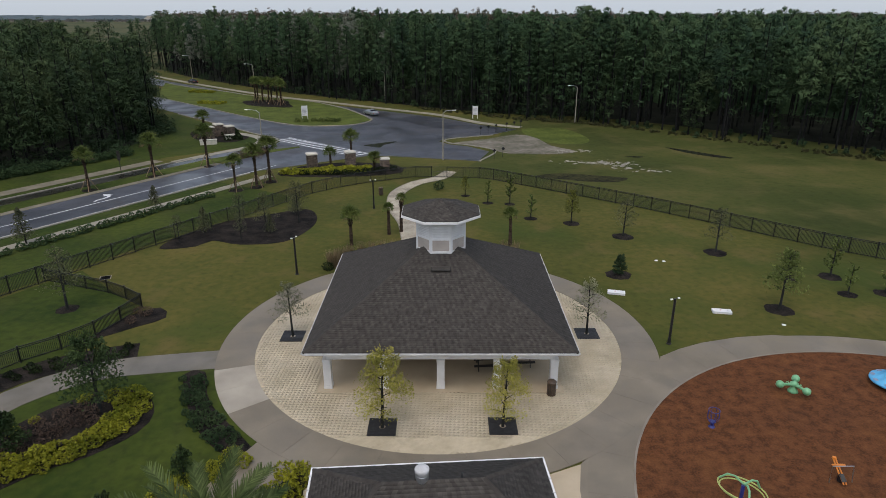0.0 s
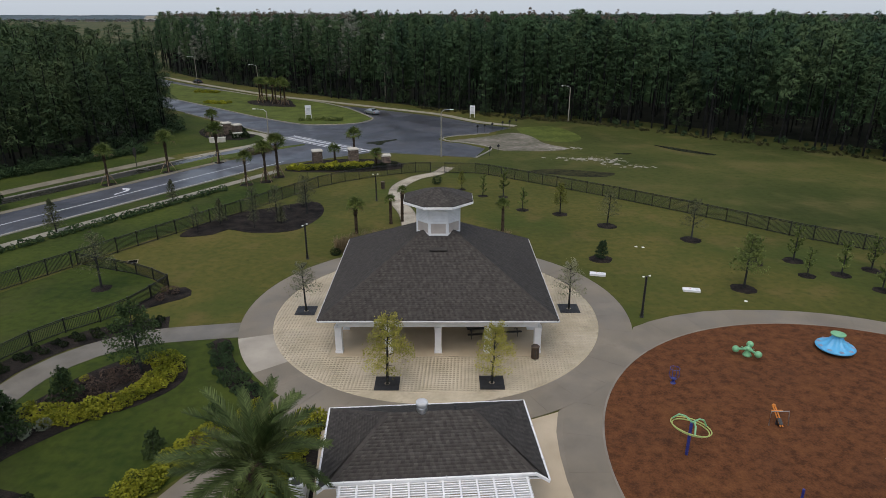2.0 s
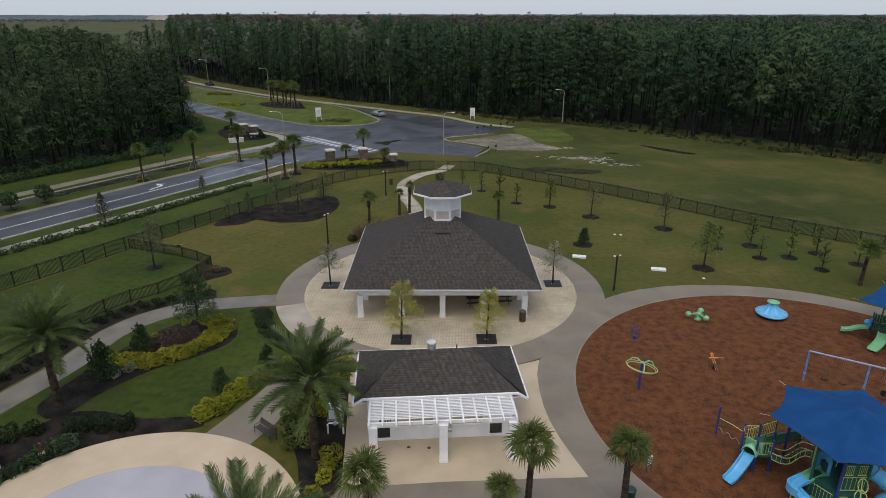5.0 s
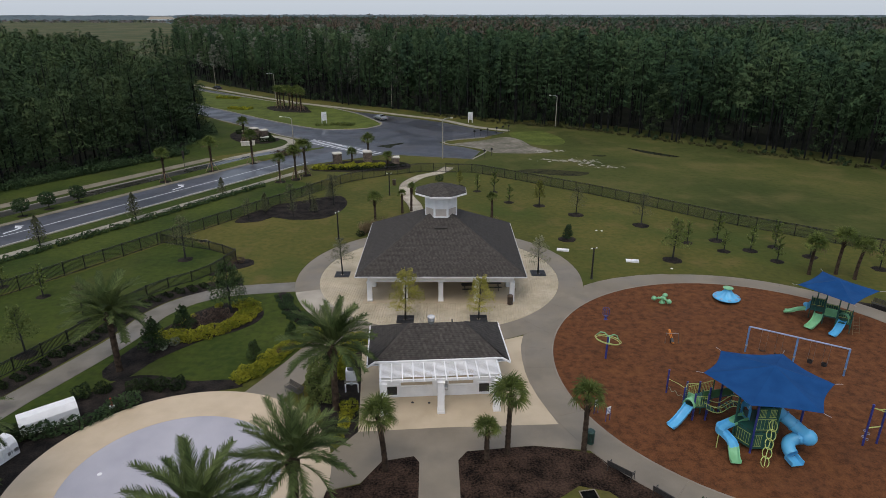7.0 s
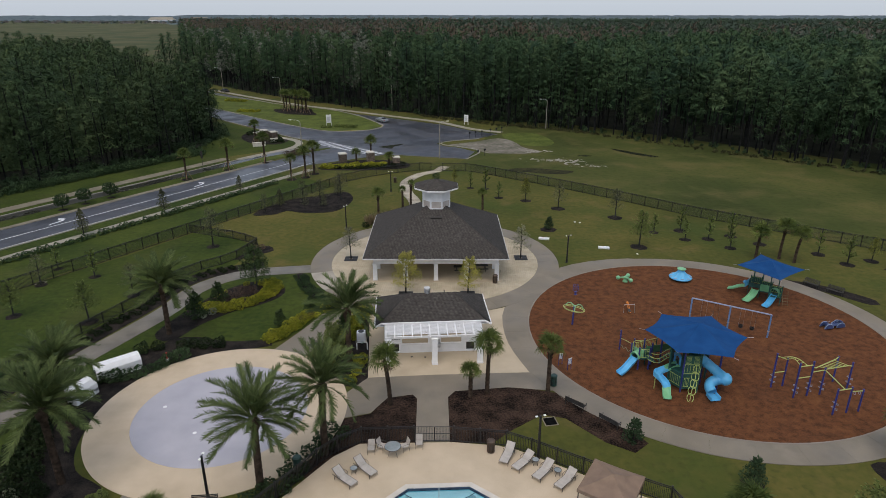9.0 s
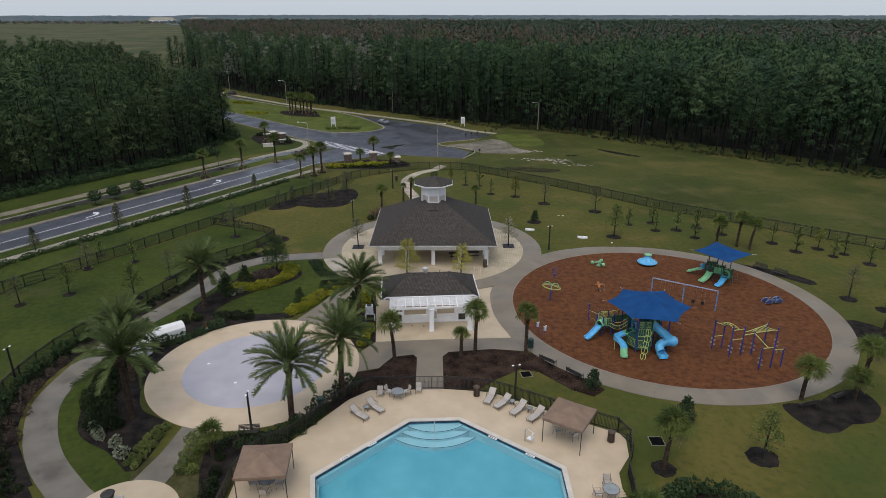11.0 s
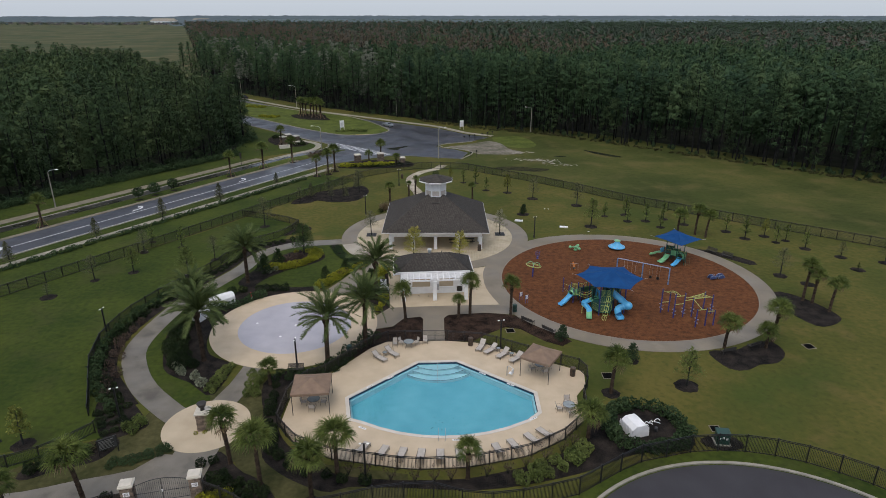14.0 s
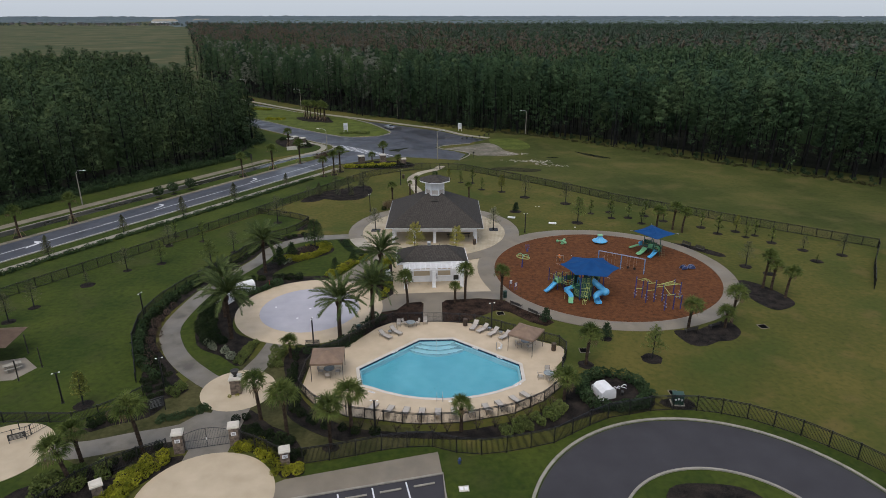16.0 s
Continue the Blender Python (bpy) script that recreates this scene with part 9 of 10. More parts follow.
        part("tail_light", box(B(), -L - 0.005, s * 0.68 - 0.16, 0.66, -L + 0.1, s * 0.68 + 0.16, 0.8, 0.02), "red", t)
    for pts in (((1.14, 1.03), (0.5, 1.41)), ((-1.3, 1.03), (-0.8, 1.37))):
        bm = B()
        (xa, za), (xb, zb) = pts
        q = [bm.verts.new(v) for v in ((xa, -W + 0.12, za), (xa, W - 0.12, za), (xb, W - 0.24, zb), (xb, -W + 0.24, zb))]
        bm.faces.new(q)
        bmesh.ops.solidify(bm, geom=bm.faces[:], thickness=0.06)
        part("windscreen", bm, "glass", t)


sedan(-17.4, 152.5, 128, "silvercar", "silver sedan driving on the wet junction")
sedan(-88, 226, 134, "darkcar", "dark car far along the wet road")

# ---- plants ----


def crown_points(rng, n, shape):
    """Points of a crown one metre high: 'round', 'cone', 'wisp' or 'shrub'."""
    t = rng.uniform(0, 1, n)
    a = rng.uniform(0, 2 * np.pi, n)
    if shape == "cone":
        t = t ** 1.3
        r = 0.36 * (1 - t) ** 0.7 * np.sqrt(rng.uniform(0.05, 1, n)) * (1 + 0.35 * np.sin(5 * a + 9 * t))
        z = 0.02 + 0.98 * t
    elif shape == "plume":
        # feathery sprays along some two dozen rising limbs
        k = rng.integers(0, 26, n)
        u = rng.uniform(0.1, 1, n) ** 0.65
        a = k * 2.4 + 0.35 * np.sin(k * 5.0) + rng.normal(0, 0.3, n)
        z0 = 0.03 + 0.033 * k
        r = u * (0.36 * (1 - z0) ** 0.75 + 0.03) * (0.75 + 0.35 * np.sin(k * 3.7) ** 2)
        z = np.minimum(z0 + 0.2 * u - 0.08 * u * u + rng.normal(0, 0.035, n), 1.02)
    elif shape == "wisp":
        k = rng.integers(0, 9, n)
        a = k * 2.4 + rng.normal(0, 0.28, n)
        z0 = 0.08 + 0.085 * k
        u = rng.uniform(0.1, 1, n)
        r = u * (0.34 - 0.022 * k)
        z = z0 + 0.16 * u + rng.normal(0, 0.03, n)
    elif shape == "shrub":
        c = rng.normal(size=(n, 3))
        c /= np.linalg.norm(c, axis=1)[:, None]
        rad = rng.uniform(0.55, 1, n) ** 0.5 * (1 + 0.16 * np.sin(4 * c[:, 0] + 3 * c[:, 1] + rng.uniform(0, 6)))
        return np.stack([0.62 * rad * c[:, 0], 0.62 * rad * c[:, 1], np.maximum(0.05, 0.42 + 0.52 * rad * c[:, 2])], 1)
    else:
        k = rng.integers(0, 11, n)
        cc = np.random.default_rng(3).normal(0, 1, (11, 3))
        cc /= np.linalg.norm(cc, axis=1)[:, None]
        cc *= np.array([0.26, 0.26, 0.3])
        p = cc[k] + rng.normal(0, 0.085, (n, 3))
        return p + np.array([0, 0, 0.5])
    return np.stack([r * np.cos(a), r * np.sin(a), z], 1)


def tree_kind(seed, shape, leaf, n, size, clear, h, width=1.0, bark="trunk", limbs=9, stake=False, label="", category="tree", group=""):
    """One young tree h metres high with its crown from clear*h upward: trunk with limbs, and a crown of leaf sprays."""
    rng = np.random.default_rng(seed)
    rr = random.Random(seed)
    t = thing("tree", 0, 0, -60, label, category, group)
    bm = B()
    lean = rr.uniform(-0.05, 0.05) * h
    spine = [(0, 0, -0.05), (lean * 0.3, 0.02, h * 0.3), (lean * 0.7, 0.05, h * 0.65), (lean, 0.04, h * 0.96)]
    r0 = 0.018 * h + 0.015
    tube(bm, spine, [r0, r0 * 0.8, r0 * 0.5, 0.012], 7)
    for k in range(limbs):
        u = clear + (0.92 - clear) * (k + 0.3) / limbs
        a = k * 2.4 + rr.uniform(-0.4, 0.4)
        l = h * (1 - clear) * (0.24 if shape == "plume" else 0.3 if shape != "cone" else 0.3 * (1.15 - u)) * min(width, 1.0) * rr.uniform(0.7, 1.1)
        p = Vector((lean * u, 0.04 * u, h * u))
        q = p + Vector((math.cos(a) * l, math.sin(a) * l, l * (0.55 if shape != "cone" else 0.25)))
        tube(bm, [p, p.lerp(q, 0.5) + Vector((0, 0, 0.04 * l)), q], [r0 * 0.28, r0 * 0.18, 0.005], 5)
    part("trunk", bm, bark, t)
    P = crown_points(rng, n, shape)
    P = P * np.array([width * h * (1 - clear), width * h * (1 - clear), h * (1 - clear) * 1.03]) + np.array([lean * 0.8, 0.04, h * clear])
    v, q = leaves(P, size, rng)
    linked("crown", np_mesh("crown", v, q, [leaf]), t)
    if stake:
        for k in range(3):
            a = k * 2.1
            part("stake", tube(B(), [(0.75 * math.cos(a), 0.75 * math.sin(a), 0), (0.05 * math.cos(a), 0.05 * math.sin(a), h * 0.3)], 0.02, 5), "stake", t)
    return t


def place(src, x, y, s=1.0, turn=0.0, z=0.0, label=""):
    o = copy_thing(src, pose(x, y, z, 0, 0, turn) @ Matrix.Scale(s, 4))
    if label:
        o["label"] = label
    return o


def drop(src):
    for o in list(src.children_recursive) + [src]:
        bpy.data.objects.remove(o)


mound = B()
o = disc(0, 0, 1.0, 22)
rr = random.Random(4)
rim = [mound.verts.new((x * rr.uniform(0.9, 1.1), y * rr.uniform(0.9, 1.1), 0.0)) for x, y in o]
mid = [mound.verts.new((x * 0.6, y * 0.6, 0.07)) for x, y in o]
for k in range(22):
    mound.faces.new((rim[k], rim[(k + 1) % 22], mid[(k + 1) % 22], mid[k]))
mound.faces.new(mid)
ring_src = part("mulch_ring", mound, "bark")
setting(ring_src, "ring of dark mulch round a young tree", "mulch")
ring_src.matrix_basis = pose(27.9, 46.6, 0.004) @ Matrix.Scale(1.15, 4)


def mulch(x, y, r):
    m = new("mulch_ring", ring_src.data)
    m.matrix_basis = pose(x, y, 0.004, 0, 0, (x * 37) % 360) @ Matrix.Scale(r, 4)
    setting(m, "ring of dark mulch round a young tree", "mulch")


K = dict(
    cypress=tree_kind(21, "plume", "feather", 5200, 0.056, 0.2, 4.9, 1.3, limbs=14, label="young cypress with feathery yellow-green leaves in a tree grate", group="pavilion trees"),
    grey=tree_kind(22, "plume", "greyleaf", 2000, 0.055, 0.3, 4.4, 1.45, limbs=16, label="young oak with thin grey-green leaves in a tree grate", group="pavilion trees"),
    oak=tree_kind(23, "plume", "leaf", 1500, 0.085, 0.26, 4.7, 1.3, limbs=16, label="young leafy shade tree in a mulch ring", group="lawn trees"),
    bare=tree_kind(24, "plume", "dullleaf", 1000, 0.065, 0.25, 4.4, 1.3, limbs=14, label="thin young tree losing its dull leaves", group="lawn trees"),
    wisp=tree_kind(25, "wisp", "leaf", 420, 0.1, 0.14, 3.5, 0.8, limbs=9, label="sparse young magnolia with bright green leaf tufts", group="lawn trees"),
    lime=tree_kind(26, "plume", "gold", 1000, 0.09, 0.25, 3.8, 1.05, limbs=11, label="young tree with yellowing leaves in a mulch ring", group="lawn trees"),
    bushy=tree_kind(27, "shrub", "mixed", 800, 0.11, 0.06, 2.2, 0.95, limbs=8, label="dense dark green bushy evergreen", group="lawn shrubs"),
    evergreen=tree_kind(32, "plume", "mixed_deep", 1500, 0.1, 0.05, 2.7, 1.15, limbs=14, label="loose dark green evergreen bush in a mulch ring", group="lawn shrubs"),
    street=tree_kind(28, "cone", "dullleaf", 760, 0.12, 0.18, 4.0, 0.95, limbs=12, label="young street tree with dull dark leaves", group="street trees"),
    median=tree_kind(29, "shrub", "mixed", 900, 0.14, 0.3, 2.9, 1.0, limbs=9, label="small round-crowned tree on the median", group="median trees"),
    dark=tree_kind(30, "plume", "deepleaf", 3400, 0.085, 0.2, 5.0, 1.5, limbs=18, label="leafy dark green young tree beside the path", group="path trees"),
    juniper=tree_kind(31, "plume", "deepleaf", 1500, 0.09, 0.02, 2.4, 1.25, limbs=10, label="upright dark green evergreen shrub", group="conifer shrubs"),
)
for x, y, k, s, r in ((-3.6, 30.85, "cypress", 1.08, 0), (3.55, 30.95, "cypress", 0.93, 0), (-11.4, 42.0, "grey", 1.0, 0), (11.0, 42.4, "grey", 1.02, 0),
                      (27.9, 46.6, "oak", 1.12, 0), (16.5, 54.0, "evergreen", 0.75, 1.2), (15.0, 69.3, "lime", 1.05, 0.95), (19.8, 64.7, "bare", 1.0, 1.15), (28.0, 59.8, "bare", 1.08, 1.15),
                      (10.5, 71.2, "wisp", 0.9, 0.8), (5.8, 77.7, "wisp", 0.9, 0.7), (3.0, 81.2, "lime", 0.7, 0.6), (8.6, 77.2, "wisp", 1.2, 0.7),
                      (36.1, 53.5, "wisp", 1.15, 1.0), (35.4, 49.6, "wisp", 0.85, 0.8), (38.8, 49.8, "wisp", 1.05, 0.9), (42.5, 51.0, "wisp", 1.1, 0.9), (40.4, 46.2, "wisp", 0.95, 0.8)):
    place(K[k], x, y, s, (x * 53) % 360)
    if r:
        mulch(x, y, r)
for x, y, k, s, r in ((45.2, 47.7, "wisp", 1.0, 0.9), (51.2, 43.8, "wisp", 1.0, 0.9), (52.9, 40.1, "wisp", 1.15, 0.9), (56.8, 41.3, "lime", 0.85, 0.9), (57.3, 38.2, "wisp", 0.9, 0.7), (59.4, 39.1, "wisp", 0.9, 0.7),
                      (60.6, 35.2, "wisp", 0.95, 0.9), (50.8, 24.0, "bare", 1.0, 1.0), (53.2, 20.9, "wisp", 0.4, 1.0), (64.2, 31.4, "bare", 0.6, 0.9), (63.7, 26.2, "wisp", 0.4, 1.0), (69.6, 29.0, "bare", 0.8, 0.9), (31.9, 52.7, "wisp", 0.9, 0.7),
                      (26.3, -5.0, "oak", 0.95, 1.25), (22.0, 0.0, "evergreen", 0.85, 0.8), (15.0, 4.5, "evergreen", 0.8, 0),
                      (-31.2, 46.7, "bare", 1.25, 0.9), (-45.2, 25.4, "oak", 0.85, 0.8), (-36.4, 24.1, "oak", 1.0, 0.9), (-42.1, 36.1, "wisp", 1.1, 0.7), (-47.2, 33.6, "bare", 0.9, 0.7), (-49.4, 22.4, "bare", 0.9, 0.7),
                      (-52.8, 16.7, "bare", 0.5, 1.1), (-56.2, 9.0, "bare", 0.9, 0.8), (-57.0, 4.7, "bare", 0.95, 0.9), (-36.8, -14.3, "lime", 1.05, 1.0), (-48.0, 38.6, "wisp", 0.9, 0.6), (-34.8, 30.6, "bare", 0.9, 0.7)):
    place(K[k], x, y, s, (x * 53 + y * 11) % 360)
    if r:
        mulch(x, y, r)
for x, y, s in ((-65.4, 28.4, 0.95), (-58.6, 40.6, 0.9), (-51.6, 51.3, 1.0), (-44.4, 62.4, 1.0), (-36.0, 75.0, 0.75), (-72.4, 17.0, 1.0)):
    place(K["street"], x, y, s, (x * 71) % 360)
for x, y in ((-57.5, 71.2), (-60.0, 67.5), (-61.8, 63.9)):
    place(K["median"], x, y, 0.95, (x * 71) % 360)
    mulch(x, y, 0.7)
place(K["dark"], -21.1, 32.4, 1.05, 40)
for x, y, s in ((-25.5, 24.8, 1.25), (-24.3, 28.8, 1.0), (-16.3, 23.4, 0.75), (-13.7, 26.6, 0.75), (-9.2, 21.8, 0.9)):
    place(K["juniper"], x, y, s, (x * 31) % 360)
for x, y, k, s in ((-28.2, 62.8, "bare", 0.7), (-26.4, 65.2, "street", 0.8), (-23.0, 67.2, "bare", 0.95), (-19.8, 66.2, "bare", 1.05), (-19.2, 65.6, "street", 0.6), (-16.9, 69.6, "bare", 1.15), (-22.0, 64.0, "bare", 0.6), (-18.0, 72.8, "street", 0.7)):
    place(K[k], x, y, s, (x * 31) % 360, 0.0, "small thin tree in the curved mulch bed")
place(K["bushy"], -0.6, 84.2, 0.6, 20, 0, "dark evergreen bush beside the brick path")
for k in list(K):
    drop(K[k])


# palms
def fan_mesh(seed, r=1.0, blades=24):
    """A fan leaf along +x: a stalk and a pleated fan of narrow drooping blades."""
    rng = np.random.default_rng(seed)
    V, Q = [], []

    def quad(a, b, w0, w1, side):
        j = len(V)
        V.extend([a - side * w0, a + side * w0, b + side * w1, b - side * w1])
        Q.append((j, j + 1, j + 2, j + 3))

    up = np.array([0, 0, 1.0])
    quad(np.array([0, 0, 0.0]), np.array([0.8, 0, 0.12]), 0.025, 0.02, np.array([0, 1.0, 0]))
    base = np.array([0.8, 0, 0.12])
    for k in range(blades):
        a = -2.0 + 4.0 * k / (blades - 1) + rng.normal(0, 0.04)
        d = np.array([math.cos(a) * 0.95 + 0.12, math.sin(a), 0.1 + 0.05 * rng.normal()])
        d /= np.linalg.norm(d)
        side = np.cross(d, up)
        side /= np.linalg.norm(side)
        l = r * rng.uniform(0.8, 1.1)
        m = base + d * l * 0.6
        e = m + d * l * 0.34 - up * l * rng.uniform(0.2, 0.62)
        quad(base, m, 0.014, 0.036, side)
        quad(m, e, 0.036, 0.006, side)
    return np.array(V), np.array(Q)


def feather_mesh(seed, L=3.5, pairs=50):
    """A feather leaf along +x: an arching rib with narrow leaflets on both sides."""
    rng = np.random.default_rng(seed)
    V, Q = [], []
    up = np.array([0, 0, 1.0])
    droop = rng.uniform(0.38, 0.55)

    def rib(u):
        return np.array([L * u * (1 - 0.1 * u), 0.06 * L * math.sin(2.2 * u), L * (0.26 * u - droop * u ** 2.2)])

    n = 10
    for i in range(n):
        a, b = rib(i / n), rib((i + 1) / n)
        w0, w1 = 0.03 * (1 - i / n) + 0.006, 0.03 * (1 - (i + 1) / n) + 0.006
        j = len(V)
        s = np.array([0, 1.0, 0])
        V += [a - s * w0, a + s * w0, b + s * w1, b - s * w1]
        Q.append((j, j + 1, j + 2, j + 3))
    for i in range(pairs):
        u = 0.13 + 0.86 * i / pairs
        p = rib(u)
        tdir = rib(min(u + 0.02, 1)) - rib(u - 0.02)
        tdir /= np.linalg.norm(tdir)
        for s in (-1, 1):
            d = 0.85 * tdir + s * np.array([0, 1.0, 0]) * 0.52 + up * (0.3 + 0.12 * rng.normal())
            d /= np.linalg.norm(d)
            l = 0.58 * math.sin(math.pi * (0.12 + 0.8 * u)) ** 0.7 * rng.uniform(0.85, 1.1)
            e = p + d * l - up * 0.12 * l
            w = np.cross(d, up)
            w = tdir * 0.042
            j = len(V)
            V += [p - w, p + w, e + w * 0.25, e - w * 0.25]
            Q.append((j, j + 1, j + 2, j + 3))
    return np.array(V), np.array(Q)


FAN = [np_mesh("fan_leaf", *fan_mesh(s), ["frond"]) for s in (1, 2, 3)]
FANDEAD = np_mesh("dead_fan_leaf", *fan_mesh(9, 0.8, 14), ["deadfrond"])
FEATHER = [np_mesh("feather_leaf", *feather_mesh(s), ["datefrond"]) for s in (4, 5, 6, 7)]


def palm_trunk(bm, h, r0, r1, bend, rings):
    """A trunk with uneven ring scars and old leaf bases."""
    rr = random.Random(int(h * 100 + bend * 10))
    pts, rad = [], []
    for k in range(rings + 1):
        u = k / rings
        pts.append((bend * u * u, 0.15 * bend * math.sin(3 * u), h * u - 0.05))
        rad.append((r0 + (r1 - r0) * u) * (1 + (0.09 if k % 2 else -0.05) + rr.uniform(-0.03, 0.03)) * (1.25 if k == 0 else 1))
    return tube(bm, pts, rad, 9)


def sabal(x, y, h, bend=0.0, s=1.0, boots=True, label="cabbage palm with a round head of fan leaves", n=24, turn=0.0):
    t = thing("sabal_palm", x, y, 0.0, label, "palm", "sabal palms", turn)
    part("trunk", palm_trunk(B(), h, 0.19, 0.16, bend, int(h * 5)), "palmtrunk", t)
    rr = random.Random(int(x * 13 + y * 7))
    if boots:
        bm = B()
        for k in range(22):
            a, z = k * 2.4, h - 0.1 - 0.045 * k
            u = z / h
            tube(bm, [(bend * u * u + 0.12 * math.cos(a), 0.12 * math.sin(a), z - 0.14), (bend * u * u + 0.3 * math.cos(a), 0.3 * math.sin(a), z + 0.2)], [0.05, 0.02], 4)
        tagged(part("boot_sheath", bm, "palmtrunk", t), "criss-cross old leaf bases", kind="stuff")
    for k in range(n):
        a = k * 137.5 + rr.uniform(-15, 15)
        e = 80 - 100 * (k / n) + rr.uniform(-12, 12)
        sc = s * rr.uniform(0.85, 1.1)
        m = Matrix.Translation((bend, 0, h - 0.05)) @ pose(0, 0, 0, 0, 0, a) @ pose(0, 0, 0, rr.uniform(-25, 25), -e, 0) @ Matrix.Scale(sc, 4)
        linked("frond", FAN[k % 3] if k < n - 2 else FANDEAD, t, m)
    return t


for i, (x, y, h, b, s) in enumerate(((-3.7, 9.4, 4.2, -0.35, 0.95), (4.45, 11.1, 4.75, 0.1, 0.92), (9.7, 11.4, 4.3, 0.05, 0.85), (3.0, 10.6, 2.4, 0.0, 0.62),
                                     (-8.0, -18.0, 3.7, -0.05, 1.1), (-9.5, -21.3, 4.3, 0.0, 1.05), (-14.1, -19.4, 4.6, -0.1, 1.1), (-17.4, -16.8, 4.4, -0.25, 0.95), (3.0, -18.7, 2.9, 0.0, 0.8), (-27.2, -21.8, 4.7, -0.5, 1.1), (-31.4, -26.3, 3.7, -0.8, 1.1),
                                     (-31.9, -23.6, 3.6, -0.3, 0.9), (-17.1, -4.6, 2.1, 0.0, 0.75), (33.6, 2.9, 3.1, 0.15, 1.0), (39.9, 4.4, 4.1, 0.2, 1.05), (38.4, 2.9, 2.1, 0.0, 0.9))):
    sabal(x, y, h, b, s, i % 3 != 0, turn=(x * 47) % 360 if abs(b) < 0.1 else 0)
for i, (x, y, h, b, s) in enumerate(((49.5, 15.5, 5.0, 0.25, 0.9), (51.2, 12.2, 3.8, 0.3, 0.9), (50.4, 14.8, 3.9, 0.1, 0.8), (18.1, -6.3, 3.9, 0.2, 1.0), (14.2, -13.4, 2.5, 0.1, 1.05), (42.0, 42.2, 3.6, 0.1, 0.95), (45.1, 42.2, 4.4, 0.2, 0.95),
                                     (46.4, 40.8, 3.8, 0.35, 0.9), (-9.7, 62.0, 3.2, 0.0, 0.8), (-6.0, 65.5, 3.0, 0.0, 0.5), (-4.7, 66.4, 3.9, 0.1, 0.45), (7.1, 62.0, 3.4, 0.05, 0.6), (-15.2, 102.3, 3.9, 0, 1.0), (-17.8, 97.2, 2.4, 0, 0.8), (-10.6, 94.6, 2.3, 0, 0.8))):
    sabal(x, y, h, b, s, i % 2 == 0, "cabbage palm with a small green head" if s < 0.7 else "cabbage palm with a round head of fan leaves", turn=(x * 29) % 360 if abs(b) < 0.1 else 0)
mulch(18.1, -6.3, 0.95)
braced = None
for x, y, h in ((-49.1, 83.9, 4.6), (-43.5, 91.8, 5.0), (-37.7, 98.3, 5.2), (-28.7, 83.8, 4.0), (-26.3, 85.6, 4.8), (-25.2, 88.6, 5.2), (-71.4, 46.6, 4.7), (-76.8, 38.4, 4.7), (-45.5, 119.2, 4.6)):
    if braced is None:
        braced = sabal(x, y, h, 0.0, 1.0, True, "cabbage palm held by timber braces beside the boulevard", 22)
        for k in range(4):
            a = k * math.pi / 2 + 0.4
            part("brace", tube(B(), [(1.1 * math.cos(a), 1.1 * math.sin(a), 0), (0.2 * math.cos(a), 0.2 * math.sin(a), 1.7)], 0.045, 5), "stake", braced)
        first_h = h
    else:
        place(braced, x, y, h / first_h, (x * 91) % 360)
    mulch(x, y, 1.0)
for k, (x, y) in enumerate(((-50.6, 174.0), (-50.4, 177.9), (-48.4, 176.9), (-46.2, 171.5), (-46.4, 178.2), (-43.1, 169.1), (-52.4, 178.0), (-44.4, 174.6))):
    place(braced, x, y, 1.12, (k * 67) % 360, 0, "tall palm in a row on the grass median")


def date_palm(x, y, h, bend=0.0, s=1.0, n=44):
    t = thing("date_palm", x, y, 0.0, "tall feather-leaved palm with fronds blown by the wind", "palm", "date palms")
    part("trunk", palm_trunk(B(), h, 0.27, 0.22, bend, int(h * 6)), "palmtrunk", t)
    part("crown_base", lathe(B(), [(0.23, -0.7), (0.38, -0.35), (0.42, 0.0), (0.25, 0.3), (0.08, 0.4)], 12, (bend, 0, h)), "palmtrunk", t, "", True)
    rr = random.Random(int(x * 17 + y * 5))
    for k in range(n):
        a = k * 137.5 + rr.uniform(-14, 14)
        e = 80 - 92 * (k / n) ** 0.9 + rr.uniform(-7, 7)
        # the wind leans the whole head over towards +x
        lean = 12 * math.cos(radians(a))
        m = Matrix.Translation((bend, 0, h + 0.15)) @ pose(0, 0, 0, 0, 16, 0) @ pose(0, 0, 0, 0, 0, a) @ pose(0, 0, 0, rr.uniform(-30, 30), -(e + lean * 0.3), 0) @ Matrix.Scale(s * rr.uniform(0.85, 1.12), 4)
        linked("frond", FEATHER[k % 4], t, m)
    return t


for x, y, h, b, s in ((-27.0, 21.6, 5.15, 0.0, 1.08), (-8.0, 16.2, 5.2, 0.0, 1.14), (-8.0, 3.2, 5.8, 0.1, 1.06), (-11.8, -0.3, 5.4, 0.1, 1.12), (-25.7, 0.2, 5.8, -0.1, 1.18), (-28.4, 6.2, 5.4, -0.2, 1.05)):
    date_palm(x, y, h, b, s)


# shrubs
def shrub_mesh(seed, leaf, n, size, wide=1.0):
    rng = np.random.default_rng(seed)
    P = crown_points(rng, n, "shrub") * np.array([wide, wide, 1.0])
    v, q = leaves(P, size, rng)
    return np_mesh("shrub", v, q, [leaf])


SH = dict(gold=[shrub_mesh(s, "golden", 420, 0.085, 1.1) for s in (1, 2, 3)], dark=[shrub_mesh(s, "shrub", 420, 0.085) for s in (4, 5)],
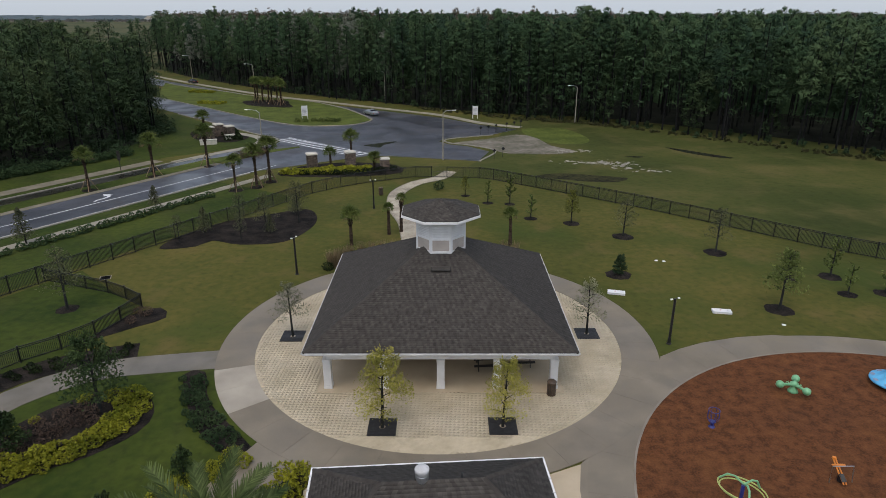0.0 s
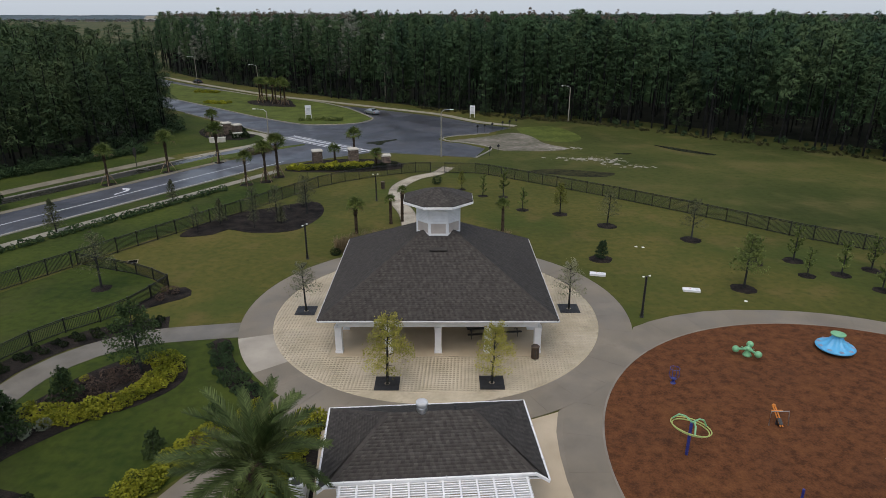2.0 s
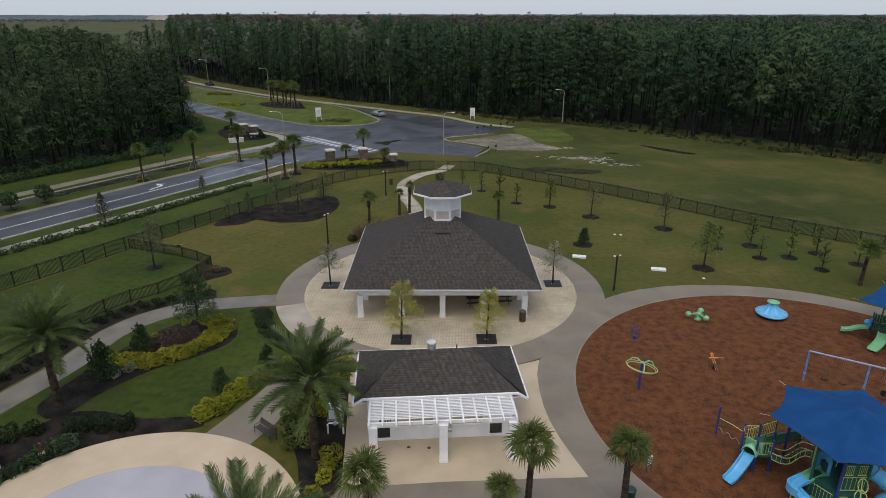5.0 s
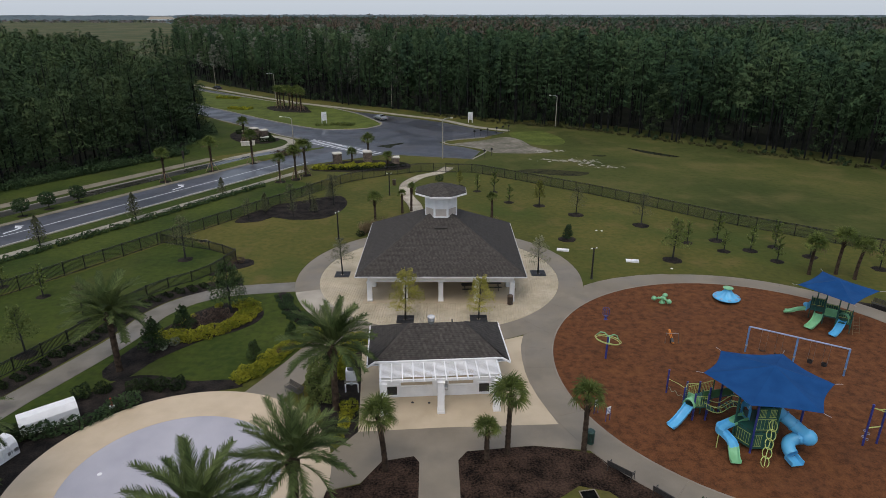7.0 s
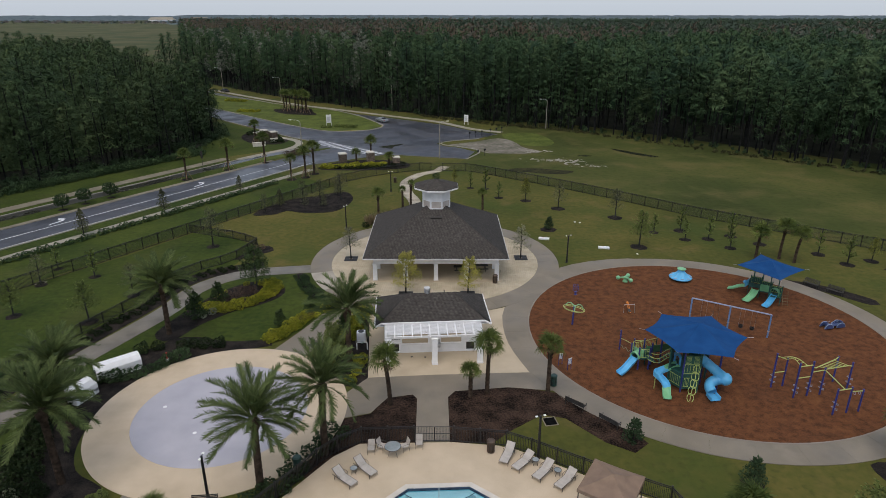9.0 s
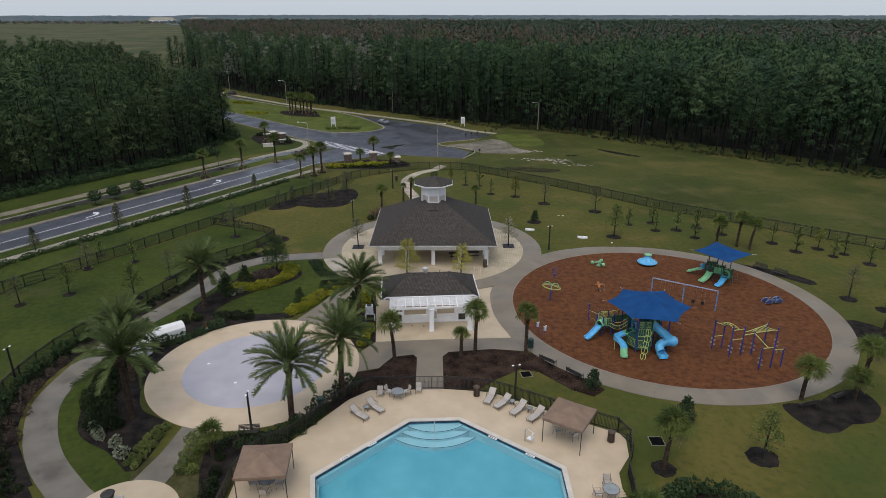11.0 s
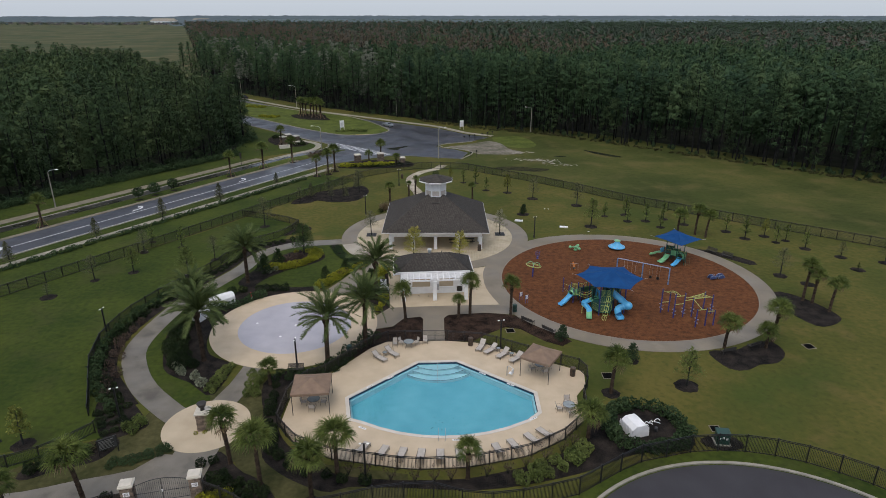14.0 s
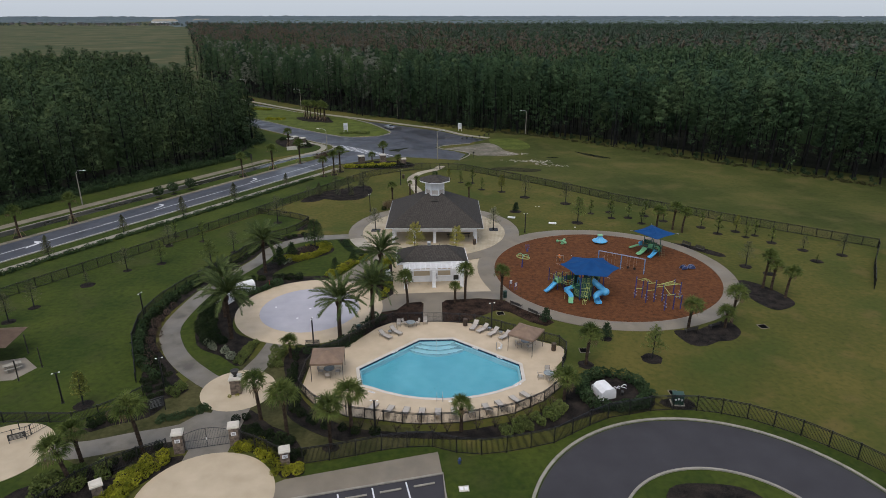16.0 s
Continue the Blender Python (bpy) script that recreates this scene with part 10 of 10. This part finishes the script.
          brown=[shrub_mesh(s, "drybrown", 300, 0.07) for s in (12, 13)], leaf=[shrub_mesh(s, "leaf", 380, 0.09) for s in (6, 7)], silver=[shrub_mesh(s, "silver", 150, 0.14) for s in (8, 9)], hedge=[shrub_mesh(s, "mixed", 380, 0.09, 1.1) for s in (10, 11)])
WORDS = dict(gold=("bright golden-yellow clipped shrub", "golden shrubs"), dark=("low dark green shrub in mulch", "dark shrubs"), leaf=("green leafy shrub in mulch", "green shrubs"),
             brown=("low dry brown shrub with thin twigs", "brown shrubs"), silver=("pale variegated plant with strappy leaves", "pale plants"), hedge=("small dark green hedge plant", "hedge plants"))


def shrub(kind, x, y, s, flat=1.0):
    k = int(abs(x * 31 + y * 17)) % len(SH[kind])
    o = new("shrub", SH[kind][k])
    o.matrix_basis = pose(x, y, 0.0, 0, 0, (x * 97 + y * 31) % 360) @ Matrix.Diagonal((s, s, s * flat, 1))
    tagged(o, WORDS[kind][0], "shrub", WORDS[kind][1])


def shrub_row(kind, pts, step, s, rows=1, gap=0.7, seed=1, flat=1.0, stuff=""):
    """Shrubs along a line; with stuff, all of them in one planting of that label."""
    rr = random.Random(seed)
    line = smooth_line(pts, step)
    chunks = []
    for r in range(rows):
        for x, y in offset_line(line, (r - (rows - 1) / 2) * gap):
            x, y, k = x + rr.uniform(-0.2, 0.2), y + rr.uniform(-0.2, 0.2), s * rr.uniform(0.8, 1.2)
            if not stuff:
                shrub(kind, x, y, k, flat)
            else:
                rng = np.random.default_rng(int(abs(x * 13 + y * 7) * 10))
                P = crown_points(rng, 200, "shrub") * np.array([k * 1.1, k * 1.1, k * flat]) + np.array([x, y, 0])
                chunks.append(leaves(P, 0.12 * k, rng))
    if stuff:
        v, q = joined(chunks)
        leaf = dict(gold="golden", dark="shrub", leaf="leaf", silver="silver", hedge="mixed")[kind]
        tagged(new("planting", np_mesh("planting", v, q, [leaf])), stuff, "planting", kind="stuff")


shrub_row("gold", [(-24.8, 26.8), (-22.6, 27.2), (-20.6, 28.8), (-19.3, 30.8), (-19.2, 32.4), (-20.2, 33.8)], 0.72, 0.95, 2, 0.8, 2, 0.75)
shrub_row("brown", [(-21.6, 32.2), (-22.8, 31.2), (-23.8, 29.9), (-24.8, 28.4)], 0.75, 0.75, 3, 0.95, 4, 0.6)
shrub_row("gold", [(-21.6, 34.0), (-22.6, 33.4)], 0.8, 0.6, 1, 1, 40, 0.8)
shrub_row("gold", [(-24.5, 31.5), (-25.2, 30.2)], 0.8, 0.55, 1, 1, 41, 0.8)
shrub_row("gold", [(-26.4, 28.2), (-26.0, 27.2), (-25.2, 26.6)], 0.8, 0.75, 1, 1, 42, 0.8)
shrub_row("brown", [(-24.6, 44.2), (-24.2, 45.6), (-25.0, 46.0)], 0.9, 0.8, 1, 1, 43, 0.9)
shrub_row("brown", [(-36.6, 3.4), (-35.4, -0.8), (-33.8, -3.2)], 1.5, 0.9, 1, 1, 44, 1.3)
shrub_row("brown", [(-14.0, 24.2), (-13.4, 25.2)], 0.8, 0.9, 1, 1, 45, 1.0)
shrub_row("gold", [(-16.6, 20.2), (-15.4, 21.6), (-14.4, 23.8), (-13.2, 25.8), (-12.2, 26.8), (-11.4, 27.8)], 0.75, 0.9, 2, 0.8, 5, 0.75)
shrub_row("gold", [(-8.0, 26.4), (-8.4, 23.6), (-8.6, 20.6)], 0.95, 1.0, 2, 0.9, 6)
shrub_row("gold", [(-6.9, 16.0), (-6.9, 14.0), (-7.4, 12.8)], 0.9, 1.0, 1, 0.8, 7)
shrub_row("hedge", [(-16.8, 36.0), (-15.6, 33.3), (-13.9, 31.0), (-12.3, 29.4)], 0.6, 0.5, 3, 0.55, 8, 0.8, "dense low dark shrubs along the ring")
shrub_row("leaf", [(-10.4, 22.6), (-10.0, 19.4), (-9.2, 17.2)], 1.0, 1.0, 2, 1.0, 9)
shrub_row("gold", [(-24.6, -22.9), (-25.6, -24.0), (-26.4, -25.6), (-26.8, -27.4), (-27.6, -29.6)], 0.75, 0.95, 2, 0.9, 10)
shrub_row("gold", [(-18.2, -21.3), (-16.8, -21.2), (-15.4, -22.2), (-14.4, -23.6), (-13.6, -24.6), (-12.0, -24.4)], 0.7, 0.78, 2, 0.6, 11, 0.9)
shrub_row("gold", [(-24.0, 94.0), (-20.0, 94.2), (-16, 95.0), (-12, 95.6)], 1.2, 1.3, 2, 1.3, 12, 0.6, "golden shrubs massed round the entrance piers")
shrub_row("gold", [(-65.6, 173.6), (-60.4, 172.2)], 1.6, 1.4, 2, 1.6, 13, 0.5, "low golden shrubs on the median")
shrub_row("gold", [(-78.0, 199.4), (-72.0, 197.6)], 1.6, 1.4, 2, 1.6, 14, 0.5, "low golden shrubs on the median")
shrub_row("dark", [(-21.6, 93.0), (-14, 93.0), (-8.0, 95.6)], 1.0, 0.8, 1, 1, 15, 1.0, "dark shrubs behind the entrance piers")
shrub_row("leaf", [(-33, 142.4), (-28, 143.6), (-24, 143.2)], 1.3, 1.1, 2, 1.4, 16, 0.7, "low green shrubs at the median nose")
shrub_row("dark", [(-40.6, 120.6), (-42.6, 125.6), (-46.6, 131.4), (-50.6, 132)], 1.5, 1.2, 2, 1.8, 17, 0.8, "dark shrubs round the far entrance piers")
shrub_row("hedge", [along(68.9, -70), along(68.9, -20), along(68.9, 52)], 1.0, 0.8, 1, 0.7, 18, 1.0, "row of small dark hedge plants beside the footpath")
shrub_row("hedge", [along(104.6, -60), along(104.2, 20), along(103.6, 50), along(103.0, 62)], 1.1, 1.4, 2, 1.2, 50, 0.9, "dense dark hedge along the foot of the mixed wood")
shrub_row("brown", [(-34.2, 104.9), (-33.0, 106.6), (-31.9, 108.1)], 0.8, 1.3, 2, 0.8, 51, 0.85)
shrub_row("dark", [(-23.0, 39.7), (-26.0, 38.6), (-29.1, 36.3), (-31.1, 32.6), (-31.9, 28.2), (-33.9, 22.6), (-36.4, 15.8), (-37.6, 10), (-38.0, 6), (-37.7, 2.2), (-35.9, -2.3), (-33.1, -5.9), (-30.6, -8.8)], 1.1, 0.62, 2, 0.8, 19, 0.8, "low dark shrubs along the curved path")
shrub_row("hedge", [(-36.2, 17.6), (-38.0, 12.0), (-38.6, 6.0), (-37.8, 1.0), (-36.0, -3.4), (-33.6, -6.8), (-31.6, -9.2)], 0.85, 0.95, 1, 0.9, 52, 1.1, "dense dark hedge along the low fence")
shrub_row("brown", [(-36.6, 8.8), (-36.6, 4.6), (-35.2, 0.6)], 1.6, 0.8, 1, 1, 53, 1.2)
shrub_row("leaf", [(-28.4, -11.6), (-27.6, -12.0)], 0.8, 0.8, 2, 1.2, 20)
shrub_row("dark", [(-30.4, 12.4), (-31.0, 8.0), (-30.0, 3.4), (-28.6, 0.4), (-27.0, -1.6)], 1.1, 1.1, 2, 1.2, 21)
shrub_row("hedge", [(-30.6, 13.4), (-27.4, 13.0), (-25.8, 14.4), (-24.0, 16.6)], 0.9, 1.0, 1, 1, 22)
shrub_row("dark", [(-28.2, 17.6), (-26.6, 18.4), (-24.6, 19.0), (-21, 19.0)], 1.2, 1.0, 1, 1, 23)
shrub_row("silver", [(-28.4, -1.4), (-26.8, -2.8), (-25.4, -3.6), (-24.2, -5.0)], 1.0, 0.85, 1, 1, 24)
shrub_row("silver", [(-24.8, 25.0), (-24.0, 25.8)], 0.7, 0.7, 1, 1, 25)
shrub_row("leaf", [(-23.0, -6.0), (-22.8, -3.6), (-22.5, -1.4)], 0.6, 0.6, 2, 0.6, 26)
shrub_row("hedge", [(16.6, -13.2), (16.8, -10.8), (18.4, -9.2), (20.6, -8.9), (22.4, -9.8), (23.2, -12.2), (22.6, -14.4), (20.4, -15.0), (18.0, -15.0), (16.6, -13.8)], 0.75, 1.1, 1, 0.8, 27, 1.0, "clipped green hedge round the pump cover")
shrub_row("leaf", [(7.6, -18.9), (9.6, -18.0), (10.8, -17.2)], 0.9, 1.0, 2, 0.7, 28)
shrub_row("leaf", [(12.2, -16.4), (13.6, -15.2)], 0.9, 1.05, 2, 0.7, 29)
shrub_row("dark", [(-16.4, -5.0), (-15.9, -8.6), (-15.1, -12.6), (-13.4, -16.2), (-10.4, -18.2), (-5.6, -19.2)], 1.3, 0.85, 1, 1, 30)
shrub_row("hedge", [(-16.6, -3.2), (-12.0, -2.4), (-9.6, 1.8), (-7.6, 5.6)], 1.1, 0.85, 2, 0.9, 31, 1.0, "low green hedge between splash pad and pool deck")
shrub_row("dark", [(-19.2, -16.8), (-18.0, -18.6), (-16.0, -19.8), (-14.0, -21.0), (-12.6, -22.6)], 1.1, 0.85, 2, 1.0, 32)
shrub_row("leaf", [(-29.4, -25.0), (-31.0, -25.8), (-33.4, -27.2)], 0.9, 1.2, 2, 1.2, 33)
shrub_row("hedge", [(-27.6, -17.0), (-25.4, -16.2), (-23.6, -14.9)], 0.6, 0.6, 2, 0.6, 34, 0.7)
shrub_row("dark", [(-31.6, -9.4), (-29.6, -12.2)], 1.0, 0.7, 3, 1.0, 35, 0.7)
shrub_row("leaf", [(-18.9, -3.2), (-18.5, -6.6)], 0.8, 0.75, 2, 0.8, 36)
shrub_row("gold", [(-21.9, -12.7), (-21.2, -12.8)], 0.5, 0.32, 1, 1, 37)

shrub_row("dark", [(-34.2, -17.6), (-32.6, -16.6), (-30.6, -15.6), (-29.4, -14.6)], 0.9, 0.75, 2, 0.9, 38)
shrub_row("brown", [(-33.0, -16.4), (-31.4, -15.6), (-30.2, -14.9)], 0.9, 0.7, 1, 0.9, 54, 1.3)
shrub_row("dark", [(-28.9, -23.6), (-27.6, -22.2), (-26.2, -21.2)], 0.9, 0.7, 1, 0.9, 55)


# dry ornamental grass behind the pavilion, and bare shrubs in the pool bed
def tuft(x, y, h, seed, mat="straw", name="grass_tuft", label="tuft of tall dry ornamental grass", n=170, spread=0.5):
    rng = np.random.default_rng(seed)
    a = rng.uniform(0, 2 * np.pi, n)
    r0 = rng.uniform(0, 0.22, n)
    out = rng.uniform(0.1, spread, n)
    l = h * rng.uniform(0.6, 1.1, n)
    p0 = np.stack([r0 * np.cos(a), r0 * np.sin(a), np.zeros(n)], 1)
    p1 = p0 + np.stack([out * np.cos(a), out * np.sin(a), l], 1)
    s = np.stack([-np.sin(a), np.cos(a), np.zeros(n)], 1) * 0.014
    v = np.stack([p0 - s, p0 + s, p1 + s * 0.4, p1 - s * 0.4], 1).reshape(-1, 3)
    o = new(name, np_mesh(name, v, np.arange(4 * n).reshape(n, 4), [mat]))
    o.matrix_basis = pose(x, y, 0)
    tagged(o, label, "ornamental grass", "grass tufts")


for k, (x, y) in enumerate(((-10.5, 55.9), (-11.0, 56.3), (-10.0, 56.6), (-10.4, 57.0), (-9.6, 57.4), (-9.2, 58.2), (-8.2, 58.6), (-7.2, 58.9), (-6.2, 59.2), (-5.2, 59.3), (6.2, 59.0), (7.2, 58.6))):
    tuft(x, y, 1.5, k)
shrub("dark", -11.0, 55.2, 0.85)
for k, (x, y) in enumerate(((-5.6, -18.6), (-3.4, -19.0), (-1.4, -19.2), (0.2, -19.2), (4.6, -18.6), (9.8, -16.6), (1.6, -19.0), (6.4, -18.2), (8.0, -17.4), (11.4, -15.6), (-7.0, -18.3), (12.6, -14.6), (-33.6, -5.2), (-34.4, -3.6), (-33.0, -7.0))):
    t = thing("bare_shrub", x, y, 0.0, "straggly brown shrub with thin dry leaves", "shrub", "bare shrubs")
    rr = random.Random(k + 50)
    bm = B()
    tips = []
    for j in range(9):
        a, l = j * 2.4, rr.uniform(0.9, 1.7)
        q = Vector((0.4 * l * math.cos(a), 0.4 * l * math.sin(a), l))
        tube(bm, [(0, 0, 0), q * 0.5 + Vector((0, 0, 0.1)), q], [0.016, 0.011, 0.004], 4)
        tips += [q * u + Vector((rr.uniform(-0.1, 0.1), rr.uniform(-0.1, 0.1), 0)) for u in (0.6, 0.75, 0.9, 1.0)]
    part("branchwork", bm, "trunk", t)
    v, q = leaves(np.repeat(np.array([tuple(p) for p in tips]), 4, 0) + np.random.default_rng(k + 9).normal(0, 0.1, (4 * len(tips), 3)), 0.06, np.random.default_rng(k))
    linked("foliage", np_mesh("foliage", v, q, ["drybrown"]), t)


# ---- pines and woodland trees standing at the very edge ----
def pine(seed, h, low, width, n, size, leaf, label, group):
    rng = np.random.default_rng(seed)
    rr = random.Random(seed)
    t = thing("tree", 0, 0, -60, label, "tree", group)
    bm = B()
    b = rr.uniform(-0.5, 0.5)
    tube(bm, [(0, 0, -0.1), (b * 0.3, 0.1, h * 0.4), (b * 0.7, 0.0, h * 0.75), (b, 0, h * 0.97)], [0.2, 0.16, 0.1, 0.02], 7)
    C, R, out = [], [], []
    for k in range(30):
        u = low + (0.97 - low) * (k / 30) ** 0.9
        a = k * 2.4 + rr.uniform(-0.5, 0.5)
        l = width * (1.1 - 0.85 * (u - low) / (1 - low)) * rr.uniform(0.55, 1.15)
        p = Vector((b * u, 0, h * u))
        q = p + Vector((math.cos(a) * l, math.sin(a) * l, l * rr.uniform(0.05, 0.4)))
        tube(bm, [p, q], [0.05, 0.012], 4)
        for f in (0.55, 0.95):
            C.append(p.lerp(q, f))
            R.append((0.3 + 0.28 * l) * rr.uniform(0.75, 1.2))
            out.append((math.cos(a) * f, math.sin(a) * f, 0.3))
    # edge trunks take the shade-darkened bark colour too
    part("trunk", bm, "shadebark", t)
    v, q, nn = clumps(np.array(C), np.array(R), n // 60, size, rng, np.array(out))
    linked("crown", np_mesh("crown", v, q, [leaf], None, nn), t)
    return t


PN = [pine(61, 21, 0.36, 2.6, 1380, 0.29, "pine", "tall straight pine at the wood's edge", "edge pines"), pine(62, 19, 0.22, 2.9, 1440, 0.29, "pine", "tall pine with a deep crown", "edge pines"),
      pine(63, 22.5, 0.46, 2.4, 1260, 0.29, "pine", "tall pine with a high narrow crown", "edge pines"), pine(64, 12, 0.1, 2.6, 1320, 0.28, "mixed", "leafy young tree under the pines", "edge trees")]
rr = random.Random(8)
k = 0
for i in range(150):
    u = i / 149 * 13
    x = float(np.interp(u, np.arange(14), edge_x)) + rr.uniform(-2, 2)
    y = float(np.interp(x, edge_x, edge_y)) + rr.uniform(1.0, 9.5)
    if abs(x) < 0.75 * (y + 75) + 12:
        place(PN[(0, 1, 2, 0, 3, 1, 2)[i % 7]], x, y, rr.uniform(0.85, 1.1), rr.uniform(0, 360))
WD = [pine(71, 16, 0.16, 3.4, 1920, 0.26, "mixed", "dense dark tree beside the boulevard", "boulevard trees"), pine(72, 18.5, 0.3, 3.0, 1560, 0.26, "mixed", "tall ragged tree above the dark wood", "boulevard trees"), pine(73, 13, 0.08, 3.2, 1800, 0.26, "mixed", "low bushy tree beside the boulevard", "boulevard trees")]
for i in range(64):
    y = -60 + 3.5 * i + rr.uniform(-1.5, 1.5)
    x = float(np.interp(y, [-120, 52, 82, 100, 114, 130, 150, 185], [-205, -92, -74, -61.5, -57, -57, -69, -97])) - rr.uniform(0.5, 7)
    place(WD[(0, 2, 1)[i % 3]], x, y, rr.uniform(0.85, 1.1), rr.uniform(0, 360))
for t in PN + WD:
    drop(t)


# far houses on the rim of the meadow
def far_house(x, y, w, d, h, turn, label):
    t = thing("house", x, y, 0.0, label, "house", "far houses", turn)
    part("wall", box(B(), -w / 2, -d / 2, -0.1, w / 2, d / 2, h), "footway" if w < 40 else "white", t)
    bm = B()
    e, r = 0.8, d * 0.36
    a = [bm.verts.new(p) for p in ((-w / 2 - e, -d / 2 - e, h), (w / 2 + e, -d / 2 - e, h), (w / 2 + e, d / 2 + e, h), (-w / 2 - e, d / 2 + e, h), (-w / 2 + d * 0.3, 0, h + r), (w / 2 - d * 0.3, 0, h + r))]
    for f in ((0, 1, 5, 4), (1, 2, 5), (2, 3, 4, 5), (3, 0, 4), (3, 2, 1, 0)):
        bm.faces.new([a[i] for i in f])
    part("roof", bm, "roofdeck" if w < 40 else "footway", t)
    for k in range(2 if w < 40 else 4):
        u = (k + 0.5) / (2 if w < 40 else 4) * w - w / 2
        part("window", box(B(), u - 1.1, -d / 2 - 0.08, 1.0, u + 1.1, -d / 2 + 0.05, 2.6), "dark", t)


for k, (x, y) in enumerate(((-1345, 2010), (-1318, 2030), (-1296, 2000), (-1272, 2040), (-1250, 1990), (-1225, 2020), (-1206, 2060), (-1180, 2010), (-1150, 2050))):
    far_house(x, y, 17 + 3 * (k % 3), 11, 3.2 + 0.8 * (k % 2), (k * 37) % 60 - 30, "small far pale house with a hip roof beyond the meadow")
for k in range(16):
    far_house(-1120 + 21 * k + 9 * (k % 3), 1880 + 26 * ((k * 7) % 5), 15 + 3 * (k % 3), 10, 2.8 + 0.8 * (k % 2), (k * 53) % 70 - 35, "small far pale house with a grey roof beyond the meadow")
far_house(-1010, 2360, 90, 24, 6, 4, "long low far white building beyond the meadow")
far_house(-880, 2380, 70, 24, 6, -3, "long low far white building beyond the meadow")

# ---- pavers of the pavilion circle ----
paver_floor = setting(part("paver_floor", annulus(B(), CX, CY, 7.0, 13.4, -0.05, 0.03, 96), "joint"), "round tan paver floor with worn joints", "paving")
PW = 0.36
ca, sa = math.cos(radians(42)), math.sin(radians(42))
rng = np.random.default_rng(33)
bm = box(B(), -PW / 2 + 0.001, -PW / 4 + 0.001, 0.0, PW / 2 - 0.001, PW / 4 - 0.001, 0.003)
one = part("paver", bm, "paver", paver_floor)
single, V, Q = [], [], []
for i in range(-80, 81):
    for j in range(-160, 161):
        u, v = (i + 0.5 * (j % 2)) * PW, j * PW / 2
        x, y = ca * u - sa * v, sa * u + ca * v
        r = math.hypot(x, y)
        gx, gy = x + CX, y + CY
        if r > 13.32 or (abs(gx - PVX) < 8.02 and abs(gy - PVY) < 8.02):
            continue
        if any(abs(gx - a) < 0.8 and abs(gy - b) < 0.8 for a, b in ((-3.6, 30.85), (3.55, 30.95), (-11.4, 42.0), (11.0, 42.4))):
            continue
        z = 0.03 + rng.uniform(0, 0.0006)
        if gy < 29.85:
            single.append((gx, gy, z))
            continue
        k = len(V)
        h, w = PW / 2 - 0.001, PW / 4 - 0.001
        c = [(ca * a - sa * b + gx, sa * a + ca * b + gy) for a, b in ((-h, -w), (h, -w), (h, w), (-h, w))]
        V += [(*p, z + 0.003) for p in c] + [(*p, z) for p in c]
        Q += [(k, k + 1, k + 2, k + 3), (k + 4, k + 5, k + 1, k), (k + 5, k + 6, k + 2, k + 1), (k + 6, k + 7, k + 3, k + 2), (k + 7, k + 4, k, k + 3)]
tagged(linked("pavers", np_mesh("pavers", V, Q, ["paver"]), paver_floor), "tan rectangular pavers", kind="stuff")
one.matrix_basis = pose(*single[0], 0, 0, 42)
for p in single[1:300]:
    linked("paver", one.data, paver_floor, pose(*p, 0, 0, 42))
